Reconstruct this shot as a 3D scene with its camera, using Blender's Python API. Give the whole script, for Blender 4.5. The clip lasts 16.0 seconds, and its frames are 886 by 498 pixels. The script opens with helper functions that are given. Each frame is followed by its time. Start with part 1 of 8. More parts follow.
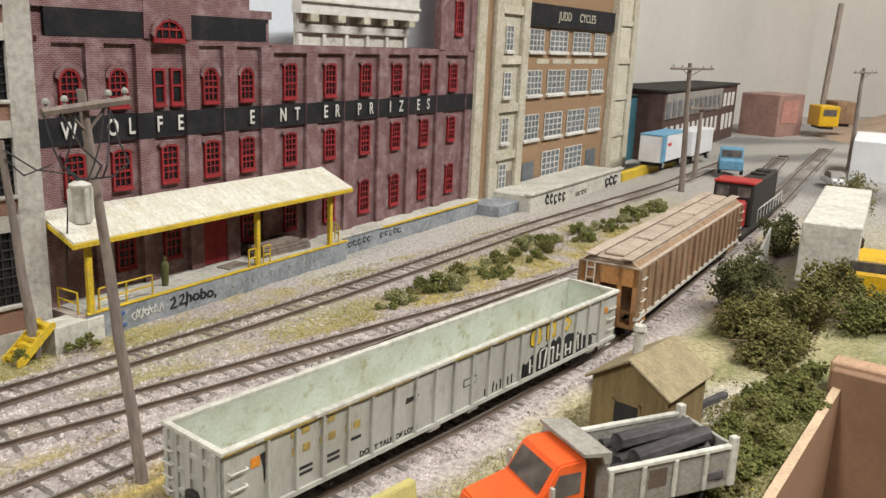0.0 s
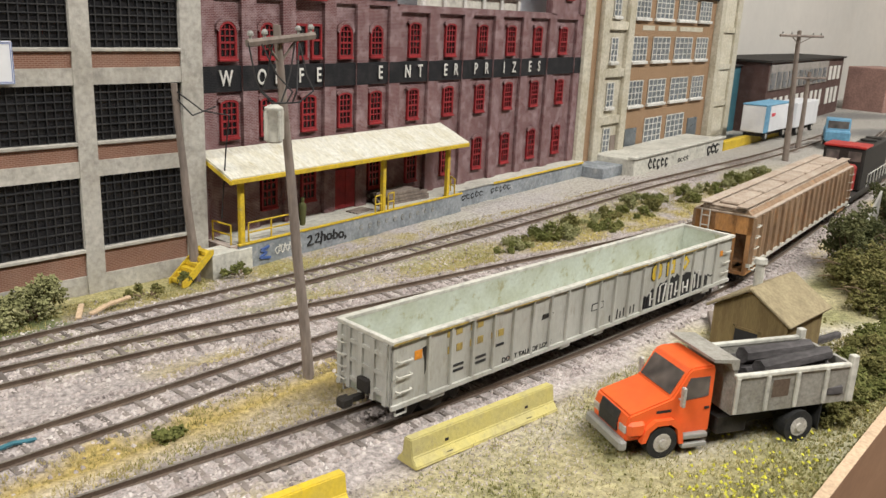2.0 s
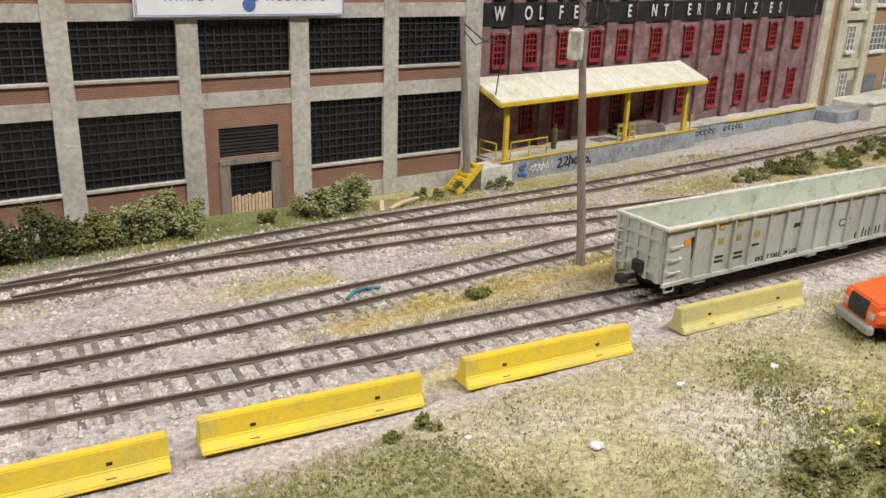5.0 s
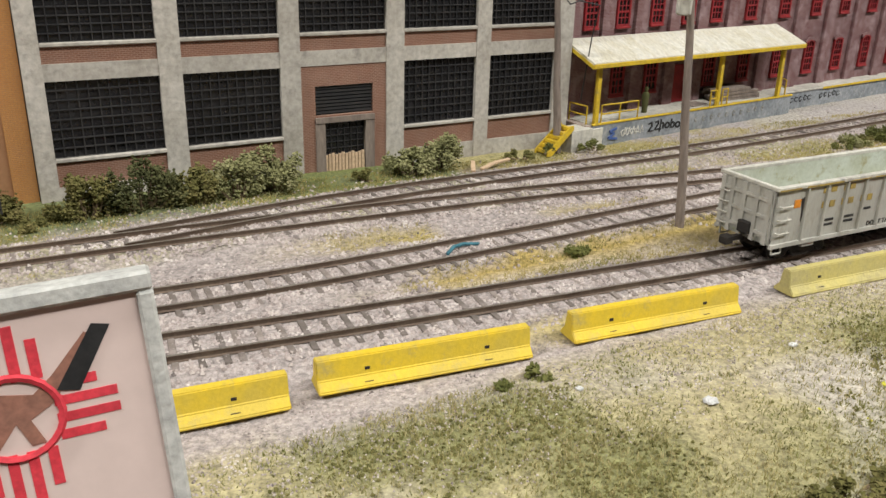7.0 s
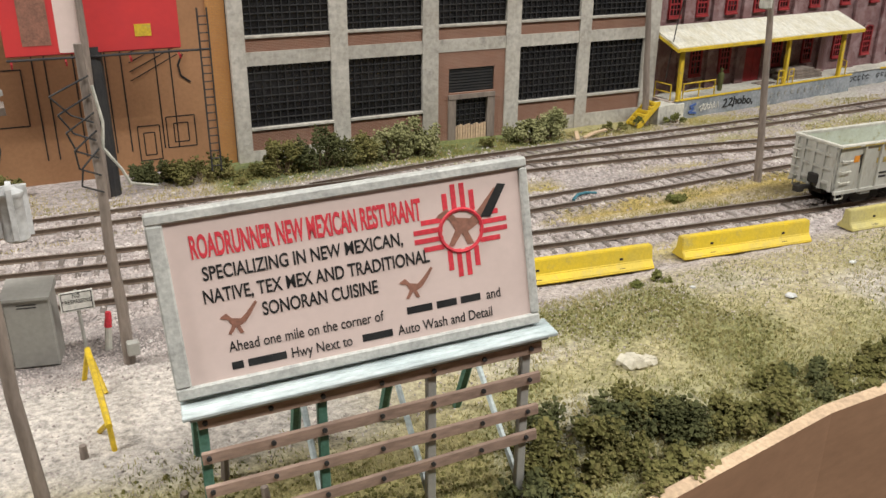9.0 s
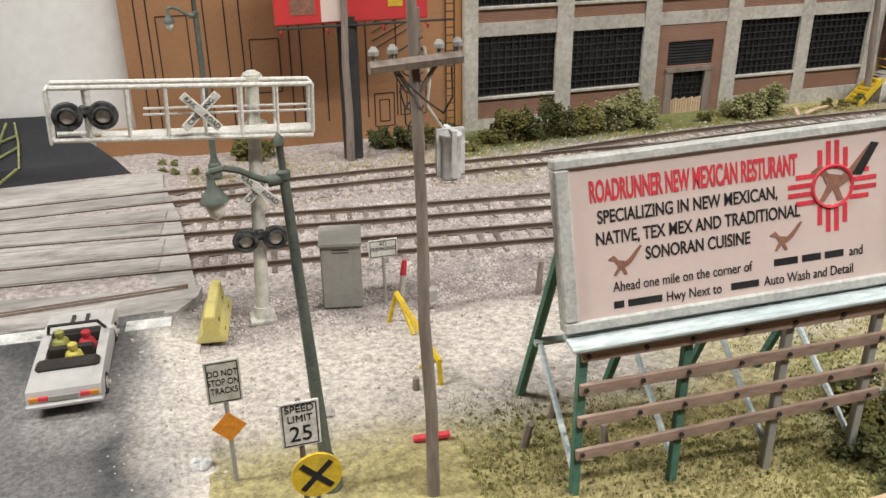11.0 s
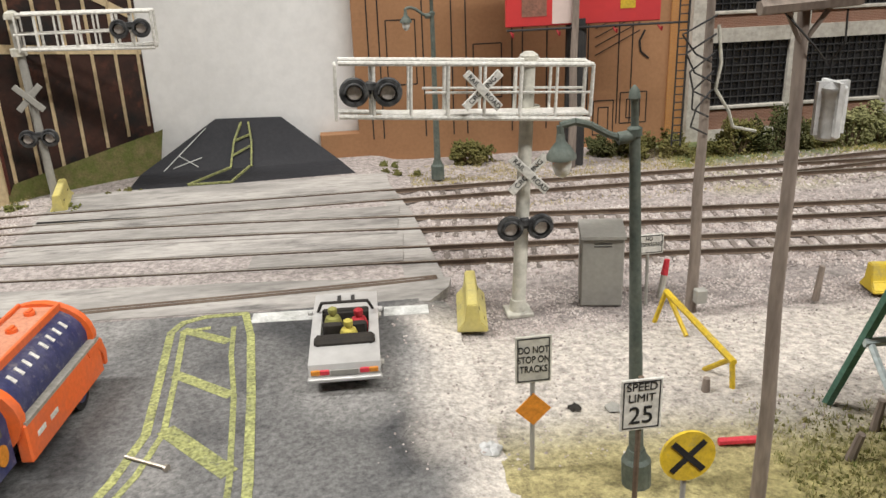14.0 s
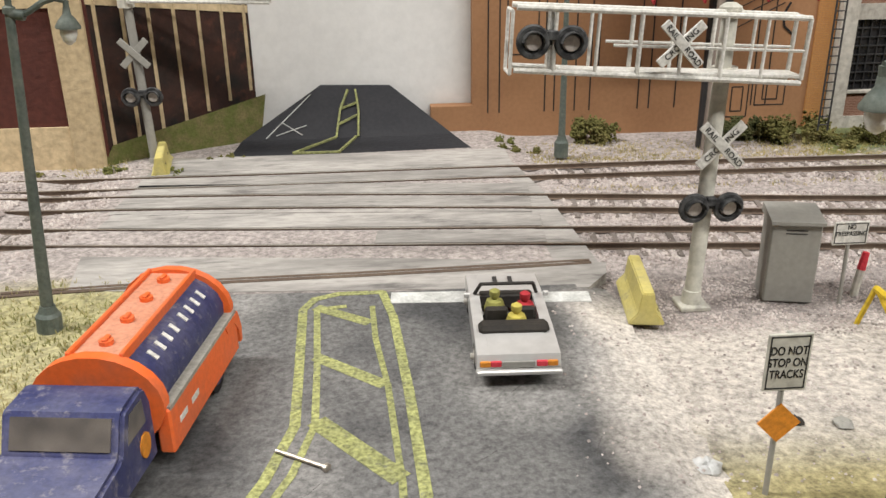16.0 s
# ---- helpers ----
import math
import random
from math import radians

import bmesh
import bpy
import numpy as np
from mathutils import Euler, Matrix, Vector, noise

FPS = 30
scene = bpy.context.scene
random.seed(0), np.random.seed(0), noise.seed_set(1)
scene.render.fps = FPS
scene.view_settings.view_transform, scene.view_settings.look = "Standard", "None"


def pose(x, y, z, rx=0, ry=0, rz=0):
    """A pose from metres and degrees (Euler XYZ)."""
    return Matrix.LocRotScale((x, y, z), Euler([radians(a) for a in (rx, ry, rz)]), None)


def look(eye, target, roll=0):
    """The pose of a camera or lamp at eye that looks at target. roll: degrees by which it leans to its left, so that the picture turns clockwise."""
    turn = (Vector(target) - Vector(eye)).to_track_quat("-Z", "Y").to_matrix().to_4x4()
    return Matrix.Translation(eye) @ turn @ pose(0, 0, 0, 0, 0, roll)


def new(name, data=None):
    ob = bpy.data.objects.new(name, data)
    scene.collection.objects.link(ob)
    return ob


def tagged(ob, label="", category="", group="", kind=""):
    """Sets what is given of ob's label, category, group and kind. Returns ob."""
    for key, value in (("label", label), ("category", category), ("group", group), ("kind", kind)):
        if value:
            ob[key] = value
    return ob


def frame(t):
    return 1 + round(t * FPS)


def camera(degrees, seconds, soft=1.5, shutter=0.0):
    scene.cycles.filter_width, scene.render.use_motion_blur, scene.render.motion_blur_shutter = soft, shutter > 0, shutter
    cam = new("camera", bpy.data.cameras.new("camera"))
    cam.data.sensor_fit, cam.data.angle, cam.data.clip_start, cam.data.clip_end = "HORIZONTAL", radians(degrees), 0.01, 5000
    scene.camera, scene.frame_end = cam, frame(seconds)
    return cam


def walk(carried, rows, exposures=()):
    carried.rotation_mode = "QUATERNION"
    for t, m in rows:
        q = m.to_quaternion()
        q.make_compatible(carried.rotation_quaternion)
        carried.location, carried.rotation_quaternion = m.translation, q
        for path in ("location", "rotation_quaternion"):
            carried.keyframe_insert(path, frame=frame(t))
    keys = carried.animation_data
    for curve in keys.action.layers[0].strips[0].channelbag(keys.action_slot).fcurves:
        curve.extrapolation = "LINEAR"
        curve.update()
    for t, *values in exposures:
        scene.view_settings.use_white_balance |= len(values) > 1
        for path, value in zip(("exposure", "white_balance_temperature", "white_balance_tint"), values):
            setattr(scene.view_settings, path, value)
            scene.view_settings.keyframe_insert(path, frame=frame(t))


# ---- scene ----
# All plan numbers are in centimetres of the model railway; U turns them into metres.
U = 0.01
cam = camera(55.8, 16.0, soft=1.5)
PATH = [
    (0, (3.192, -5.215, 15.231), (4.748, -4.055, 14.746), 2.5),
    (0.5, (2.559, -4.792, 14.603), (4.094, -3.609, 14.107), 2.5),
    (1, (1.425, -4.835, 14.488), (2.937, -3.63, 13.974), 2.7),
    (1.5, (0.252, -5.412, 14.68), (1.728, -4.17, 14.151), 2.8),
    (2, (-0.952, -5.72, 13.952), (0.472, -4.423, 13.411), 2.6),
    (2.5, (-2.102, -6.055, 14.069), (-0.74, -4.702, 13.509), 3.0),
    (3, (-3.456, -7.151, 14.214), (-2.157, -5.744, 13.637), 3.0),
    (3.5, (-4.311, -7.91, 14.117), (-3.087, -6.448, 13.514), 2.9),
    (4, (-5.124, -8.435, 13.982), (-3.963, -6.931, 13.357), 2.4),
    (4.5, (-6.725, -8.374, 13.665), (-5.616, -6.841, 13.02), 2.1),
    (7, (-9.451, -7.694, 12.695), (-8.525, -6.078, 11.967), 1.5),
    (7.5, (-8.233, -8.788, 12.48), (-7.338, -7.16, 11.74), 1.4),
    (8, (-11.963, -11.917, 13.833), (-11.08, -10.285, 13.087), 1.3),
    (8.5, (-15.974, -13.784, 14.834), (-15.107, -12.145, 14.085), 1.0),
    (9, (-17.912, -14.058, 14.199), (-17.088, -12.403, 13.437), 0.5),
    (9.5, (-19.544, -14.247, 13.873), (-18.766, -12.575, 13.099), 0.3),
    (10, (-21.291, -13.953, 13.828), (-20.578, -12.258, 13.04), 0.1),
    (12.5, (-25.539, -12.458, 14.131), (-25.2, -10.648, 13.352), -1.8),
    (13, (-26.023, -12.43, 13.437), (-25.717, -10.599, 12.692), -2.0),
    (13.5, (-27.132, -12.322, 12.719), (-26.861, -10.481, 11.988), -2.2),
    (14, (-27.82, -11.49, 12.171), (-27.585, -9.639, 11.451), -2.1),
    (14.5, (-28.399, -10.561, 11.768), (-28.204, -8.706, 11.046), -1.9),
    (15, (-29.576, -9.597, 11.61), (-29.421, -7.741, 10.883), -1.6),
    (15.5, (-30.549, -9.059, 11.264), (-30.416, -7.203, 10.531), -1.2),
    (16, (-31.0, -8.172, 10.672), (-30.875, -6.317, 9.933), -0.9),
]

walk(cam, [(t, look([U * c for c in eye], [U * c for c in aim], roll)) for t, eye, aim, roll in PATH], exposures=[(0.0, 0.13), (4.5, 0.13), (7.5, 0.0), (16.0, 0.0)])

# ---- light: fluorescent fittings under the ceiling of the room ----
scene.view_settings.exposure = 0.0
world = bpy.data.worlds.new("room_air")
scene.world = world
world.use_nodes = True
world.node_tree.nodes["Background"].inputs[0].default_value = (1.0, 0.9, 0.8, 1)
world.node_tree.nodes["Background"].inputs[1].default_value = 0.35


def room_lamp(x, y, z, sx, sy, watts, kelvin_rgb=(1.0, 0.985, 0.94)):
    data = bpy.data.lights.new("ceiling_tube", "AREA")
    data.shape, data.size, data.size_y = "RECTANGLE", sx, sy
    data.energy, data.color = watts, kelvin_rgb
    ob = new("ceiling_tube", data)
    ob.location = (x, y, z)
    return ob


room_lamp(0.25, -0.7, 1.3, 1.3, 0.12, 31)
room_lamp(1.7, -0.6, 1.3, 1.3, 0.15, 31)
room_lamp(-1.1, 0.12, 1.15, 0.8, 0.12, 24)

# ---- tools ----
class MB:
    """Collects one part's faces, in centimetres."""

    def __init__(self):
        self.v, self.f, self.m = [], [], None

    def add(self, vs, fs):
        n = len(self.v)
        self.v += [tuple(self.m @ Vector(p)) for p in vs] if self.m else [tuple(p) for p in vs]
        self.f += [tuple(n + i for i in f) for f in fs]
        return self

    def box(self, x0, y0, z0, x1, y1, z1):
        return self.add([(x0, y0, z0), (x1, y0, z0), (x1, y1, z0), (x0, y1, z0), (x0, y0, z1), (x1, y0, z1), (x1, y1, z1), (x0, y1, z1)],
                        [(0, 3, 2, 1), (4, 5, 6, 7), (0, 1, 5, 4), (1, 2, 6, 5), (2, 3, 7, 6), (3, 0, 4, 7)])

    def bev(self, x0, y0, z0, x1, y1, z1, b):
        """A box with chamfered edges."""
        vs, ids = [], {}
        for ix, x in ((0, x0), (1, x1)):
            for iy, y in ((0, y0), (1, y1)):
                for iz, z in ((0, z0), (1, z1)):
                    sx, sy, sz = (b if ix == 0 else -b), (b if iy == 0 else -b), (b if iz == 0 else -b)
                    for k, p in enumerate(((x, y + sy, z + sz), (x + sx, y, z + sz), (x + sx, y + sy, z))):
                        ids[ix, iy, iz, k] = len(vs)
                        vs.append(p)
        i = lambda *a: ids[a]
        fs = []
        fs.append((i(0, 0, 0, 0), i(0, 0, 1, 0), i(0, 1, 1, 0), i(0, 1, 0, 0)))
        fs.append((i(1, 0, 0, 0), i(1, 1, 0, 0), i(1, 1, 1, 0), i(1, 0, 1, 0)))
        fs.append((i(0, 0, 0, 1), i(1, 0, 0, 1), i(1, 0, 1, 1), i(0, 0, 1, 1)))
        fs.append((i(0, 1, 0, 1), i(0, 1, 1, 1), i(1, 1, 1, 1), i(1, 1, 0, 1)))
        fs.append((i(0, 0, 0, 2), i(0, 1, 0, 2), i(1, 1, 0, 2), i(1, 0, 0, 2)))
        fs.append((i(0, 0, 1, 2), i(1, 0, 1, 2), i(1, 1, 1, 2), i(0, 1, 1, 2)))
        for a in (0, 1):
            for c in (0, 1):
                fs.append((i(0, a, c, 1), i(0, a, c, 2), i(1, a, c, 2), i(1, a, c, 1)))
                fs.append((i(a, 0, c, 0), i(a, 0, c, 2), i(a, 1, c, 2), i(a, 1, c, 0)))
                fs.append((i(a, c, 0, 0), i(a, c, 0, 1), i(a, c, 1, 1), i(a, c, 1, 0)))
                for d in (0, 1):
                    fs.append((i(a, c, d, 0), i(a, c, d, 1), i(a, c, d, 2)))
        return self.add(vs, fs)

    def prism(self, poly, h0, h1, axis="z"):
        """A polygon of two coordinates, pushed from h0 to h1 along an axis."""
        n = len(poly)
        put = {"z": lambda p, h: (p[0], p[1], h), "y": lambda p, h: (p[0], h, p[1]), "x": lambda p, h: (h, p[0], p[1])}[axis]
        vs = [put(p, h0) for p in poly] + [put(p, h1) for p in poly]
        fs = [tuple(range(n))[::-1], tuple(range(n, 2 * n))] + [(i, (i + 1) % n, n + (i + 1) % n, n + i) for i in range(n)]
        return self.add(vs, fs)

    def rod(self, p0, p1, r0, r1=None, n=8, cap=True):
        r1 = r0 if r1 is None else r1
        p0, p1 = Vector(p0), Vector(p1)
        d = (p1 - p0).normalized()
        a = d.orthogonal().normalized()
        b = d.cross(a)
        vs = []
        for p, r in ((p0, r0), (p1, r1)):
            vs += [p + r * (math.cos(2 * math.pi * k / n) * a + math.sin(2 * math.pi * k / n) * b) for k in range(n)]
        fs = [(k, (k + 1) % n, n + (k + 1) % n, n + k) for k in range(n)]
        if cap:
            fs += [tuple(range(n))[::-1], tuple(range(n, 2 * n))]
        return self.add(vs, fs)

    def line(self, pts, r, n=5):
        for a, b in zip(pts, pts[1:]):
            self.rod(a, b, r, n=n)
        return self

    def ring(self, c, axis, R, r, n=24, k=8):
        a = Vector(axis).normalized()
        e = a.orthogonal().normalized()
        g = a.cross(e)
        vs, fs = [], []
        for i in range(n):
            w = math.cos(2 * math.pi * i / n) * e + math.sin(2 * math.pi * i / n) * g
            for j in range(k):
                q = 2 * math.pi * j / k
                vs.append(Vector(c) + w * (R + r * math.cos(q)) + a * (r * math.sin(q)))
                fs.append((i * k + j, ((i + 1) % n) * k + j, ((i + 1) % n) * k + (j + 1) % k, i * k + (j + 1) % k))
        return self.add(vs, fs)

    def lathe(self, c, prof, n=16):
        """A profile of (radius, height) turned about the z axis through c."""
        vs, fs = [], []
        for r, h in prof:
            vs += [(c[0] + r * math.cos(2 * math.pi * k / n), c[1] + r * math.sin(2 * math.pi * k / n), c[2] + h) for k in range(n)]
        for j in range(len(prof) - 1):
            fs += [(j * n + k, j * n + (k + 1) % n, (j + 1) * n + (k + 1) % n, (j + 1) * n + k) for k in range(n)]
        fs += [tuple(range(n))[::-1], tuple(range((len(prof) - 1) * n, len(prof) * n))]
        return self.add(vs, fs)

    def blob(self, c, r, rough=0.25, seed=0, flat=1.0):
        """A small lumpy clump of twelve corners."""
        g = (1 + 5 ** 0.5) / 2
        rnd = random.Random(seed)
        base = [(-1, g, 0), (1, g, 0), (-1, -g, 0), (1, -g, 0), (0, -1, g), (0, 1, g), (0, -1, -g), (0, 1, -g), (g, 0, -1), (g, 0, 1), (-g, 0, -1), (-g, 0, 1)]
        vs = []
        for p in base:
            k = r / 1.9 * (1 + rough * (rnd.random() * 2 - 1))
            vs.append((c[0] + p[0] * k, c[1] + p[1] * k, c[2] + p[2] * k * flat))
        return self.add(vs, [(0, 11, 5), (0, 5, 1), (0, 1, 7), (0, 7, 10), (0, 10, 11), (1, 5, 9), (5, 11, 4), (11, 10, 2), (10, 7, 6), (7, 1, 8),
                             (3, 9, 4), (3, 4, 2), (3, 2, 6), (3, 6, 8), (3, 8, 9), (4, 9, 5), (2, 4, 11), (6, 2, 10), (8, 6, 7), (9, 8, 1)])


def leafy(mb, c, r, rnd):
    """One small foam crumb of eight faces."""
    j = lambda: r * rnd.uniform(0.45, 1.1)
    x, y, z = c
    k = rnd.uniform(-0.5, 0.5) * r
    n = len(mb.v)
    mb.v += [(x + j(), y + k, z), (x - k, y + j(), z + k), (x - j(), y - k, z), (x + k, y - j(), z - k), (x + k, y, z + j()), (x, y - k, z - j())]
    mb.f += [(n, n + 1, n + 4), (n + 1, n + 2, n + 4), (n + 2, n + 3, n + 4), (n + 3, n, n + 4), (n + 1, n, n + 5), (n + 2, n + 1, n + 5), (n + 3, n + 2, n + 5), (n, n + 3, n + 5)]


def part(name, mb, material, parent=None, label="", smooth=False, bevel=0.0):
    me = bpy.data.meshes.new(name)
    me.from_pydata([(U * x, U * y, U * z) for x, y, z in mb.v], [], mb.f)
    me.validate()
    fix = bmesh.new()
    fix.from_mesh(me)
    bmesh.ops.recalc_face_normals(fix, faces=fix.faces)
    if bevel:
        bmesh.ops.remove_doubles(fix, verts=fix.verts, dist=U * 0.001)
        sharp = [e for e in fix.edges if len(e.link_faces) == 2 and e.calc_face_angle(0) > 0.35]
        bmesh.ops.bevel(fix, geom=sharp, offset=U * bevel, segments=2, affect="EDGES", clamp_overlap=True)
    fix.to_mesh(me)
    fix.free()
    if smooth:
        me.polygons.foreach_set("use_smooth", [True] * len(me.polygons))
        me.set_sharp_from_angle(angle=radians(42))
    me.materials.append(material)
    ob = new(name, me)
    if parent:
        ob.parent = parent
    if label:
        tagged(ob, label)
    return ob


def P(x=0, y=0, z=0, rx=0, ry=0, rz=0):
    return pose(U * x, U * y, U * z, rx, ry, rz)


def thing(name, label, category, x=0, y=0, z=0, rz=0, group="", kind="", rx=0, ry=0):
    ob = new(name)
    ob.empty_display_size = 0.005
    ob.matrix_basis = P(x, y, z, rx, ry, rz)
    return tagged(ob, label, category, group, kind)


def lettering(name, text, size, material, parent, m, squeeze=1.0, align="CENTER", thick=0.01, bold=0.0, label="", spacing=1.0):
    """Text standing in the x-z plane of m, facing -y; size: the height of a capital letter."""
    cu = bpy.data.curves.new(name, "FONT")
    cu.body, cu.size, cu.align_x, cu.align_y = text, U * size / 0.69, align, "CENTER"
    cu.space_character = spacing
    cu.extrude, cu.offset = U * thick, U * bold
    tmp = bpy.data.objects.new(name, cu)
    scene.collection.objects.link(tmp)
    bpy.context.view_layer.update()
    me = bpy.data.meshes.new_from_object(tmp.evaluated_get(bpy.context.evaluated_depsgraph_get()))
    bpy.data.objects.remove(tmp)
    bpy.data.curves.remove(cu)
    me.name = name
    me.materials.clear()
    me.materials.append(material)
    ob = new(name, me)
    ob.parent = parent
    ob.matrix_basis = m @ pose(0, 0, 0, 90) @ Matrix.Diagonal((squeeze, 1, 1, 1))
    if label:
        tagged(ob, label)
    return ob


def blade(x):
    return 3 * x * x - 2 * x * x * x


def step(a, b, x):
    return blade(min(1.0, max(0.0, (x - a) / (b - a))))


def ground_z(x, y):
    """The layout's surface: level with the rail heads at the crossing, a little lower beside the tracks and towards the dock."""
    z = -0.12
    z -= 0.2 * step(9.5, 12.5, y) * step(-25.5, -23.5, x)
    z -= 0.3 * step(24, 33, y) * step(-2, 20, x)
    road = step(-24.6, -25.6, x) if x < -24 else 0
    if -60 < x < -24:
        z += 0.2 * step(-24.6, -25.6, x) * step(-46, -42, x)
    if x > 100:
        z += 0.02 * (x - 100) * step(24, 5, y)
    return z


# ---- materials ----
def mat(name, col, col2=None, scale=3.0, rough=0.75, bump=0.25, metal=0.0, grain=0.25, mixpos=(0.4, 0.65), vary=0.08, spec=0.3, col3=None, spots=0.12,
        streak=None, coat=0.0):
    """Two noises mix two colours; a finer one gives grain and relief. scale, grain: the size of stains and of grains, in centimetres."""
    m = bpy.data.materials.new(name)
    m.use_nodes = True
    nt = m.node_tree
    N, L = nt.nodes, nt.links
    b = N["Principled BSDF"]
    co = N.new("ShaderNodeTexCoord")
    src = co.outputs["Object"]
    if streak:
        mp = N.new("ShaderNodeMapping")
        mp.inputs["Scale"].default_value = streak
        L.new(src, mp.inputs[0])
        src = mp.outputs[0]

    def noise_node(size, detail=4, rgh=0.6):
        n = N.new("ShaderNodeTexNoise")
        n.inputs["Scale"].default_value = 1 / (U * size)
        n.inputs["Detail"].default_value = detail
        n.inputs["Roughness"].default_value = rgh
        L.new(src, n.inputs["Vector"])
        return n

    def ramp(fac, a, z):
        r = N.new("ShaderNodeMapRange")
        r.inputs[1].default_value, r.inputs[2].default_value = a, z
        L.new(fac, r.inputs[0])
        return r.outputs[0]

    def mix(fac, a, z, kind="MIX"):
        x = N.new("ShaderNodeMix")
        x.data_type, x.blend_type = "RGBA", kind
        for s, val in ((0, fac), (6, a), (7, z)):
            if isinstance(val, (int, float)):
                x.inputs[s].default_value = val
            elif isinstance(val, tuple):
                x.inputs[s].default_value = (*val, 1)
            else:
                L.new(val, x.inputs[s])
        return x.outputs[2]

    big, fine = noise_node(scale), noise_node(grain, 3)
    col2 = col2 or tuple(c * 0.72 for c in col)
    c = mix(ramp(big.outputs[0], *mixpos), col, col2)
    if col3:
        c = mix(ramp(noise_node(scale * 0.37, 5, 0.7).outputs[0], 0.55, 0.72), c, col3)
    if spots:
        c = mix(ramp(fine.outputs[0], 0.35, 0.7), c, mix(1.0, c, (1 - 2.5 * spots,) * 3 if spots < 0.39 else (0.05,) * 3, "MULTIPLY"))
    if vary:
        oi = N.new("ShaderNodeObjectInfo")
        hs = N.new("ShaderNodeHueSaturation")
        mr = N.new("ShaderNodeMapRange")
        mr.inputs[3].default_value, mr.inputs[4].default_value = 1 - vary, 1 + vary
        L.new(oi.outputs["Random"], mr.inputs[0])
        L.new(mr.outputs[0], hs.inputs["Value"])
        L.new(c, hs.inputs["Color"])
        c = hs.outputs[0]
    L.new(c, b.inputs["Base Color"])
    rr = N.new("ShaderNodeMapRange")
    rr.inputs[3].default_value, rr.inputs[4].default_value = max(0.03, rough - 0.12), min(1, rough + 0.12)
    L.new(big.outputs[0], rr.inputs[0])
    L.new(rr.outputs[0], b.inputs["Roughness"])
    b.inputs["Metallic"].default_value = metal
    b.inputs["Specular IOR Level"].default_value = spec
    b.inputs["Coat Weight"].default_value = coat
    if bump:
        bp = N.new("ShaderNodeBump")
        bp.inputs["Strength"].default_value = bump
        bp.inputs["Distance"].default_value = U * grain * 0.5
        L.new(fine.outputs[0], bp.inputs["Height"])
        L.new(bp.outputs[0], b.inputs["Normal"])
    return m


def brick_mat(name, c1, c2, mortar, bw=0.26, bh=0.09, wash=0.35, wash_col=(0.45, 0.38, 0.36)):
    """Moulded brick walling, seen in the x-z plane of its object, with chalky mortar wash."""
    m = mat(name, c1, c2, scale=2.2, grain=0.12, rough=0.85, bump=0.0)
    nt = m.node_tree
    N, L = nt.nodes, nt.links
    b = N["Principled BSDF"]
    co = N.new("ShaderNodeTexCoord")
    mp = N.new("ShaderNodeMapping")
    mp.inputs["Rotation"].default_value = (radians(90), 0, 0)
    L.new(co.outputs["Object"], mp.inputs[0])
    br = N.new("ShaderNodeTexBrick")
    br.inputs["Scale"].default_value = 1 / U
    br.inputs["Brick Width"].default_value, br.inputs["Row Height"].default_value = bw, bh
    br.inputs["Mortar Size"].default_value = 0.02
    br.inputs["Mortar Smooth"].default_value = 0.3
    br.inputs["Color1"].default_value, br.inputs["Color2"].default_value = (*c1, 1), (*c2, 1)
    br.inputs["Mortar"].default_value = (*mortar, 1)
    L.new(mp.outputs[0], br.inputs["Vector"])
    old = b.inputs["Base Color"].links[0].from_socket
    x = N.new("ShaderNodeMix")
    x.data_type = "RGBA"
    x.inputs[0].default_value = 0.6
    L.new(old, x.inputs[6])
    L.new(br.outputs[0], x.inputs[7])
    n = N.new("ShaderNodeTexNoise")
    n.inputs["Scale"].default_value, n.inputs["Detail"].default_value, n.inputs["Roughness"].default_value = 1 / (U * 1.3), 6, 0.7
    L.new(co.outputs["Object"], n.inputs["Vector"])
    r = N.new("ShaderNodeMapRange")
    r.inputs[1].default_value, r.inputs[2].default_value, r.inputs[4].default_value = 0.47, 0.74, wash
    L.new(n.outputs[0], r.inputs[0])
    y = N.new("ShaderNodeMix")
    y.data_type = "RGBA"
    L.new(r.outputs[0], y.inputs[0])
    L.new(x.outputs[2], y.inputs[6])
    y.inputs[7].default_value = (*wash_col, 1)
    L.new(y.outputs[2], b.inputs["Base Color"])
    bp = N.new("ShaderNodeBump")
    bp.inputs["Strength"].default_value, bp.inputs["Distance"].default_value = 0.6, U * 0.03
    inv = N.new("ShaderNodeMath")
    inv.operation = "SUBTRACT"
    inv.inputs[0].default_value = 1.0
    L.new(br.outputs["Fac"], inv.inputs[1])
    L.new(inv.outputs[0], bp.inputs["Height"])
    L.new(bp.outputs[0], b.inputs["Normal"])
    return m


MAROON = brick_mat("maroon_brick", (0.14, 0.045, 0.043), (0.095, 0.034, 0.036), (0.38, 0.28, 0.28), wash=0.8, wash_col=(0.4, 0.3, 0.31))
BLACKBRICK = brick_mat("black_painted_brick", (0.007, 0.007, 0.009), (0.01, 0.01, 0.012), (0.022, 0.022, 0.025), wash=0.05)
TANBRICK = brick_mat("tan_brick", (0.34, 0.21, 0.12), (0.27, 0.165, 0.095), (0.4, 0.27, 0.16), wash=0.25, wash_col=(0.3, 0.2, 0.12))
REDBRICK = brick_mat("spandrel_brick", (0.24, 0.11, 0.07), (0.19, 0.085, 0.055), (0.38, 0.26, 0.2), wash=0.3, wash_col=(0.34, 0.24, 0.19))
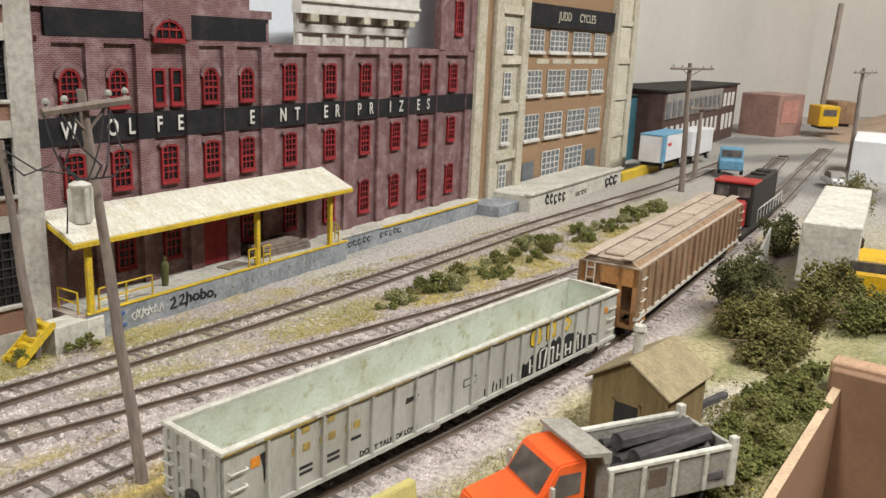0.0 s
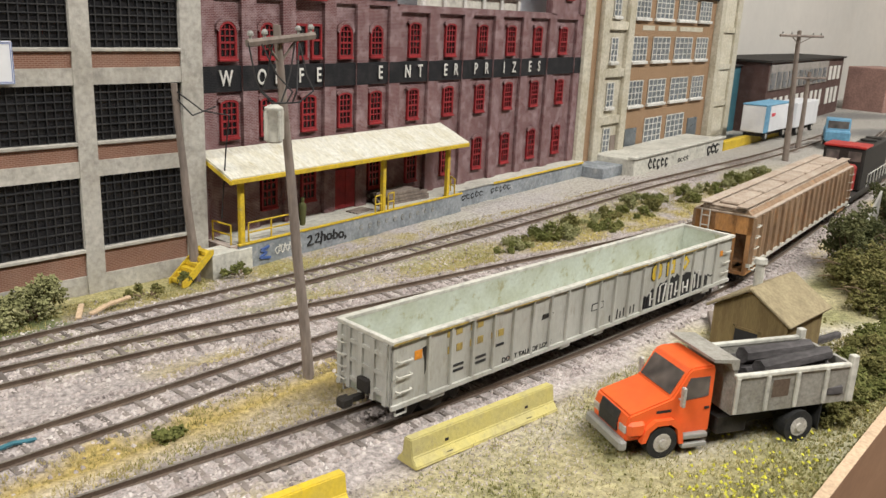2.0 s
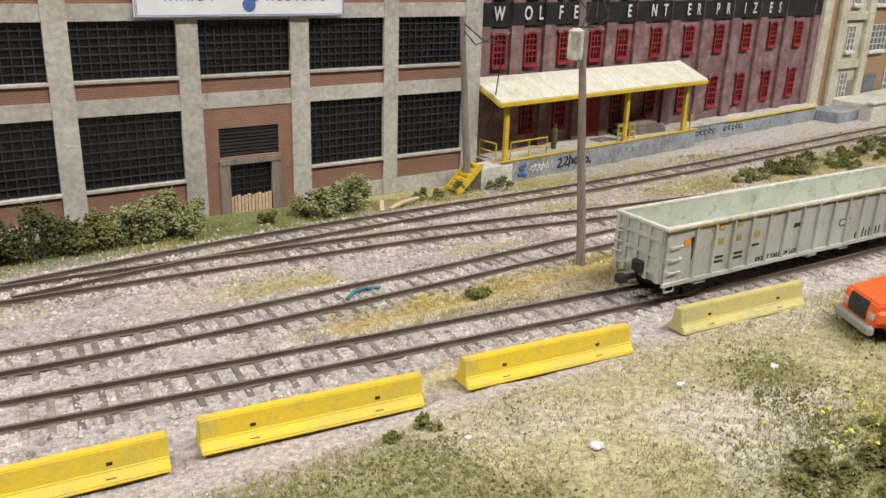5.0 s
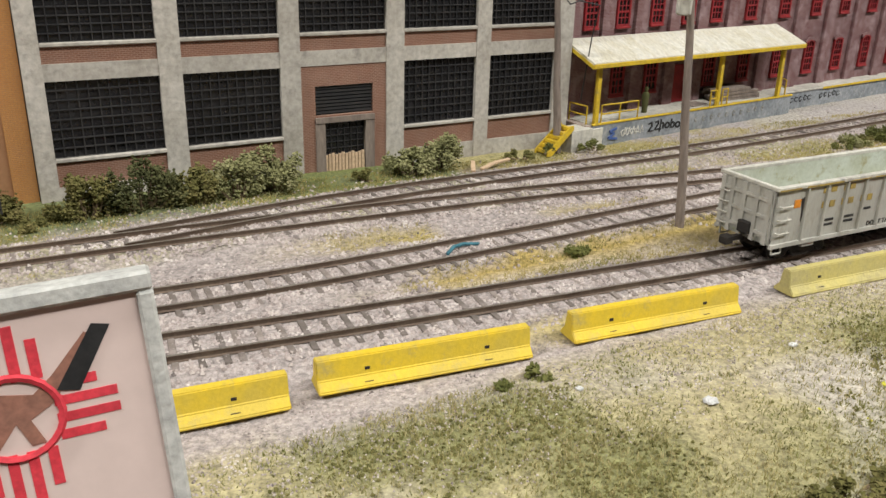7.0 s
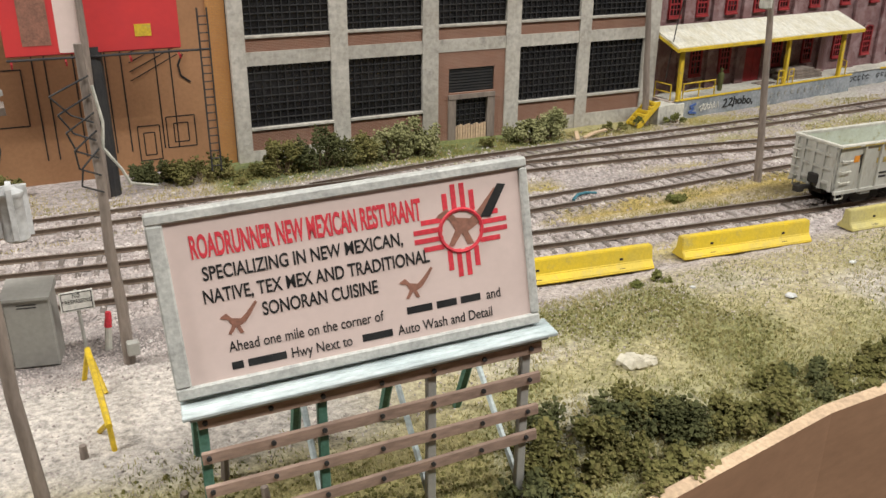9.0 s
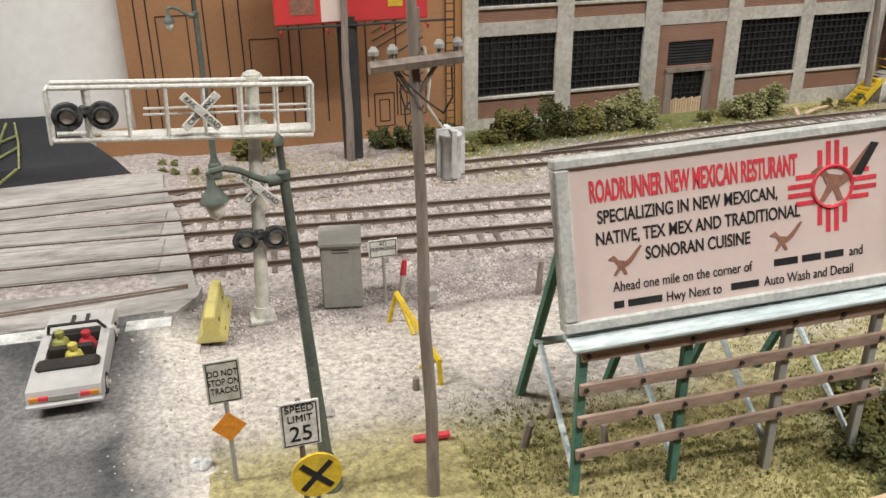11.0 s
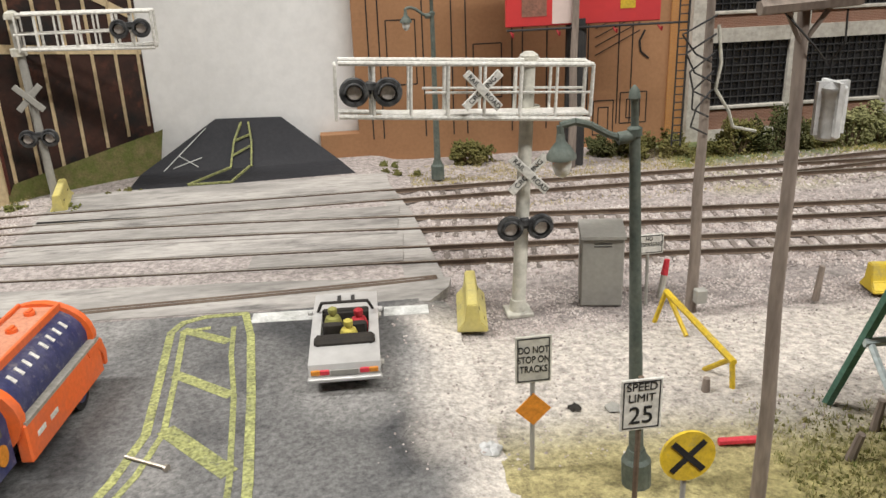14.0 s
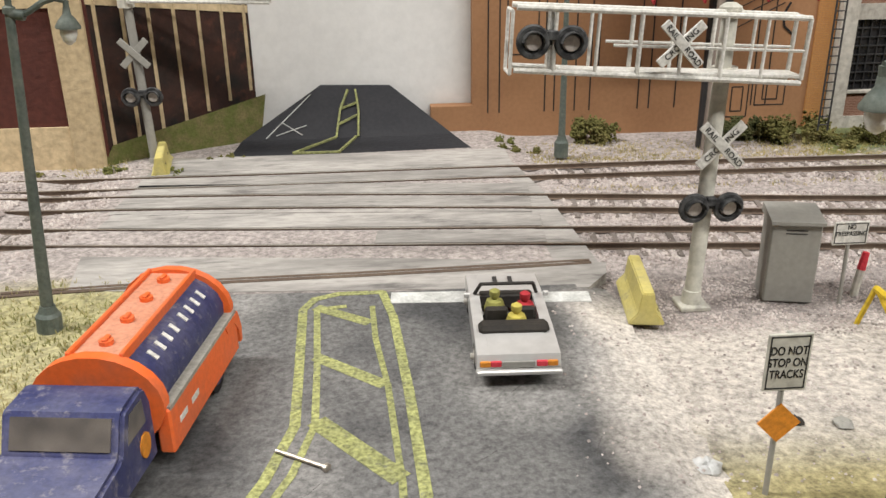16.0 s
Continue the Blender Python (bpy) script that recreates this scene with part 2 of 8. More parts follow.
DARKBRICK = brick_mat("far_dark_brick", (0.1, 0.05, 0.04), (0.08, 0.04, 0.035), (0.12, 0.08, 0.07), wash=0.1)
WHITEBRICK = brick_mat("whitewashed_brick", (0.5, 0.42, 0.36), (0.3, 0.16, 0.12), (0.5, 0.45, 0.4), wash=0.3)
QUOIN = brick_mat("orange_brick", (0.5, 0.24, 0.07), (0.45, 0.2, 0.06), (0.35, 0.2, 0.1), wash=0.05)
CONCRETE = mat("painted_concrete", (0.5, 0.47, 0.42), (0.4, 0.37, 0.32), scale=3, grain=0.3, rough=0.85, col3=(0.3, 0.28, 0.25))
CREAM = mat("cream_paint", (0.6, 0.555, 0.45), (0.5, 0.45, 0.34), scale=2, grain=0.3, rough=0.8)
DOCKGREY = mat("dock_concrete", (0.3, 0.32, 0.34), (0.2, 0.22, 0.24), scale=2, grain=0.25, rough=0.9, col3=(0.42, 0.42, 0.42))
PALECONC = mat("pale_concrete", (0.62, 0.6, 0.53), (0.5, 0.48, 0.42), scale=3, grain=0.3, rough=0.9, col3=(0.35, 0.33, 0.3))
BROWNCARD = mat("brown_card", (0.36, 0.19, 0.095), (0.31, 0.16, 0.08), scale=7, grain=0.2, rough=0.8, bump=0.1, spots=0.05)
WHITEBOARD = mat("white_backdrop_board", (0.76, 0.75, 0.74), (0.68, 0.67, 0.66), scale=12, grain=0.5, rough=0.7, bump=0.05, spots=0.03)
BLUEBOARD = mat("pale_blue_board", (0.7, 0.74, 0.78), (0.64, 0.68, 0.74), scale=12, grain=0.5, rough=0.7, bump=0.05, spots=0.03)
ROOMWALL = mat("room_wall", (0.3, 0.28, 0.26), (0.26, 0.25, 0.23), scale=60, grain=2, rough=0.8, bump=0.03, spots=0.02)
WALLGREY = mat("grey_backdrop_wall", (0.55, 0.52, 0.48), (0.48, 0.46, 0.43), scale=60, grain=2, rough=0.8, bump=0.03, spots=0.02)
REDPAINT = mat("red_paint", (0.32, 0.024, 0.028), (0.22, 0.02, 0.024), scale=0.8, grain=0.1, rough=0.6)
DARKPANE = mat("dark_window", (0.012, 0.012, 0.014), (0.02, 0.02, 0.022), scale=1.5, grain=0.3, rough=0.25, spec=0.5)
GREYPANE = mat("grey_window", (0.16, 0.18, 0.2), (0.1, 0.12, 0.13), scale=1.5, grain=0.3, rough=0.3, spec=0.5)
IRON = mat("black_iron", (0.03, 0.03, 0.032), (0.045, 0.042, 0.04), scale=0.8, grain=0.1, rough=0.6)
WHITEPAINT = mat("white_paint", (0.72, 0.7, 0.66), (0.6, 0.58, 0.53), scale=0.8, grain=0.1, rough=0.6)
YELLOW = mat("yellow_paint", (0.68, 0.47, 0.03), (0.55, 0.38, 0.04), scale=0.9, grain=0.12, rough=0.6, col3=(0.42, 0.33, 0.1))
BARRIER = mat("barrier_yellow", (0.66, 0.47, 0.03), (0.55, 0.41, 0.06), scale=1.6, grain=0.12, rough=0.6, col3=(0.45, 0.35, 0.1), spots=0.05, vary=0.12)
BARRIERPALE = mat("faded_barrier_yellow", (0.56, 0.48, 0.16), (0.48, 0.42, 0.18), scale=1.2, grain=0.12, rough=0.7, col3=(0.38, 0.33, 0.17), spots=0.06)
TINROOF = mat("chalky_tin_roof", (0.7, 0.68, 0.6), (0.62, 0.58, 0.46), scale=2, grain=0.3, rough=0.7, col3=(0.5, 0.44, 0.28), streak=(3, 1, 1))
WOODGREY = mat("weathered_wood", (0.27, 0.22, 0.185), (0.18, 0.145, 0.125), scale=0.9, grain=0.12, rough=0.9, streak=(1, 1, 0.2))
TIEWOOD = mat("tie_wood", (0.19, 0.16, 0.14), (0.28, 0.24, 0.22), scale=0.8, grain=0.1, rough=0.95, vary=0.35)
RAILRUST = mat("rail_side", (0.11, 0.075, 0.055), (0.15, 0.11, 0.08), scale=1.2, grain=0.1, rough=0.7)
RAILTOP = mat("rail_head", (0.5, 0.46, 0.4), (0.38, 0.33, 0.28), scale=2, grain=0.1, rough=0.35, metal=0.7)
BALLAST = mat("ballast_bed", (0.45, 0.4, 0.375), (0.32, 0.28, 0.26), scale=0.4, grain=0.12, rough=0.95, bump=0.8, spots=0.2)
STONE = mat("ballast_stone", (0.52, 0.47, 0.45), (0.36, 0.32, 0.31), scale=0.5, grain=0.1, rough=0.95, vary=0)
PLANKS = mat("crossing_panel", (0.42, 0.395, 0.37), (0.25, 0.235, 0.22), scale=2.4, grain=0.2, rough=0.9, streak=(0.25, 1, 1), col3=(0.14, 0.13, 0.125), bump=0.5)
DARKROAD = mat("dark_painted_road", (0.018, 0.018, 0.022), (0.028, 0.028, 0.032), scale=3, grain=0.2, rough=0.7, spots=0.1)
ROADYELLOW = mat("road_marking_yellow", (0.42, 0.43, 0.17), (0.3, 0.31, 0.14), scale=0.6, grain=0.1, rough=0.9, col3=(0.16, 0.158, 0.13), spots=0.26)
ROADWHITE = mat("road_marking_white", (0.62, 0.62, 0.6), (0.42, 0.42, 0.4), scale=0.5, grain=0.12, rough=0.9)
GONGREY = mat("gondola_grey", (0.46, 0.45, 0.41), (0.37, 0.36, 0.32), scale=1.6, grain=0.12, rough=0.6, bump=0.1, col3=(0.3, 0.28, 0.23), spots=0.05, streak=(1, 1, 0.35))
GONGREEN = mat("gondola_inside", (0.57, 0.61, 0.53), (0.47, 0.49, 0.38), scale=1.6, grain=0.15, rough=0.7, bump=0.1, col3=(0.34, 0.3, 0.14), spots=0.05)
HOPPER = mat("rusty_hopper_paint", (0.35, 0.235, 0.145), (0.22, 0.135, 0.08), scale=1.0, grain=0.12, rough=0.75, bump=0.15, col3=(0.42, 0.2, 0.08), mixpos=(0.35, 0.6), streak=(1, 1, 0.35))
RUSTORANGE = mat("bright_rust", (0.5, 0.24, 0.08), (0.34, 0.19, 0.1), scale=0.9, grain=0.12, rough=0.85, col3=(0.24, 0.13, 0.07), streak=(1, 1, 0.4))
HOPROOF = mat("hopper_roof", (0.5, 0.41, 0.33), (0.4, 0.31, 0.24), scale=1.4, grain=0.12, rough=0.8, col3=(0.3, 0.2, 0.13))
RUNGEAR = mat("truck_black", (0.025, 0.022, 0.02), (0.04, 0.034, 0.028), scale=0.6, grain=0.1, rough=0.8)
CABORANGE = mat("orange_plastic", (0.82, 0.13, 0.03), (0.74, 0.11, 0.03), scale=2, grain=0.2, rough=0.4, bump=0.03, spots=0.02, coat=0.2)
TANKORANGE = mat("dusty_orange", (0.78, 0.14, 0.03), (0.65, 0.15, 0.06), scale=1.2, grain=0.15, rough=0.5, bump=0.05, spots=0.05)
NAVY = mat("dusty_navy", (0.04, 0.045, 0.13), (0.1, 0.1, 0.18), scale=1.0, grain=0.12, rough=0.5, bump=0.08, col3=(0.26, 0.24, 0.27))
SILVERGREY = mat("grey_dump_body", (0.36, 0.34, 0.3), (0.28, 0.26, 0.22), scale=1.0, grain=0.12, rough=0.55, col3=(0.22, 0.2, 0.17))
TYRE = mat("tyre", (0.02, 0.02, 0.02), (0.035, 0.033, 0.03), scale=0.5, grain=0.08, rough=0.9)
CHROME = mat("chrome", (0.58, 0.55, 0.5), (0.45, 0.42, 0.38), scale=0.4, grain=0.1, rough=0.35, metal=0.2, bump=0.05)
GLASS = mat("car_glass", (0.09, 0.08, 0.075), (0.19, 0.165, 0.145), scale=0.8, grain=0.2, rough=0.15, spec=0.6, bump=0.02)
CARSILVER = mat("silver_car_paint", (0.52, 0.51, 0.5), (0.45, 0.44, 0.43), scale=1.0, grain=0.2, rough=0.35, metal=0.3, bump=0.02, spots=0.02)
SHEDWALL = mat("shed_boards", (0.26, 0.19, 0.085), (0.2, 0.14, 0.065), scale=0.9, grain=0.12, rough=0.9, streak=(3, 3, 0.4))
SHEDROOF = mat("shed_roof", (0.33, 0.27, 0.16), (0.25, 0.2, 0.12), scale=0.9, grain=0.12, rough=0.9)
FASCIA = mat("fascia_board", (0.3, 0.18, 0.11), (0.24, 0.14, 0.085), scale=6, grain=0.25, rough=0.6, bump=0.05, spots=0.05, streak=(0.4, 1, 1))
FASCIATAN = mat("raw_board_edge", (0.62, 0.45, 0.3), (0.5, 0.36, 0.24), scale=2, grain=0.15, rough=0.85)
PLY = mat("plywood", (0.5, 0.32, 0.2), (0.42, 0.26, 0.16), scale=5, grain=0.2, rough=0.7, streak=(0.3, 1, 1))
SIGNPAPER = mat("printed_paper", (0.66, 0.53, 0.49), (0.61, 0.49, 0.45), scale=4, grain=0.3, rough=0.6, bump=0.02, spots=0.02)
SIGNWHITE = mat("sign_white", (0.68, 0.68, 0.69), (0.62, 0.62, 0.64), scale=2, grain=0.3, rough=0.5, bump=0.02, spots=0.02)
INKBLACK = mat("black_ink", (0.015, 0.015, 0.016), (0.03, 0.03, 0.03), scale=0.7, grain=0.1, rough=0.7, bump=0)
INKRED = mat("red_ink", (0.68, 0.05, 0.07), (0.6, 0.05, 0.07), scale=1, grain=0.1, rough=0.6, bump=0)
INKBROWN = mat("brown_ink", (0.3, 0.14, 0.1), (0.22, 0.11, 0.08), scale=0.3, grain=0.1, rough=0.6, bump=0)
INKBLUE = mat("blue_ink", (0.06, 0.12, 0.35), (0.1, 0.16, 0.4), scale=0.5, grain=0.1, rough=0.6, bump=0)
BLUEPAINT = mat("sky_blue_paint", (0.16, 0.36, 0.52), (0.12, 0.28, 0.42), scale=1, grain=0.2, rough=0.6)
TEAL = mat("teal_wall", (0.05, 0.16, 0.2), (0.04, 0.12, 0.16), scale=4, grain=0.3, rough=0.8)
LAMPGREEN = mat("lamp_post_green", (0.095, 0.115, 0.1), (0.15, 0.165, 0.14), scale=0.6, grain=0.1, rough=0.6)
BBGREEN = mat("billboard_steel_green", (0.07, 0.17, 0.12), (0.1, 0.22, 0.17), scale=0.6, grain=0.1, rough=0.6)
BBPALE = mat("pale_aqua_planks", (0.56, 0.62, 0.62), (0.46, 0.53, 0.54), scale=1, grain=0.12, rough=0.7, streak=(0.3, 1, 1))
BBFRAME = mat("grey_sign_frame", (0.5, 0.5, 0.47), (0.4, 0.4, 0.38), scale=0.7, grain=0.12, rough=0.8)
SLAT = mat("taupe_slat", (0.4, 0.28, 0.22), (0.33, 0.23, 0.18), scale=1, grain=0.12, rough=0.8, streak=(0.3, 1, 1))
GREYBOX = mat("grey_cabinet_paint", (0.32, 0.31, 0.28), (0.28, 0.27, 0.25), scale=1.3, grain=0.15, rough=0.6, bump=0.05, spots=0.05)
LIGHTHOOD = mat("signal_black", (0.025, 0.025, 0.027), (0.1, 0.1, 0.1), scale=0.25, grain=0.1, rough=0.7)
LENS = mat("signal_lens", (0.5, 0.46, 0.43), (0.36, 0.32, 0.3), scale=0.3, grain=0.1, rough=0.25, spec=0.6)
BULB = mat("frosted_bulb", (0.75, 0.75, 0.7), (0.7, 0.7, 0.66), scale=0.3, grain=0.1, rough=0.2, spec=0.6)
SIGNORANGE = mat("orange_sign", (0.72, 0.27, 0.03), (0.62, 0.23, 0.03), scale=0.5, grain=0.1, rough=0.6)
REDCARD = mat("red_poster", (0.6, 0.05, 0.05), (0.52, 0.045, 0.05), scale=3, grain=0.3, rough=0.5, bump=0.02, spots=0.02)
LIMB = mat("twig", (0.17, 0.12, 0.075), (0.24, 0.18, 0.11), scale=0.5, grain=0.1, rough=0.95)
LOGDARK = mat("charred_log", (0.05, 0.045, 0.045), (0.11, 0.1, 0.1), scale=0.5, grain=0.1, rough=0.95, bump=0.6, streak=(0.3, 1, 1))
MOSS = mat("mossy_bank", (0.1, 0.11, 0.03), (0.16, 0.13, 0.06), scale=0.6, grain=0.1, rough=1, bump=0.7)
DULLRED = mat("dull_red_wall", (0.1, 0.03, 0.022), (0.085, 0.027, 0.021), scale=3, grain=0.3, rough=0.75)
# Brown-red broken by near-black blotches, for the side wall and upper storey.
DARKSIDE = mat("dark_mottled_wall", (0.045, 0.018, 0.012), (0.014, 0.011, 0.01), scale=2.5, grain=0.3, rough=0.7, col3=(0.085, 0.03, 0.018), mixpos=(0.38, 0.58))
BEIGE = mat("beige_trim", (0.6, 0.47, 0.29), (0.52, 0.4, 0.24), scale=3, grain=0.3, rough=0.8)
REDLOCO = mat("loco_red", (0.45, 0.04, 0.03), (0.35, 0.03, 0.03), scale=1, grain=0.2, rough=0.5)
CABYELLOW = mat("cab_yellow", (0.78, 0.47, 0.02), (0.68, 0.4, 0.02), scale=1, grain=0.2, rough=0.45)
GULLY = mat("glue_white", (0.66, 0.66, 0.66), (0.55, 0.55, 0.54), scale=0.5, grain=0.2, rough=0.6)


def island_mat(name, cols, rough=0.95, coarse=4.0):
    """For uncounted stuff: each island takes its colour between the given ones, pulled by a broad noise."""
    m = bpy.data.materials.new(name)
    m.use_nodes = True
    N, L = m.node_tree.nodes, m.node_tree.links
    b = N["Principled BSDF"]
    g = N.new("ShaderNodeNewGeometry")
    r = N.new("ShaderNodeValToRGB")
    els = r.color_ramp.elements
    while len(els) < len(cols):
        els.new(0.5)
    for i, c in enumerate(cols):
        els[i].position = i / (len(cols) - 1)
        els[i].color = (*c, 1)
    co = N.new("ShaderNodeTexCoord")
    n = N.new("ShaderNodeTexNoise")
    n.inputs["Scale"].default_value = 1 / (U * coarse)
    L.new(co.outputs["Object"], n.inputs["Vector"])
    a = N.new("ShaderNodeMath")
    a.operation = "MULTIPLY_ADD"
    a.inputs[1].default_value, a.inputs[2].default_value = 1.6, -0.55
    L.new(n.outputs[0], a.inputs[0])
    s = N.new("ShaderNodeMath")
    s.operation = "MULTIPLY_ADD"
    s.inputs[1].default_value = 0.55
    L.new(g.outputs["Random Per Island"], s.inputs[0])
    L.new(a.outputs[0], s.inputs[2])
    L.new(s.outputs[0], r.inputs[0])
    L.new(r.outputs[0], b.inputs["Base Color"])
    b.inputs["Roughness"].default_value = rough
    b.inputs["Specular IOR Level"].default_value = 0.15
    return m


GRAVEL = island_mat("gravel_mix", [(0.13, 0.11, 0.105), (0.27, 0.23, 0.215), (0.4, 0.345, 0.325), (0.5, 0.44, 0.41), (0.6, 0.55, 0.52)], coarse=1.2)
GRASS = island_mat("static_grass", [(0.13, 0.15, 0.045), (0.24, 0.235, 0.085), (0.4, 0.34, 0.16), (0.5, 0.44, 0.26)], coarse=6)
DRYGRASS = island_mat("dry_grass", [(0.17, 0.175, 0.055), (0.31, 0.265, 0.09), (0.43, 0.35, 0.14), (0.52, 0.45, 0.27)], coarse=5)
FOAMDARK = island_mat("dark_foam_foliage", [(0.045, 0.05, 0.022), (0.08, 0.085, 0.035), (0.13, 0.125, 0.055)], coarse=2)
FOAMOLIVE = island_mat("olive_foam_foliage", [(0.07, 0.07, 0.022), (0.14, 0.13, 0.045), (0.2, 0.17, 0.07)], coarse=2)
FOAMPALE = island_mat("pale_foam_foliage", [(0.13, 0.13, 0.055), (0.22, 0.22, 0.1), (0.32, 0.3, 0.16)], coarse=2)
FOAMGREEN = island_mat("green_foam_foliage", [(0.06, 0.07, 0.02), (0.125, 0.13, 0.04), (0.2, 0.19, 0.07)], coarse=2)

# ---- setting: room, table, ground ----
def slab(name, box, material, label, category):
    ob = part(name, MB().box(*box), material)
    return tagged(ob, label, category, kind="structure")


slab("wall_south", (-330, -290, -100, 420, -280, 155), ROOMWALL, "plain pale room wall far behind the table", "wall")
slab("wall_west", (-340, -290, -100, -330, 140, 155), ROOMWALL, "plain pale room wall at the end", "wall")
slab("wall_east", (420, -290, -100, 430, 140, 155), WALLGREY, "pale beige room wall beyond the layout", "wall")
slab("wall_north", (-330, 130, -100, 420, 140, 155), ROOMWALL, "plain pale room wall behind the backdrop", "wall")
slab("floor", (-340, -290, -105, 430, 140, -100), FASCIA, "plain brown room floor under the layout", "floor")
slab("ceiling", (-340, -290, 155, 430, 140, 160), ROOMWALL, "plain dim grey room ceiling", "ceiling")

slab("backdrop_left", (-75, 36.2, -1, -7, 37.2, 32), WHITEBOARD, "white painted backdrop board behind the street", "backdrop")
slab("backdrop_mid", (20, 43.5, 10, 72, 44.5, 34), BLUEBOARD, "pale blue white board behind the mill roof", "backdrop")
bk = MB()
arc = [(100, 52), (150, 56), (200, 58), (240, 54), (268, 40), (278, 15), (278, -60)]
for (xa, ya), (xb, yb) in zip(arc, arc[1:]):
    bk.add([(xa, ya, -2), (xb, yb, -2), (xb, yb, 70), (xa, ya, 70), (xa + 1, ya + 1.5, -2), (xb + 1, yb + 1.5, -2), (xb + 1, yb + 1.5, 70), (xa + 1, ya + 1.5, 70)],
           [(0, 1, 2, 3), (4, 7, 6, 5), (3, 2, 6, 7), (0, 4, 5, 1)])
tagged(part("backdrop_right", bk, WALLGREY, smooth=True), "curved grey beige backdrop wall behind the far town", "backdrop", kind="structure")

FRONT = [(-75, -1.9), (-30, -1.6), (-10.4, -0.95), (-5.5, -0.9), (2, 0.2), (9.5, 0.35), (26, 1.1), (44, 1.9), (44.1, -0.2), (80, -2), (278, -30)]


def lerp_line(line, x):
    for (xa, ya), (xb, yb) in zip(line, line[1:]):
        if x <= xb:
            k = min(1, max(0, (x - xa) / (xb - xa)))
            return ya + k * (yb - ya)
    return line[-1][1]


# centre lines of the tracks
TRACKS = {
    "a": [(-75, 24.4), (-55, 22.4), (-40, 20.6), (-25, 19.2), (-15, 18.1), (0, 16.1), (10, 15.0), (20, 14.0), (32, 13.3), (46, 13.5), (60, 15.0), (76, 17), (92, 18.9), (130, 24.5), (160, 29)],
    "b": [(-75, 26.5), (-40, 24.6), (-25, 23.1), (-14, 21.6), (-2, 20.3), (10, 20.2), (20, 20.4), (36, 20.5), (50, 20.3), (66, 20.6), (85, 22), (110, 25.4), (140, 31)],
    "c": [(-75, 28.2), (-40, 27.4), (-20, 27.3), (-5, 26.9), (8, 26.0), (16, 25.2), (24, 23.9), (34, 22.6), (44, 21.3), (52, 20.5)],
    "d": [(-5, 27.2), (6, 28.4), (16, 28.9), (28, 28.9), (40, 29.4), (52, 30.3), (66, 31.4), (82, 31.9), (100, 32.6), (125, 35)],
}


def smooth_line(pts, d=0.5):
    """Catmull-Rom through the points, in even steps."""
    pts = [Vector(p) for p in pts]
    pts = [2 * pts[0] - pts[1]] + pts + [2 * pts[-1] - pts[-2]]
    raw = []
    for i in range(1, len(pts) - 2):
        a, b, c, e = pts[i - 1:i + 3]
        for k in range(40):
            t = k / 40
            raw.append(0.5 * (2 * b + (c - a) * t + (2 * a - 5 * b + 4 * c - e) * t * t + (3 * b - a - 3 * c + e) * t ** 3))
    raw.append(pts[-2])
    out, left = [raw[0]], d
    for p, q in zip(raw, raw[1:]):
        seg = (q - p).length
        pos = 0
        while seg - pos >= left:
            pos += left
            out.append(p + (q - p) * (pos / seg))
            left = d
        left -= seg - pos
    return out


LINES = {k: smooth_line(v, 0.25) for k, v in TRACKS.items()}
NEAR = {k: np.array([tuple(p) for p in v]) for k, v in LINES.items()}


def off_track(x, y):  # distance to the nearest centre line
    return min(float(np.min(np.hypot(n[:, 0] - x, n[:, 1] - y))) for n in NEAR.values())


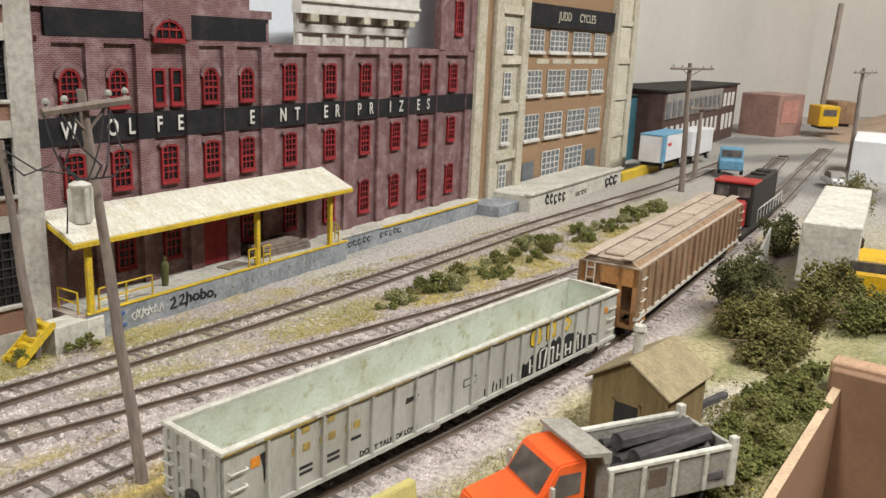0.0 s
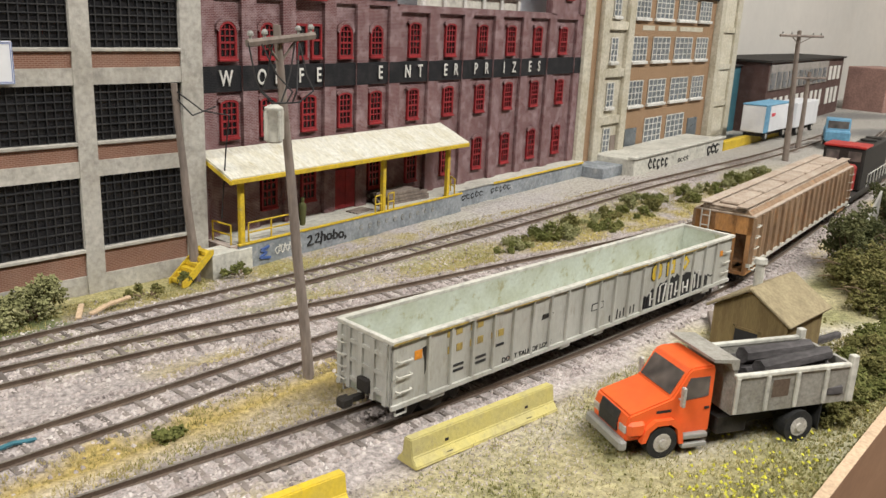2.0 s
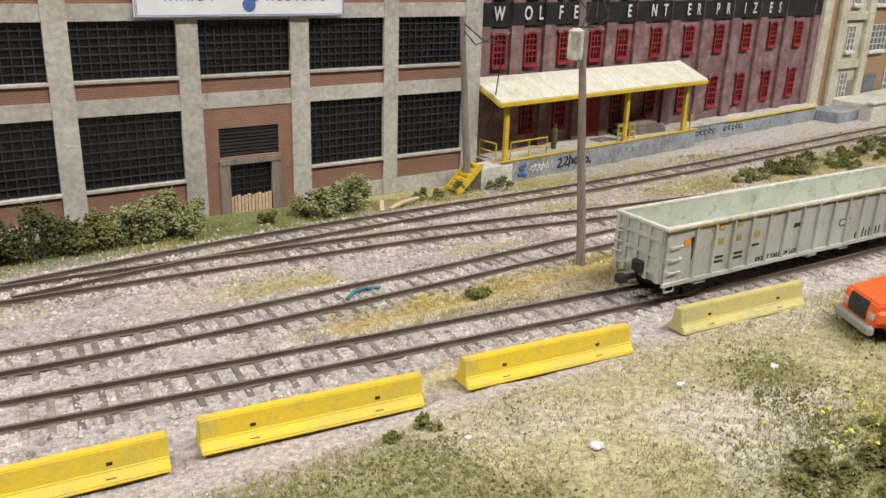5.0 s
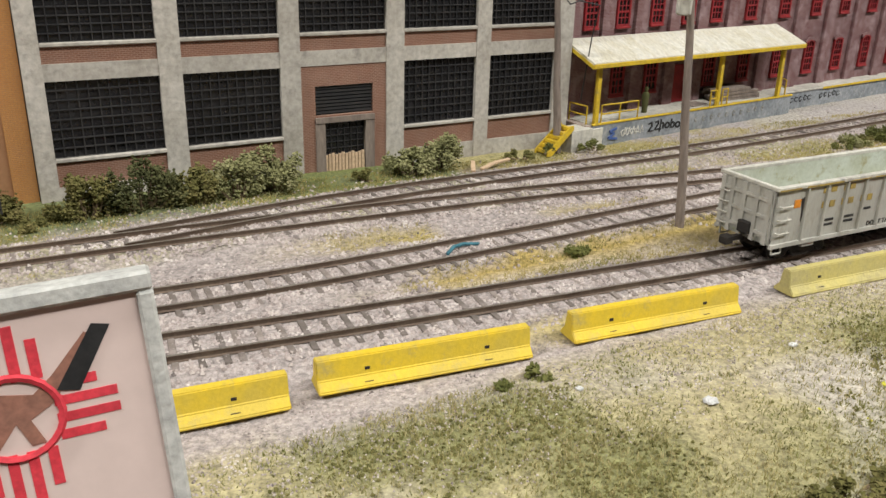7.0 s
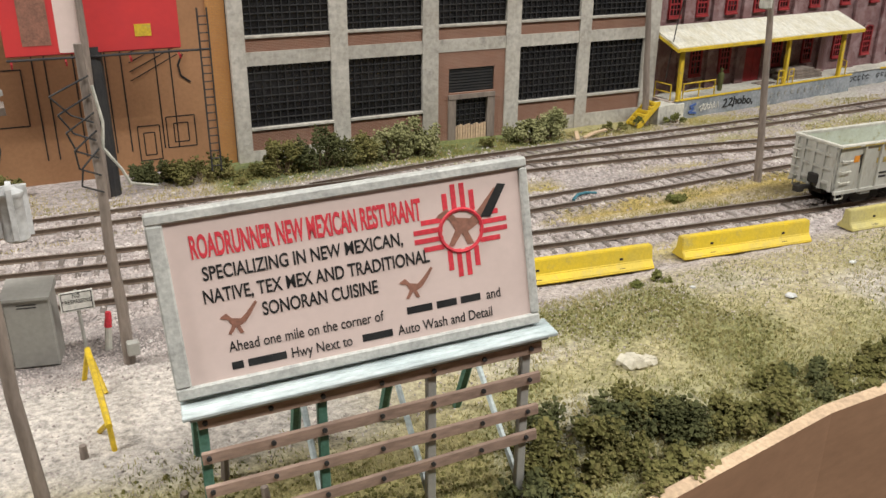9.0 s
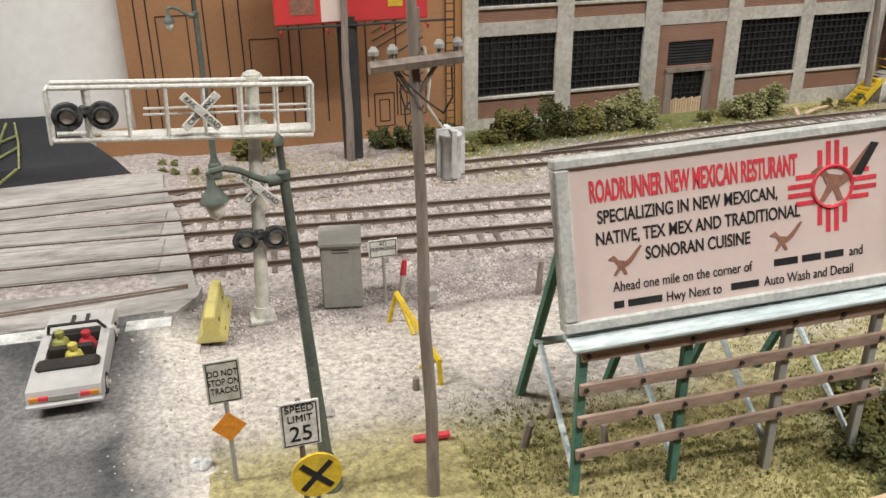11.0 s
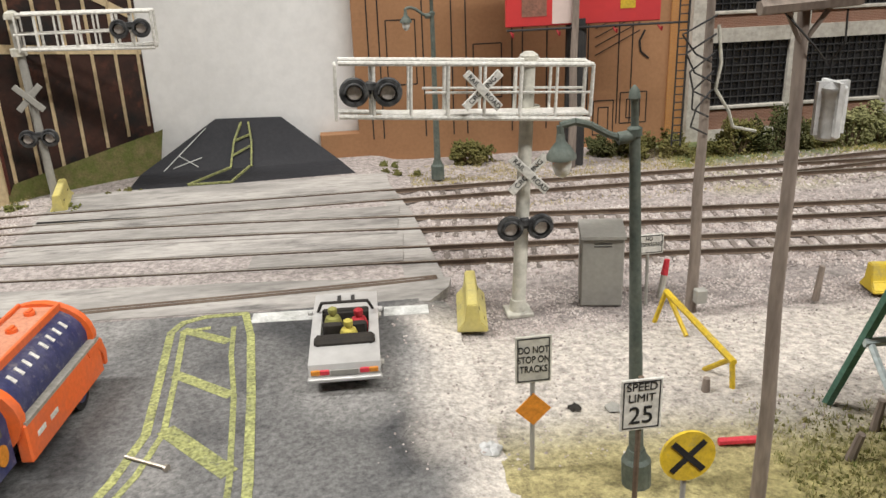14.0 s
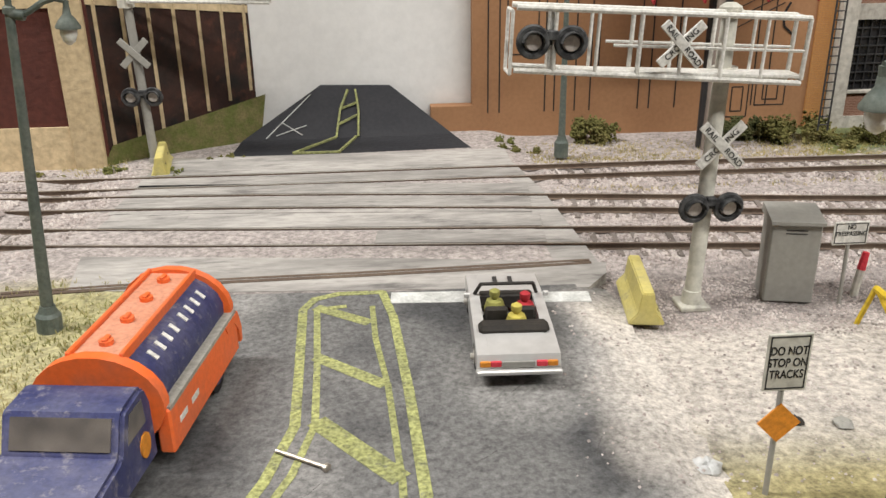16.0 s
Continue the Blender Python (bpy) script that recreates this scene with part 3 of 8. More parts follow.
def cover(x, y):
    """Ground colours by zone: street, pale yard, ballast, dry grass, green grass."""
    d = off_track(x, y) + 0.7 * noise.noise((x * 0.4, y * 0.4, 3))
    n1 = noise.noise((x * 0.16, y * 0.16, 0)) + 0.5 * noise.noise((x * 0.5, y * 0.5, 7))
    grass, green = Vector((0.4, 0.35, 0.2)), Vector((0.24, 0.235, 0.105))
    dry, stone, pale, earth = Vector((0.42, 0.34, 0.12)), Vector((0.42, 0.37, 0.35)), Vector((0.5, 0.455, 0.41)), Vector((0.3, 0.22, 0.15))
    c = grass.lerp(green, step(-0.25, 0.5, n1))
    if y > 12:
        c = (stone * 0.9).lerp(dry, step(1.7, 2.5, d) * step(-0.35, 0.1, n1) * step(-2, 8, x))
        if 1 < x < 34 and 14 < y < 20.5:
            band = step(1.15, 1.6, d) * step(3.5, 6.5, x) * step(36, 30, x)
            c = c.lerp(Vector((0.4, 0.3, 0.1)), band)
            c = c.lerp(Vector((0.52, 0.45, 0.36)), 0.85 * band * step(17.9, 16.9, y - 0.02 * (x - 8) + 0.7 * n1))
    if y > 25 and x > -10:
        c = c.lerp(Vector((0.31, 0.29, 0.15)), 0.75 * step(-0.3, 0.2, n1))
        c = c.lerp(Vector((0.46, 0.43, 0.41)), 0.8 * step(36, 44, x) * step(30.6, 32.0, y - 0.02 * (x - 40) + 0.5 * n1))
    if y > 29 and -9 < x < 14:
        c = c.lerp(Vector((0.12, 0.15, 0.045)), 0.85 * step(29.2, 30.4, y + 0.6 * n1))
    if y < 12 and x > -8:
        c = c.lerp(pale, 0.75 * step(0.05, 0.35, noise.noise((x * 0.12 + 5, y * 0.3, 2))) * step(11.5, 7, y))
        c = c.lerp(green, 0.6 * step(5.5, 2, y + 2 * n1))
        c = c.lerp(stone, step(9.8, 11.2, y + 0.8 * n1))
    if x < -8:
        k = step(-7, -12, x) * step(5.2, 8, y + 1.2 * n1 + 0.12 * (x + 25)) * step(14.5, 12.0, y)
        c = c.lerp(pale, k)
        k2 = step(11.8, 13.2, y + 0.5 * n1) * step(17, 15.5, y)
        c = c.lerp(stone * 0.62, k2)
        c = c.lerp(Vector((0.33, 0.28, 0.12)), step(6.5, 4, y + n1) * 0.7)
    if x < -36 and 2 < y < 17.5:
        c = c.lerp(Vector((0.38, 0.35, 0.17)), 0.85 * step(-36.5, -39, x + 0.8 * n1) * step(17.5, 15.5, y + n1))
    if x > 60:
        c = c.lerp(Vector((0.37, 0.345, 0.31)).lerp(Vector((0.2, 0.19, 0.18)), step(0.0, 0.4, noise.noise((x * 0.05, y * 0.08, 9)))), step(66, 100, x))
    return c


def bed(x, y):
    """The ballast bed raises the ground up to the ties."""
    if y < 11 or (-46 < x < -24):
        return 0.0
    return (0.215 + 0.03 * noise.noise((x * 0.3, y * 0.5, 11))) * step(2.7, 1.6, off_track(x, y))


def top_z(x, y):
    return ground_z(x, y) + bed(x, y) + (0 if -46 < x < -24 else 0.075 * noise.noise((x * 0.7, y * 0.7, 1)))


gx = np.concatenate([np.arange(-75, -45, 1.5), np.arange(-45, 70, 0.6), np.arange(70, 280, 3.0)])
gv = []
rows_y = np.concatenate([np.linspace(0, 1, 70)])
bm = bmesh.new()
lay = bm.verts.layers.float_color.new("cover")
grid = []
for x in gx:
    y0 = lerp_line(FRONT, x)
    col = []
    for r in rows_y:
        y = y0 + (60 - y0) * (r ** 1.25)
        v = bm.verts.new((U * x, U * y, U * top_z(x, y)))
        v[lay] = (*cover(float(x), float(y)), 1)
        col.append(v)
    grid.append(col)
for a, b in zip(grid, grid[1:]):
    for i in range(len(a) - 1):
        bm.faces.new((a[i], b[i], b[i + 1], a[i + 1]))
me = bpy.data.meshes.new("ground")
bm.to_mesh(me)
bm.free()
me.polygons.foreach_set("use_smooth", [True] * len(me.polygons))


def cover_mat(name, speck, lo, hi, relief):
    """Ground whose zones come from the mesh and whose grains come from a fine noise."""
    m = mat(name, (0.4, 0.34, 0.2), scale=0.5, grain=0.13, rough=0.95, bump=relief, spots=0.2)
    nt = m.node_tree
    at = nt.nodes.new("ShaderNodeAttribute")
    at.attribute_name = "cover"
    mx = nt.nodes.new("ShaderNodeMix")
    mx.data_type, mx.blend_type = "RGBA", "MULTIPLY"
    mx.inputs[0].default_value = 1.0
    nz = nt.nodes.new("ShaderNodeTexNoise")
    nz.inputs["Scale"].default_value, nz.inputs["Detail"].default_value, nz.inputs["Roughness"].default_value = 1 / (U * speck), 6, 0.75
    co = nt.nodes.new("ShaderNodeTexCoord")
    nt.links.new(co.outputs["Object"], nz.inputs["Vector"])
    mr = nt.nodes.new("ShaderNodeMapRange")
    mr.inputs[1].default_value, mr.inputs[2].default_value, mr.inputs[3].default_value, mr.inputs[4].default_value = 0.32, 0.68, lo, hi
    nt.links.new(nz.outputs[0], mr.inputs[0])
    nt.links.new(at.outputs["Color"], mx.inputs[6])
    nt.links.new(mr.outputs[0], mx.inputs[7])
    nt.links.new(mx.outputs[2], nt.nodes["Principled BSDF"].inputs["Base Color"])
    return m


GROUND = cover_mat("layout_ground", 0.22, 0.38, 1.4, 1.0)
me.materials.append(GROUND)
tagged(new("ground", me), "scenic ground of grit, dry grass and soil", "ground", kind="structure")

# fascia boards along the table's edge
fa, fe = MB(), MB()
for (xa, ya), (xb, yb) in zip(FRONT[:7], FRONT[1:8]):
    fa.add([(xa, ya - 0.42, -30), (xb, yb - 0.42, -30), (xb, yb - 0.42, 0.25), (xa, ya - 0.42, 0.25), (xa, ya - 0.1, -30), (xb, yb - 0.1, -30), (xb, yb - 0.1, 0.25), (xa, ya - 0.1, 0.25)],
           [(0, 1, 2, 3), (4, 7, 6, 5)])
    fe.add([(xa, ya - 0.42, 0.25), (xb, yb - 0.42, 0.25), (xb, yb - 0.05, 0.3), (xa, ya - 0.05, 0.3), (xa, ya - 0.05, -0.6), (xb, yb - 0.05, -0.6)], [(0, 1, 2, 3), (3, 2, 5, 4)])
fascia = tagged(part("fascia_board", fa, FASCIA), "brown hardboard fascia along the table edge", "fascia", kind="structure")
part("raw_edge", fe, FASCIATAN, fascia, "rough tan sawn top edge")
fb = tagged(part("side_board", MB().bev(44.2, -8, -30, 45.4, 2.2, 1.3, 0.08), PLY), "tan plywood board standing on the table edge", "board", kind="structure")
part("board_end", MB().bev(43.5, -6.5, -30, 44.15, 2.0, 1.1, 0.05), FASCIA, fb, "dark brown board edge")

# ---- street and crossing ----
def tar(x, y):
    """Street colours: dark worn tar, oily and bleached patches, dust blown over the edge."""
    n1 = noise.noise((x * 0.22, y * 0.22, 21)) + 0.5 * noise.noise((x * 0.7, y * 0.7, 22))
    n2 = noise.noise((x * 0.35, y * 0.16, 25))
    c = Vector((0.13, 0.127, 0.125)).lerp(Vector((0.06, 0.06, 0.062)), step(-0.1, 0.5, n1))
    c = c.lerp(Vector((0.26, 0.25, 0.24)), 0.7 * step(0.1, 0.55, n2))
    dust = step(-26.5, -24.7, x + 0.9 * n1 + 0.05 * (y - 8)) * step(15.5, 13.0, y + 0.5 * n1)
    return c.lerp(Vector((0.47, 0.43, 0.39)), dust)


LEFT = [(-1.5, -43.0), (5, -40.5), (10.6, -38.3), (15.3, -37.0)]
bm = bmesh.new()
lay = bm.verts.layers.float_color.new("cover")
grid = []
for j in range(86):
    y = -1.5 + 16.5 * j / 85
    x0, x1 = lerp_line(LEFT, y), -24.25 + 0.3 * noise.noise((0, y * 0.7, 2))
    row = []
    for i in range(72):
        x = x0 + (x1 - x0) * i / 71
        yy = y + (0.3 * step(-30, -36, x) if j > 80 else 0)
        v = bm.verts.new((U * x, U * yy, U * (0.11 - 0.24 * step(-25.5, -24.3, x))))
        v[lay] = (*tar(x, y), 1)
        row.append(v)
    grid.append(row)
rim = grid[0] + [r[-1] for r in grid[1:]] + grid[-1][-2::-1] + [r[0] for r in grid[-2:0:-1]]
for a, b in zip(grid, grid[1:]):
    for i in range(len(a) - 1):
        bm.faces.new((a[i], a[i + 1], b[i + 1], b[i]))
low = []
for p in rim:
    v = bm.verts.new((p.co.x, p.co.y, U * -0.5))
    v[lay] = p[lay]
    low.append(v)
for k in range(len(rim)):
    bm.faces.new((rim[k - 1], low[k - 1], low[k], rim[k]))
me = bpy.data.meshes.new("road")
bmesh.ops.recalc_face_normals(bm, faces=bm.faces)
bm.to_mesh(me)
bm.free()
me.materials.append(cover_mat("worn_asphalt", 0.16, 0.5, 1.55, 0.7))
street_top = tagged(new("road", me), "worn dark asphalt street up to the crossing", "road", kind="structure")
rnd = random.Random(31)
for x, y, a, n in ((-27.2, 10.2, -70, 9), (-29.6, 6.2, 10, 8), (-26.6, 4.6, 120, 8), (-35.2, 4.4, 15, 9), (-28.4, 2.2, 160, 7), (-37.2, 11.2, -20, 7)):
    pts = [(x, y, 0.1)]
    for k in range(n):
        a += rnd.uniform(-38, 38)
        pts.append((pts[-1][0] + 0.42 * math.cos(radians(a)), pts[-1][1] + 0.42 * math.sin(radians(a)), 0.1))
    part("crack", MB().line(pts, 0.014, 4), RUNGEAR, street_top, "thin dark crack in the tar")
pv = MB()
pv.prism([(-41, 16.2), (-36.9, 15.6), (-33, 15.35), (-25, 14.75), (-24.2, 15.8), (-24.0, 16.6), (-30, 17.6), (-41.5, 19.0)], -0.5, 0.1)
tagged(part("crossing_apron", pv, PLANKS), "pale worn concrete apron before the rails", "pavement", kind="structure")
tagged(part("crossing_base", MB().prism([(-41.5, 18.6), (-30, 17.3), (-24.2, 16.5), (-24.6, 24.5), (-25.5, 31.4), (-27, 32.2), (-40.6, 31.2), (-42.0, 25)], -0.4, 0.06), PLANKS), "grey worn pavement between the crossing rails", "pavement", kind="structure")
for i, (k, o0, o1) in enumerate((("a", -0.62, 0.62), ("a", 1.05, 2.6), ("b", -0.62, 0.62), ("b", 1.05, 2.4), ("c", -0.62, 0.62), ("b", -1.38, -1.05), ("c", 1.05, 4.0))):
    pts = [p for p in LINES[k] if (-31.5 if k == "a" and o0 < 0 else -42) < p.x < -24.5]
    pl = MB()
    for p, q in zip(pts[::6], pts[6::6]):
        d = (q - p).normalized()
        n = Vector((-d.y, d.x))
        a, b, c, e = p + n * o0, q + n * o0, q + n * o1, p + n * o1
        pl.add([(*a, 0.11), (*b, 0.11), (*c, 0.11), (*e, 0.11), (*a, -0.4), (*b, -0.4), (*c, -0.4), (*e, -0.4)], [(0, 1, 2, 3), (0, 4, 5, 1), (3, 2, 6, 7)])
    tagged(part("crossing_panel", pl, PLANKS), "grey timber crossing panel between the rails", "crossing panel", kind="structure")
dr = MB()
dr.add([(-38.6, 30.6, 0.0), (-26.6, 31.2, 0.0), (-27.6, 33.6, 0.35), (-38.2, 33.4, 0.35), (-34.3, 35.9, 2.6), (-30.7, 35.9, 2.5)], [(0, 1, 2, 3), (3, 2, 5, 4)])
dr.add([(-38.6, 30.6, -0.4), (-26.6, 31.2, -0.4), (-38.6, 30.6, 0), (-26.6, 31.2, 0)], [(0, 1, 3, 2)])
street = tagged(part("far_street", dr, DARKROAD), "black painted street climbing to the backdrop", "road", kind="structure")
fy = MB()
for pts in ([(-33.5, 33.5, 0.38), (-33.3, 34.6, 1.5), (-32.9, 35.6, 2.35)], [(-32.4, 33.5, 0.38), (-32.35, 34.6, 1.5), (-32.5, 35.6, 2.35)], [(-33.4, 34.0, 0.9), (-32.4, 34.4, 1.3)], [(-33.3, 34.7, 1.55), (-32.4, 35.0, 1.8)], [(-35.5, 31.5, 0.14), (-33.5, 33.5, 0.38)], [(-33.3, 31.5, 0.14), (-32.5, 33.5, 0.38)], [(-35.5, 31.5, 0.14), (-33.3, 31.5, 0.14)]):
    fy.line([(x, y - 0.02, z + 0.02) for x, y, z in pts], 0.07, 4)
part("yellow_lines", fy, ROADYELLOW, street)
fw = MB()
for pts in ([(-36.5, 33.6, 0.5), (-35.0, 34.0, 0.9)], [(-36.2, 34.2, 1.0), (-35.2, 33.6, 0.5)], [(-37.0, 33.5, 0.4), (-34.8, 35.4, 2.2)]):
    fw.line([(x, y - 0.03, z + 0.03) for x, y, z in pts], 0.03, 4)
part("chalk_lines", fw, ROADWHITE, street)


buried = thing("buried_rail", "rusty rail half sunk in the crossing apron", "rail", kind="structure")
for o in (0.0, 0.26):
    part("rail", MB().line([(-43.0, 15.9 + o, 0.09), (-39.4, 16.13 + o, 0.1), (-35.8, 16.26 + o, 0.1), (-32.2, 16.32 + o, 0.1), (-26.5, 16.5 + o, 0.1), (-24.5, 16.62 + o, 0.09)], 0.055 if o else 0.075, 6), RAILRUST, buried)

STACK = [0.0]


def stripe(name, pts, w, material, label):
    s = MB()
    for k, (p, q) in enumerate(zip(pts, pts[1:])):
        p, q = Vector(p), Vector(q)
        d = (q - p).normalized()
        n = Vector((-d.y, d.x)) * w / 2
        j = 0.12 * math.sin(k * 5.1)
        h = 0.118 + 0.0015 * k + STACK[0]
        s.add([(*(p - n - d * 0.05), h), (*(q - n + d * 0.05), h), (*(q + n * (1 + j) + d * 0.05), h), (*(p + n - d * 0.05), h),
               (*(p - n - d * 0.05), 0.09), (*(q - n + d * 0.05), 0.09), (*(q + n * (1 + j) + d * 0.05), 0.09), (*(p + n - d * 0.05), 0.09)],
              [(0, 1, 2, 3), (0, 4, 5, 1), (2, 6, 7, 3), (1, 5, 6, 2), (3, 7, 4, 0)])
    STACK[0] += 0.0012
    return tagged(part(name, s, material), label, "road marking", kind="structure")


stripe("road_marking_outer", [(-35.6, 1.0), (-33.75, 6.0), (-33.3, 8.0), (-33.45, 11), (-33.6, 14.0), (-33.3, 14.7), (-32.6, 15.0), (-31.3, 15.0), (-31.0, 13.3), (-30.7, 9.3), (-30.5, 5.3), (-30.4, 1)], 0.25, ROADYELLOW, "worn yellow painted outer line on asphalt")
stripe("road_marking_inner", [(-34.6, 2.5), (-33.2, 6.2), (-32.85, 8.0), (-33.0, 11), (-33.2, 14.0), (-32.4, 14.1)], 0.18, ROADYELLOW, "worn yellow painted inner line on asphalt")
stripe("road_marking_inner", [(-31.6, 14.0), (-31.5, 12.0), (-31.2, 9.6), (-30.95, 5.8), (-30.9, 2)], 0.16, ROADYELLOW, "worn yellow painted inner line on asphalt")
for pts in ([(-33.2, 14.1), (-31.7, 13.0)], [(-33.0, 11.1), (-31.3, 9.6)], [(-32.8, 8.1), (-31.0, 5.9)], [(-33.6, 5.0), (-31.2, 2.8)]):
    stripe("road_marking_bar", pts, 0.5 if pts[0][1] < 9 else 0.38, ROADYELLOW, "smudged yellow hatch bar on asphalt")
stripe("stop_line", [(-31.0, 14.55), (-28.7, 14.4)], 0.75, ROADWHITE, "chipped white stop line on asphalt")
stripe("stop_line", [(-26.6, 14.15), (-25.2, 14.05)], 0.7, ROADWHITE, "chipped white stop line on asphalt")


# ---- tracks ----
def rail_profile(name, line, off, parent):
    """One rail: foot, web and head swept along the line."""
    prof = [(-0.1, -0.22), (0.1, -0.22), (0.03, -0.17), (0.035, -0.05), (0.055, -0.04), (0.055, 0.0), (-0.055, 0.0), (-0.055, -0.04), (-0.035, -0.05), (-0.03, -0.17)]
    v, f = [], []
    pts = line[::4] + [line[-1]]
    n = len(prof)
    for i, p in enumerate(pts):
        d = (pts[min(i + 1, len(pts) - 1)] - pts[max(i - 1, 0)]).normalized()
        q = Vector((-d.y, d.x))
        c = p + q * off
        dz = 0.14 - rail_drop(c.x, c.y)
        v += [(c.x + q.x * a, c.y + q.y * a, dz + h) for a, h in prof]
    for i in range(len(pts) - 1):
        f += [(i * n + k, i * n + (k + 1) % n, (i + 1) * n + (k + 1) % n, (i + 1) * n + k) for k in range(n)]
    f += [tuple(range(n))[::-1], tuple(range(len(v) - n, len(v)))]
    m = MB()
    m.v, m.f = v, f
    ob = part(name, m, RAILRUST, parent)
    ob.data.materials.append(RAILTOP)
    for p in ob.data.polygons:
        if p.normal.z > 0.9 and p.center.z > U * (0.14 - 0.6) and abs(p.center.z - U * (0.14 - rail_drop(p.center.x / U, p.center.y / U))) < U * 0.01:
            p.material_index = 1
    return ob


def rail_drop(x, y):
    return 0.3 * step(24, 33, y) * step(-2, 20, x)


TIE = MB().bev(-0.115, -1.45, -0.17, 0.115, 1.45, 0.0, 0.02)
SHORT = MB().bev(-0.1, -0.13, -0.1, 0.1, 0.13, 0.0, 0.02)
for k, line in LINES.items():
    tr = thing("railway_track", {"a": "weathered track under the train with brown rails", "b": "second weathered track in grey ballast", "c": "branching track with dark ties in ballast", "d": "pale rusty dock siding half sunk in grass"}[k], "track", kind="structure")
    rail_profile("rail", line, 0.825, tr)
    rail_profile("rail", line, -0.825, tr)
    far = MB()
    first = None
    acc, count, pale = 0, 0, None
    rnd = random.Random(5)
    for i in range(2, len(line) - 2):
        acc += 0.25
        if acc < 0.72:
            continue
        acc -= 0.72
        p, d = line[i], (line[i + 1] - line[i - 1]).normalized()
        if k in "abc" and (-31.5 if k == "a" else -42.5) < p.x < -24.2:
            continue
        if k == "c" and p.x > 43:
            continue
        ang = math.degrees(math.atan2(d.y, d.x)) + rnd.uniform(-2, 2)
        z = 0.14 - 0.21 - rail_drop(p.x, p.y) + rnd.uniform(-0.02, 0.012)
        z += 0.1 if k == "a" and -42.5 < p.x < -31 else 0
        m = P(p.x, p.y, z, 0, 0, ang)
        if k == "a" and -43 < p.x < -31:
            q = part("pale_tie", MB().bev(-0.16, -0.6, -0.17, 0.16, 0.6, 0.02, 0.02), ROADWHITE, tr) if pale is None else new("pale_tie", pale.data)
            pale = pale or q
            q.parent, q.matrix_basis = tr, m
        elif -22 < p.x < 48 and count < 95:
            count += 1
            if first is None:
                first = part("tie", TIE, TIEWOOD, tr)
                first.matrix_basis = m
            else:
                o = new("tie", first.data)
                o.parent, o.matrix_basis = tr, m
        else:
            w = Matrix.Translation((p.x, p.y, z)) @ Matrix.Rotation(radians(ang), 4, "Z")
            far.m = w
            far.box(-0.115, -1.45, -0.17, 0.115, 1.45, 0)
    far.m = None
    tagged(part("far_ties", far, TIEWOOD, tr), "distant wooden ties", kind="stuff")


# ---- mill: maroon brick with red windows ----
def arch(u0, u1, z0, z1, rise, n=6):
    """Outline of an opening with an arched head, counter-clockwise from its lower left."""
    pts = [(u0, z0), (u1, z0)]
    c, w = (u0 + u1) / 2, (u1 - u0) / 2
    pts += [(c + w * math.cos(math.pi * k / n), z1 - rise + rise * math.sin(math.pi * k / n)) for k in range(n + 1)]
    return pts


def mill_window(parent, u, z0, z1, w, rise, wall_y, style="red", cols=2, rows=4):
    frame_m = {"red": REDPAINT, "white": WHITEPAINT}[style]
    out, inn = arch(u - w / 2, u + w / 2, z0, z1, rise), arch(u - w / 2 + 0.13, u + w / 2 - 0.13, z0 + 0.16, z1 - 0.13, max(0.02, rise - 0.06))
    win = MB()
    n = len(out)
    ya, yb = wall_y - 0.09, wall_y + 0.1
    vs = [(a, ya, c) for a, c in out] + [(a, ya, c) for a, c in inn] + [(a, yb, c) for a, c in out] + [(a, yb, c) for a, c in inn]
    fs = []
    for i in range(n):
        j = (i + 1) % n
        fs += [(i, j, n + j, n + i), (i, 2 * n + i, 2 * n + j, j), (n + i, n + j, 3 * n + j, 3 * n + i)]
    win.add(vs, fs)
    ob = part("window", win, frame_m, parent)
    part("pane", MB().prism(inn, wall_y + 0.02, wall_y + 0.06, "y"), DARKPANE, ob)
    mu = MB()
    iw = w - 0.26
    for k in range(1, cols + 1):
        x = u - iw / 2 + iw * k / (cols + 1)
        mu.box(x - 0.03, wall_y - 0.05, z0 + 0.2, x + 0.03, wall_y + 0.03, z1 - 0.2 - rise * 0.3 * abs(x - u))
    for k in range(1, rows + 1):
        z = z0 + 0.2 + (z1 - z0 - 0.3) * k / (rows + 1)
        h = 0.06 if k == (rows + 1) // 2 else 0.03
        mu.box(u - iw / 2, wall_y - 0.055, z - h, u + iw / 2, wall_y + 0.03, z + h)
    part("glazing_grid", mu, frame_m, ob)
    part("sill", MB().bev(u - w / 2 - 0.05, wall_y - 0.17, z0 - 0.12, u + w / 2 + 0.05, wall_y + 0.05, z0 + 0.02, 0.02), frame_m, ob)
    if rise:
        ar = MB()
        big = arch(u - w / 2 - 0.2, u + w / 2 + 0.2, z0, z1 + 0.22, rise + 0.06)
        vs = [(a, wall_y - 0.12, c) for a, c in big[2:]] + [(a, wall_y - 0.12, c) for a, c in out[2:]] + [(a, wall_y + 0.05, c) for a, c in big[2:]] + [(a, wall_y + 0.05, c) for a, c in out[2:]]
        n = len(big) - 2
        fs = []
        for i in range(n - 1):
            fs += [(i, i + 1, n + i + 1, n + i), (i, 2 * n + i, 2 * n + i + 1, i + 1), (n + i, n + i + 1, 3 * n + i + 1, 3 * n + i)]
        ar.add(vs, fs)
        part("brick_arch", ar, MAROON, ob)


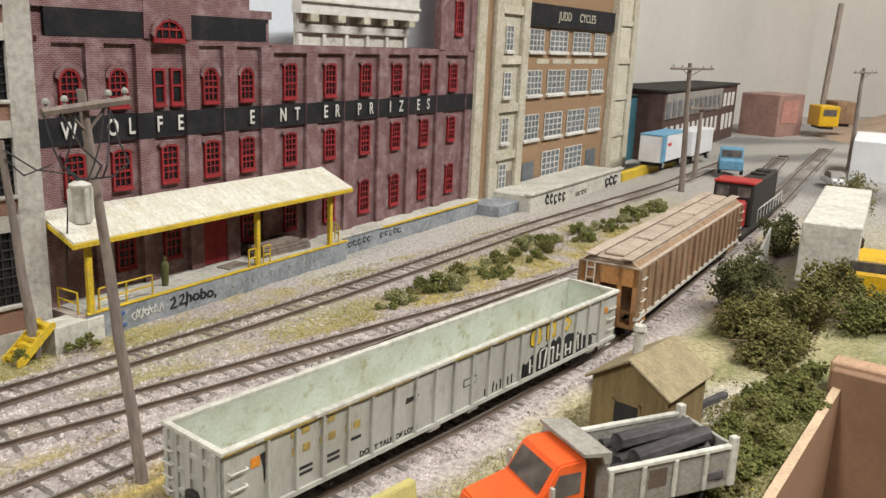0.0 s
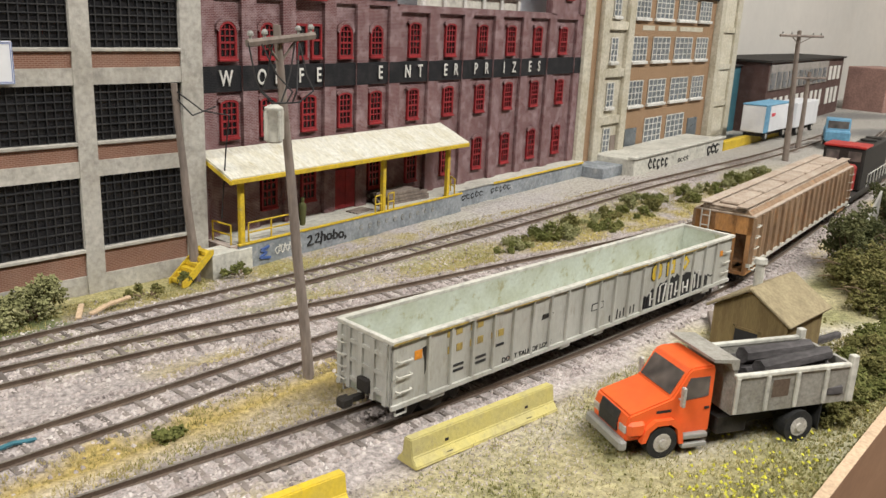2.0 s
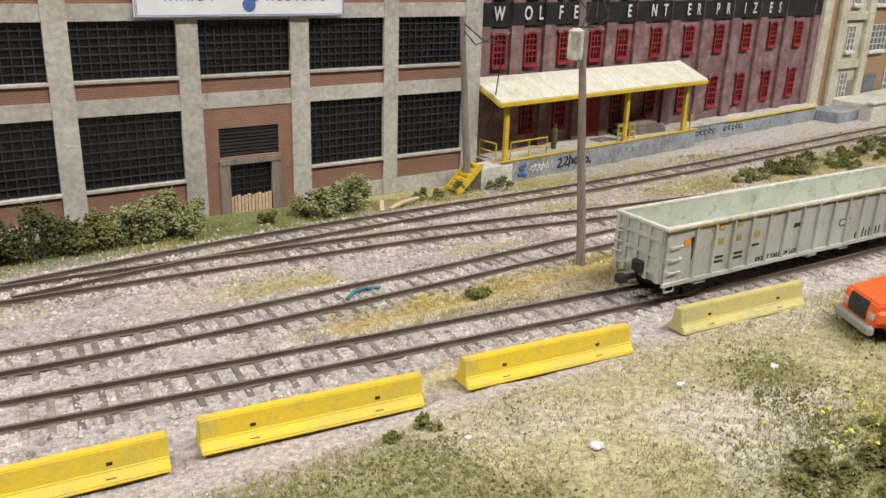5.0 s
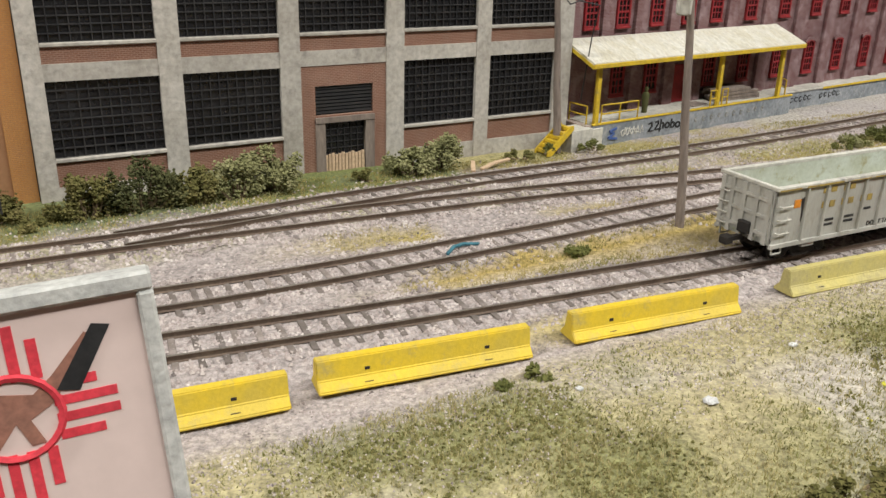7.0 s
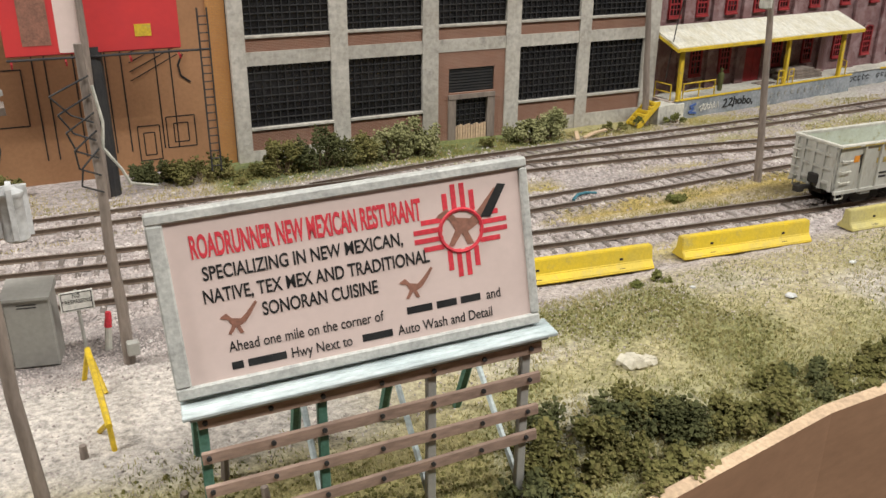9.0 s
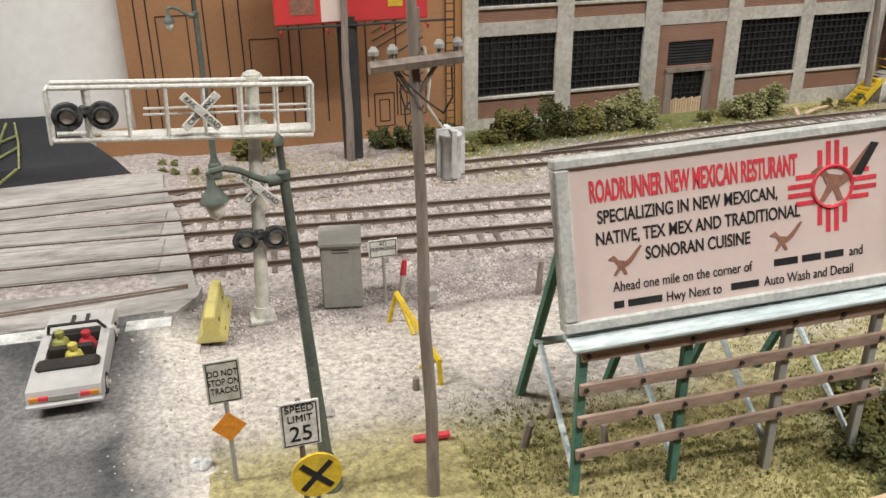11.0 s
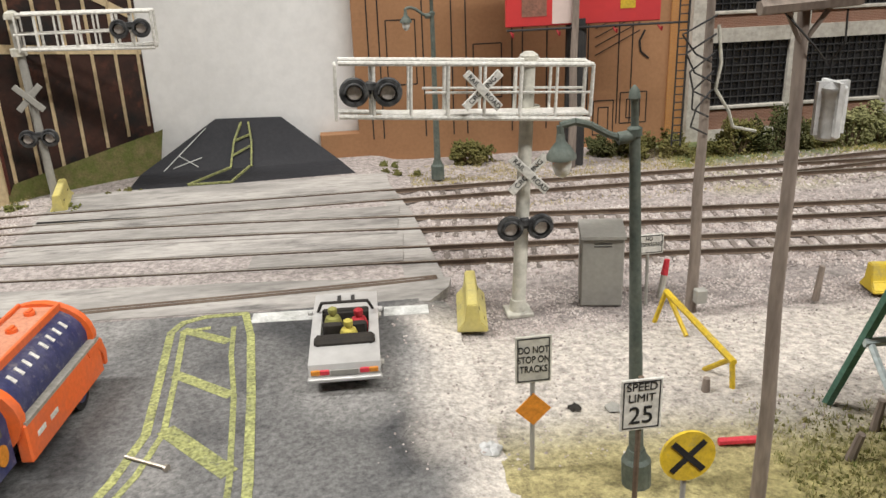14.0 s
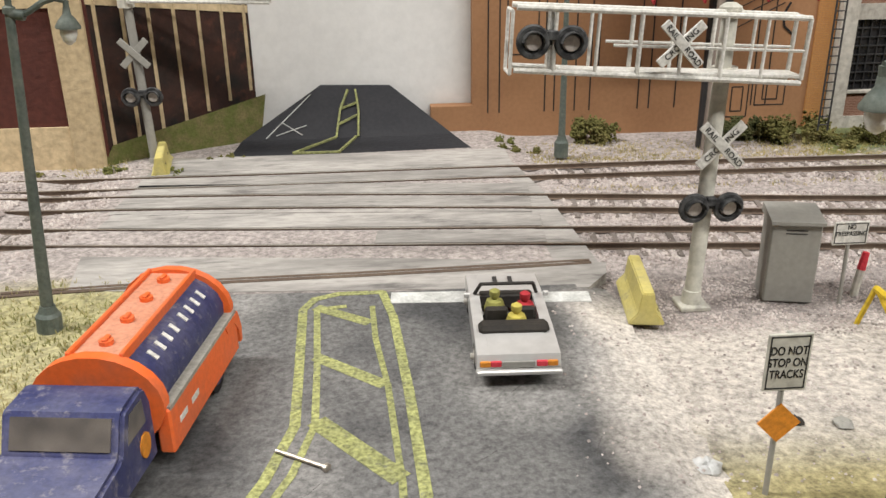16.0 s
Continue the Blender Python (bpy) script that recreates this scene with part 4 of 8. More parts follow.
SLOPE = math.degrees(math.atan(0.093))
mill = thing("mill_building", "long maroon brick mill with red arched windows", "building", 24.2, 35.77, 0, SLOPE)
UC = [2.0, 4.9, 8.2, 11.45, 14.45, 18.5, 22.7, 26.9, 31.0, 35.2, 39.6]
UP = [0.45, 3.45, 6.5, 9.95, 12.95, 16.2, 20.55, 24.75, 28.95, 33.1, 37.4, 42.3]
part("wall", MB().box(0, 0.22, -1, 16.6, 6, 16.5), MAROON, mill)
part("wall", MB().box(16.6, 0.22, -1, 42.75, 6, 14.45), MAROON, mill)
part("string_course", MB().box(0.3, 0.0, 14.3, 16.4, 0.22, 14.6), MAROON, mill)
part("cornice", MB().box(16.6, -0.05, 13.95, 42.75, 0.22, 14.45), MAROON, mill)
part("cornice", MB().box(0, -0.05, 16.0, 16.6, 0.22, 16.5), MAROON, mill)
part("gable_pier", MB().box(6.6, -0.1, 14.6, 9.9, 0.22, 19.5), MAROON, mill)
for s in range(3):
    part("stepped_gable", MB().box(5.0 - s * 1.6, 0.01 * s, 16.5, 11.5 + s * 1.6, 2 - 0.1 * s, 18.6 - s * 0.7), MAROON, mill)
part("tower", MB().box(37.2, 0.05, 14.45, 42.75, 0.7, 26).box(36.9, -0.15, 14.4, 37.9, 0.1, 26).box(42.0, -0.15, 14.4, 42.85, 0.1, 26), MAROON, mill)
for u in UP:
    top = 14.3 if u < 16.4 else 13.95
    w = 0.55 if u not in (6.5, 9.95) else 0.5
    part("pilaster", MB().box(u - w, -0.08, -1, u + w, 0.22, top), MAROON, mill)
part("painted_band", MB().box(0.25, 0.03, 9.15, 42.7, 0.215, 10.6), BLACKBRICK, mill, "black painted sign band")
for u in UP:
    part("painted_band", MB().box(u - 0.56, -0.1, 9.15, u + 0.56, -0.082, 10.6), BLACKBRICK, mill)
for a, b in ((0.75, 6.5), (9.95, 16.1)):
    part("painted_panel", MB().box(a, -0.04, 14.62, b, 0.215, 16.0), BLACKBRICK, mill, "black painted parapet panel")
for u in UC:
    left = u < 16
    if abs(u - 8.2) < 0.1:
        mill_window(mill, 7.6, 10.95, 13.0, 0.85, 0.0, 0.1, cols=0, rows=1)
        mill_window(mill, 8.85, 10.95, 13.0, 0.85, 0.0, 0.1, cols=0, rows=1)
    else:
        mill_window(mill, u, 10.95, 13.05 if left else 13.3, 1.25 if left else 1.3, 0.6 if left else 0.22, 0.12)
    mill_window(mill, u, 6.5, 8.7, 1.25, 0.2, 0.12)
    if u > 4 and abs(u - 11.45) > 0.5:
        mill_window(mill, u, 1.9, 4.5, 1.25, 0.25, 0.12)
mill_window(mill, 40.0, 15.7, 18.6, 1.25, 0.2, -0.05)
mill_window(mill, 8.2, 14.5, 15.7, 2.2, 1.0, -0.2, cols=3, rows=1)
part("red_door", MB().bev(10.4, -0.02, 0.9, 12.6, 0.2, 3.6, 0.05).box(11.47, -0.05, 0.9, 11.53, 0, 3.6), REDPAINT, mill, "red double loading door")
for ch, x in zip("WOLFEENTERPRIZES", (1.7, 4.3, 5.5, 7.4, 8.9, 14.7, 17.6, 19.0, 22.0, 23.3, 25.9, 27.4, 29.9, 31.4, 33.9, 35.4)):
    lettering("letter", ch, 0.85, WHITEPAINT, mill, P(x, -0.11, 9.88), squeeze=0.72, bold=0.02)
rf = part("roof", MB().box(16.8, 0.4, 14.3, 42.6, 5.8, 14.4), CONCRETE, mill, "flat grey roof")

# timber conveyor house on the roof
cv = thing("roof_shed", "white slatted timber loading house on the mill roof", "roof shed", 24.2, 35.77, 0, SLOPE)
cb = MB().box(20.7, 1.5, 14.45, 34.0, 1.8, 19)
part("body", cb, PALECONC, cv, "pale grey boarded body")
for x in np.linspace(20.9, 33.8, 6):
    part("post", MB().box(x - 0.18, 1.3, 14.45, x + 0.18, 1.5, 17), WHITEPAINT, cv)
part("beam", MB().box(20.6, 1.2, 15.35, 34.1, 1.5, 15.9), WHITEPAINT, cv)
part("gantry", MB().box(20.2, 0.6, 16.6, 34.6, 1.5, 17.4).box(20.2, 0.4, 17.4, 34.6, 1.6, 17.6).box(20.2, 0.6, 17.6, 34.6, 0.8, 19), WHITEPAINT, cv)
for x in np.linspace(21.5, 33.5, 5):
    part("bracket", MB().box(x - 0.4, 0.5, 16.1, x + 0.4, 1.4, 16.6), CREAM, cv)


# ---- warehouse: concrete frame, dark steel windows ----
ware = thing("warehouse", "grey concrete framed warehouse with dark gridded windows", "building", 0, 34.69, 0)
part("wall", MB().box(-7.3, 0.45, -1, 23.7, 8, 22), IRON, ware)
BAYS = [(-6.44, -1.3), (-0.2, 4.8), (5.9, 10.9), (12.0, 16.75), (17.7, 22.45)]
ROWS_Z = [(1.75, 5.4), (7.15, 9.9), (11.65, 14.35), (16.1, 18.8)]
edges = [-7.3] + [c for b in BAYS for c in b] + [23.7]
for a, b in zip(edges[::2], edges[1::2]):
    part("column", MB().box(a, -0.05, -1, b, 0.5, 22), CONCRETE, ware)
for i, (a, b) in enumerate(BAYS):
    zs = [-1.0] + [c for r in ROWS_Z for c in r] + [22.0]
    for k, (z0, z1) in enumerate(zip(zs[::2], zs[1::2])):
        if i == 2 and k == 0:
            continue
        if k == 0:
            part("plinth", MB().box(a, 0.02, z0, b, 0.5, 0.35), CONCRETE, ware)
            part("spandrel", MB().box(a, 0.08, 0.35, b, 0.5, z1 - 0.18), REDBRICK, ware)
        elif k < 4:
            part("lintel", MB().box(a, 0.0, z0, b, 0.5, z0 + 0.8), CONCRETE, ware)
            part("spandrel", MB().box(a, 0.08, z0 + 0.8, b, 0.5, z1 - 0.18), REDBRICK, ware)
        else:
            part("parapet", MB().box(a, 0.0, z0, b, 0.5, z1), CONCRETE, ware)
        if k < 4:
            part("sill", MB().bev(a, -0.08, z1 - 0.18, b, 0.5, z1, 0.03), CONCRETE, ware)
    for k, (z0, z1) in enumerate(ROWS_Z):
        if i == 2 and k == 0:
            continue
        wn = part("window", MB().box(a, 0.3, z0, b, 0.34, z1), DARKPANE, ware)
        bars = MB()
        nv = 11
        for j in range(nv + 1):
            x = a + (b - a) * j / nv
            bars.box(x - 0.025, 0.2, z0, x + 0.025, 0.3, z1)
        nh = 7 if k else 8
        for j in range(nh + 1):
            z = z0 + (z1 - z0) * j / nh
            bars.box(a, 0.18, z - 0.028, b, 0.3, z + 0.028)
        part("glazing_grid", bars, IRON, wn)
a, b = BAYS[2]
for q in ((a, 0.05, -1, a + 0.8, 0.5, 5.4), (b - 0.8, 0.05, -1, b, 0.5, 5.4), (a + 0.8, 0.05, 4.3, b - 0.8, 0.5, 5.4), (a + 0.8, 0.05, 2.3, b - 0.8, 0.5, 2.7)):
    part("door_surround", MB().box(*q), REDBRICK, ware)
lv = MB().box(a + 0.8, 0.3, 2.7, b - 0.8, 0.4, 4.3)
shut = part("roller_shutter", lv, IRON, ware)
for k in range(8):
    part("slat", MB().box(a + 0.8, 0.16, 2.78 + k * 0.19, b - 0.8, 0.34, 2.9 + k * 0.19), IRON, shut)
fr = MB().box(a + 0.75, -0.05, -0.6, a + 1.3, 0.2, 2.45).box(b - 1.3, -0.05, -0.6, b - 0.75, 0.2, 2.45).box(a + 0.75, -0.1, 2.3, b - 0.75, 0.2, 2.6)
gate = part("timber_gate", fr, WOODGREY, ware, "weathered timber door frame with low fence")
for k in range(12):
    x = a + 1.35 + k * 0.2
    part("fence_board", MB().box(x - 0.08, 0.0, -0.6, x + 0.08, 0.1, 0.45 + 0.05 * (k % 3)), FASCIATAN, gate)
gt = MB().box(a + 1.3, 0.28, -0.5, b - 1.3, 0.32, 2.3)
part("window", gt, DARKPANE, ware)
gb = MB()
for k in range(7):
    x = a + 1.3 + (b - a - 2.6) * k / 6
    gb.box(x - 0.02, 0.2, 0.3, x + 0.02, 0.28, 2.3)
for k in range(6):
    gb.box(a + 1.3, 0.2, 0.4 + 0.36 * k, b - 1.3, 0.28, 0.44 + 0.36 * k)
part("grille", gb, IRON, ware)
sg = thing("wall_sign", "white banner sign reading hardy medical on the warehouse", "sign", 8.4, 34.45, 11.0)
part("board", MB().bev(-5.6, -0.12, -0.95, 5.6, 0.12, 0.95, 0.04), SIGNWHITE, sg)
bd = MB()
for s in (0.0, 0.07):
    q = 0.11 - s
    for z in (-0.95 + q, 0.95 - q):
        bd.box(-5.6 + q, -0.135, z - 0.012, 5.6 - q, -0.1, z + 0.012)
    for x in (-5.6 + q, 5.6 - q):
        bd.box(x - 0.012, -0.135, -0.95 + q, x + 0.012, -0.1, 0.95 - q)
part("border", bd, INKBLUE, sg, "thin blue double border")
lettering("lettering", "HARDY", 0.36, INKBLACK, sg, P(-2.9, -0.13, 0), squeeze=1.0, spacing=1.75)
lettering("lettering", "MEDICAL", 0.36, INKBLACK, sg, P(2.75, -0.13, 0), squeeze=1.0, spacing=1.75)
em = MB()
em.prism([(-1.15, 0.15), (-0.3, 0.1), (0.1, -0.35), (0.7, -0.1), (0.55, 0.2), (0.15, 0.25), (0.1, 0.6), (-0.15, 0.62), (-0.15, 0.3), (-0.6, 0.3)], -0.14, -0.1, "y")
em.prism([(0.35 * math.cos(q) + 0.15, 0.35 * math.sin(q) - 0.35) for q in np.linspace(0, 2 * math.pi, 16, endpoint=False)], -0.145, -0.1, "y")
part("emblem", em, INKBLUE, sg, "plain blue winged emblem")

# ---- tan factory with cream frame ----
fac = thing("factory_building", "tan brick factory with cream concrete frame", "building", 24.2, 35.77, 0, SLOPE)
part("wall", MB().box(42.9, 0.5, -1, 85, 10, 26), TANBRICK, fac)
for u0, u1, y in ((42.9, 44.4, -0.4), (46.0, 47.3, -0.55), (51.6, 52.9, -0.55), (77.8, 79.2, -0.3), (83.6, 85.2, -0.3)):
    part("column", MB().box(u0, y, -1, u1, 0.6, 26), CREAM, fac)
part("corner_strip", MB().box(44.4, -0.1, -1, 46.0, 0.6, 26), TANBRICK, fac)
for z in (-0.6, 3.9, 8.6, 13.2, 17.9):
    part("cream_rail", MB().box(47.3, -0.45, z, 51.6, 0.6, z + 0.8), CREAM, fac)
    part("cream_rail", MB().box(79.2, -0.2, z, 83.6, 0.6, z + 0.7), CREAM, fac)
part("infill", MB().box(47.3, -0.15, -1, 51.6, 0.55, 26), CREAM, fac)
part("infill", MB().box(79.2, 0.0, -1, 83.6, 0.55, 26), CREAM, fac)


def steel_window(parent, u0, u1, z0, z1, y, cols, rows):
    w = part("window", MB().box(u0, y - 0.02, z0, u1, y + 0.05, z1), GREYPANE, parent)
    b = MB()
    for k in range(cols + 1):
        x = u0 + (u1 - u0) * k / cols
        b.box(x - 0.06, y - 0.08, z0, x + 0.06, y, z1)
    for k in range(rows + 1):
        z = z0 + (z1 - z0) * k / rows
        b.box(u0, y - 0.07, z - 0.05, u1, y, z + 0.05)
    part("glazing_grid", b, WHITEPAINT, w)
    part("sill", MB().bev(u0 - 0.2, y - 0.3, z0 - 0.35, u1 + 0.2, y + 0.1, z0 - 0.02, 0.05), WHITEPAINT, w)


for z0, z1 in ((10.1, 12.4), (5.6, 8.0), (1.0, 3.4), (14.5, 16.8)):
    steel_window(fac, 48.6, 50.0, z0, z1, -0.2, 2, 4)
for z0, z1 in ((14.5, 16.7), (10.0, 12.5), (5.3, 7.9), (0.9, 3.6)):
    for k, (a, b) in enumerate(((54.9, 58.3), (59.9, 64.4), (66.0, 71.0), (72.4, 76.0))):
        if z0 < 1 and k in (0, 3):
            part("door", MB().bev(a + 0.2, 0.38, -0.9, b - 0.4, 0.52, 2.8, 0.04), GREYPANE, fac, "pale grey green metal door")
        else:
            steel_window(fac, a, b, z0, z1, 0.45, 4, 4)
part("side_door", MB().box(50.4, -0.22, -0.8, 51.5, -0.1, 2.6), WOODGREY, fac)
part("sign_band", MB().box(53, 0.1, 17.0, 77.7, 0.52, 19.3), BLACKBRICK, fac, "black painted roof sign band")
lettering("lettering", "JUDD      CYCLES", 0.9, CREAM, fac, P(66.2, 0.08, 18.2), squeeze=1.05)
part("faded_lettering", MB().box(57, 0.46, 13.2, 60, 0.498, 13.7).box(61, 0.46, 13.2, 66, 0.498, 13.7).box(67, 0.46, 13.2, 74, 0.498, 13.7), CREAM, fac, "faded wall lettering")

# ---- brown card building with drawn windows ----
brn = thing("card_building", "brown card building flat with pencilled windows", "building", 0, 35.2, 0)
part("wall", MB().box(-26.4, 0, 1.4, -7.4, 0.9, 24).box(-28.6, 0.0, -0.5, -7.4, 0.9, 1.4), BROWNCARD, brn)
part("quoin", MB().box(-8.4, -0.12, -0.5, -7.35, 0.5, 24), QUOIN, brn, "orange brick corner strip")
ln = MB()
for x in (-25.6, -25.0, -22.6, -22.1, -21.0, -20.2, -17.6, -17.0, -15.6, -14.0, -13.2, -11.4, -10.6):
    ln.box(x - 0.035, -0.012, 1.0, x + 0.035, 0.01, 14 + 3 * math.sin(x))
for x0, x1, z0, z1 in ((-24.6, -23.0, 4, 7.5), (-12.8, -11.6, 0.4, 2.4), (-12.5, -11.9, 0.7, 2.0), (-11.2, -9.6, 1.0, 2.8), (-10.8, -10.0, 1.3, 2.4), (-19.8, -18.2, 3, 6)):
    for z in (z0, z1):
        ln.box(x0, -0.014, z - 0.03, x1, 0.01, z + 0.03)
    for x in (x0, x1):
        ln.box(x - 0.03, -0.016, z0, x + 0.03, 0.01, z1)
for k in range(7):
    ln.line([(-12.8, -0.01, 8 - k * 0.5), (-10.2, -0.01, 9.0 - k * 0.45)], 0.03, 4)
ln.line([(-9.9, -0.01, 6.3), (-10.2, -0.01, 5.7), (-10.1, -0.01, 5.1), (-9.6, -0.01, 4.7)], 0.07, 4)
part("pencil_drawing", ln, INKBLACK, brn)

# ---- corner building with beige frame on dark red ----
cor = thing("corner_building", "dark red building flat with beige painted frame", "building", -44.0, 31.0, 0)
front = MB().box(-32, 0, -0.5, 0, 1.0, 24)
part("front_wall", front, DULLRED, cor)
part("base_course", MB().box(-32, -0.12, -0.5, -0.6, 0.2, 1.9), BEIGE, cor)
part("corner_column", MB().bev(-1.5, -0.3, -0.5, -0.1, 0.9, 24, 0.08), BEIGE, cor)
part("string_course", MB().box(-32, -0.15, 7.2, -1.5, 0.2, 8.1), BEIGE, cor)
part("upper_wall", MB().box(-32, -0.05, 9.3, -1.5, 0.1, 24), DARKSIDE, cor, "dark mottled upper storey")
part("plaque", MB().bev(-6.8, -0.2, 5.5, -4.3, 0.1, 6.7, 0.04), SIGNWHITE, cor, "small white wall plaque")
side = MB()
side.add([(0, 0.2, -0.5), (6.3, 5.1, -0.5), (6.3, 5.1, 24), (0, 0.2, 24), (-0.5, 0.9, -0.5), (5.8, 5.6, -0.5), (5.8, 5.6, 24), (-0.5, 0.9, 24)], [(0, 1, 2, 3), (4, 7, 6, 5), (1, 5, 6, 2)])
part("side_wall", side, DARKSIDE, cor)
for k in range(7):
    f = 0.04 + 0.93 * k / 6
    x, y = 6.3 * f, 0.2 + 4.9 * f
    z0 = 0.2 + 2.3 * f
    part("painted_mullion", MB().box(x - 0.07, y - 0.1, z0, x + 0.08, y, 24), BEIGE, cor)
for z, z1 in ((7.3, 6.3), (12.6, 8.0)):
    s = MB()
    s.add([(0, 0.1, z), (6.3, 5.0, z1), (6.3, 5.0, z1 + 0.35), (0, 0.1, z + 0.45), (0, 0.2, z), (6.3, 5.1, z1), (6.3, 5.1, z1 + 0.35), (0, 0.2, z + 0.45)],
          [(0, 1, 2, 3), (0, 4, 5, 1), (3, 2, 6, 7)])
    part("painted_beam", s, BEIGE, cor)
bank = MB()
bank.add([(-0.5, -0.4, -0.4), (6.5, 3.6, -0.4), (6.9, 4.4, 2.3), (0.2, 0.2, 0.9), (0, 0.3, -0.4), (6.3, 5.05, -0.4)], [(0, 1, 2, 3), (3, 2, 5, 4), (0, 3, 4), (1, 5, 2)])
part("mossy_bank", bank, MOSS, cor, "green mossy kerb bank")

# ---- loading dock ----
dock = thing("loading_dock", "grey concrete loading dock with yellow edges and graffiti", "dock", 24.9, 33.45, 0, 5.7)
part("wall", MB().box(0, 0, -1, 21.4, 2.6, 0.75), DOCKGREY, dock)
part("deck", MB().box(0, 0.15, 0.75, 21.4, 2.9, 0.85), PALECONC, dock)
part("yellow_edge", MB().bev(0, -0.06, 0.76, 21.5, 0.15, 0.88, 0.02), YELLOW, dock, "chipped yellow painted edge")
part("end_wall", MB().box(-0.5, 0.1, -1, -0.02, 2.6, 0.8), WHITEBRICK, dock, "whitewashed brick end")
part("corner_post", MB().bev(-0.15, -0.12, -1, 0.9, 0.2, 0.6, 0.04), PALECONC, dock, "pale concrete corner")
part("long_wall", MB().box(21.4, 0.9, -1, 42.5, 2.6, 0.7), DOCKGREY, dock)
part("long_cap", MB().bev(21.4, 0.8, 0.7, 42.6, 2.7, 0.85, 0.03), PALECONC, dock)
part("yellow_stripe", MB().box(27, 0.76, 0.68, 42.4, 0.82, 0.84), YELLOW, dock)
# canopy
part("roof", MB().prism([(-0.6, 4.7), (-0.6, 4.86), (2.2, 6.0), (2.2, 5.84)], -0.9, 21.2, "x"), TINROOF, dock, "chalky cream tin canopy roof")
rib = MB()
for k in range(45):
    x = -0.85 + k * 0.5
    rib.add([(x - 0.03, -0.58, 4.868), (x + 0.03, -0.58, 4.868), (x + 0.03, 2.18, 5.99), (x - 0.03, 2.18, 5.99), (x, -0.58, 4.884), (x, 2.18, 6.007)], [(0, 4, 5, 3), (1, 2, 5, 4), (0, 1, 4)])
part("roof_seam", rib, TINROOF, dock)
part("fascia", MB().bev(-0.9, -0.68, 4.52, 21.2, -0.55, 4.8, 0.03), YELLOW, dock)
part("gable_trim", MB().prism([(-0.6, 4.5), (-0.6, 4.72), (2.2, 5.86), (2.2, 5.64)], -0.95, -0.8, "x"), YELLOW, dock)
part("gable_trim", MB().prism([(-0.6, 4.5), (-0.6, 4.72), (2.2, 5.86), (2.2, 5.64)], 21.1, 21.25, "x"), YELLOW, dock)
for x in (0.3, 12.4, 19.6):
    part("post", MB().bev(x - 0.16, -0.05, 0.8, x + 0.16, 0.24, 4.75, 0.03), YELLOW, dock)


def railing(x0, x1, y0, y1, h=1.15):
    r = MB()
    a, b = Vector((x0, y0, 0.85)), Vector((x1, y1, 0.85))
    n = max(1, round((b - a).length / 1.6))
    for k in range(n + 1):
        p = a.lerp(b, k / n)
        r.rod(p, p + Vector((0, 0, h)), 0.055, n=6)
    for z in (h, h * 0.5):
        r.rod(a + Vector((0, 0, z)), b + Vector((0, 0, z)), 0.055, n=6)
    part("railing", r, YELLOW, dock, "thin yellow tube railing")


railing(-0.3, -0.3, 0.3, 1.9)
railing(0.8, 4.2, 0.1, 0.1)
railing(11.6, 12.2, 0.05, 0.05)
railing(12.9, 13.5, 0.05, 0.05)
railing(20.6, 21.3, 0.1, 1.0)
lettering("graffiti", "hobo,", 0.62, INKBLACK, dock, P(7.6, -0.012, 0.08, 0, 4, 0), squeeze=1.15, bold=0.03, label="black sprayed word")
for pts in ([(5.3, 0.3), (5.6, 0.42), (5.65, 0.15), (5.3, -0.2), (5.8, -0.18)], [(5.95, 0.35), (6.25, 0.45), (6.25, 0.2), (5.95, -0.12), (6.4, -0.12)], [(6.5, -0.1), (6.42, -0.32)]):
    part("graffiti", MB().line([(x, -0.02, z) for x, z in pts], 0.06, 5), INKBLACK, dock, "black sprayed stroke")
rnd = random.Random(3)
for x0, n, y, z0, k_, m_ in ((10.2, 10, -0.015, -0.05, 0.36, GREYBOX), (22.3, 6, 0.885, -0.15, 0.55, INKBLACK), (27.0, 5, 0.885, -0.1, 0.5, INKBLACK), (2.9, 4, -0.015, -0.2, 0.5, WHITEPAINT)):
    for k in range(n):
        x = x0 + k * (0.85 if m_ == GREYBOX else 0.62 if m_ == INKBLACK else 0.4)
        part("graffiti", MB().line([(x + 0.5 * k_ * math.cos(q) * rnd.uniform(0.5, 1.2), y, z0 + k_ * (0.5 + 0.5 * math.sin(q) * rnd.uniform(0.5, 1.2))) for q in (0.5, 1.9, 3.1, 4.4, 5.8)], 0.035, 4), m_, dock, "scribbled spray mark")
part("blue_mark", MB().line([(2.2, -0.02, 0.4), (1.6, -0.02, 0.25), (2.0, -0.02, 0.05), (1.5, -0.02, -0.2), (2.3, -0.02, -0.3)], 0.1, 4), INKBLUE, dock, "blue sprayed mark")
g3 = MB()
for k in range(5):
    x = 2.9 + k * 0.4
    g3.line([(x, -0.02, -0.2), (x + 0.15, -0.02, 0.35), (x + 0.3, -0.02, -0.15)], 0.035, 4)
part("pale_mark", g3, WHITEPAINT, dock)

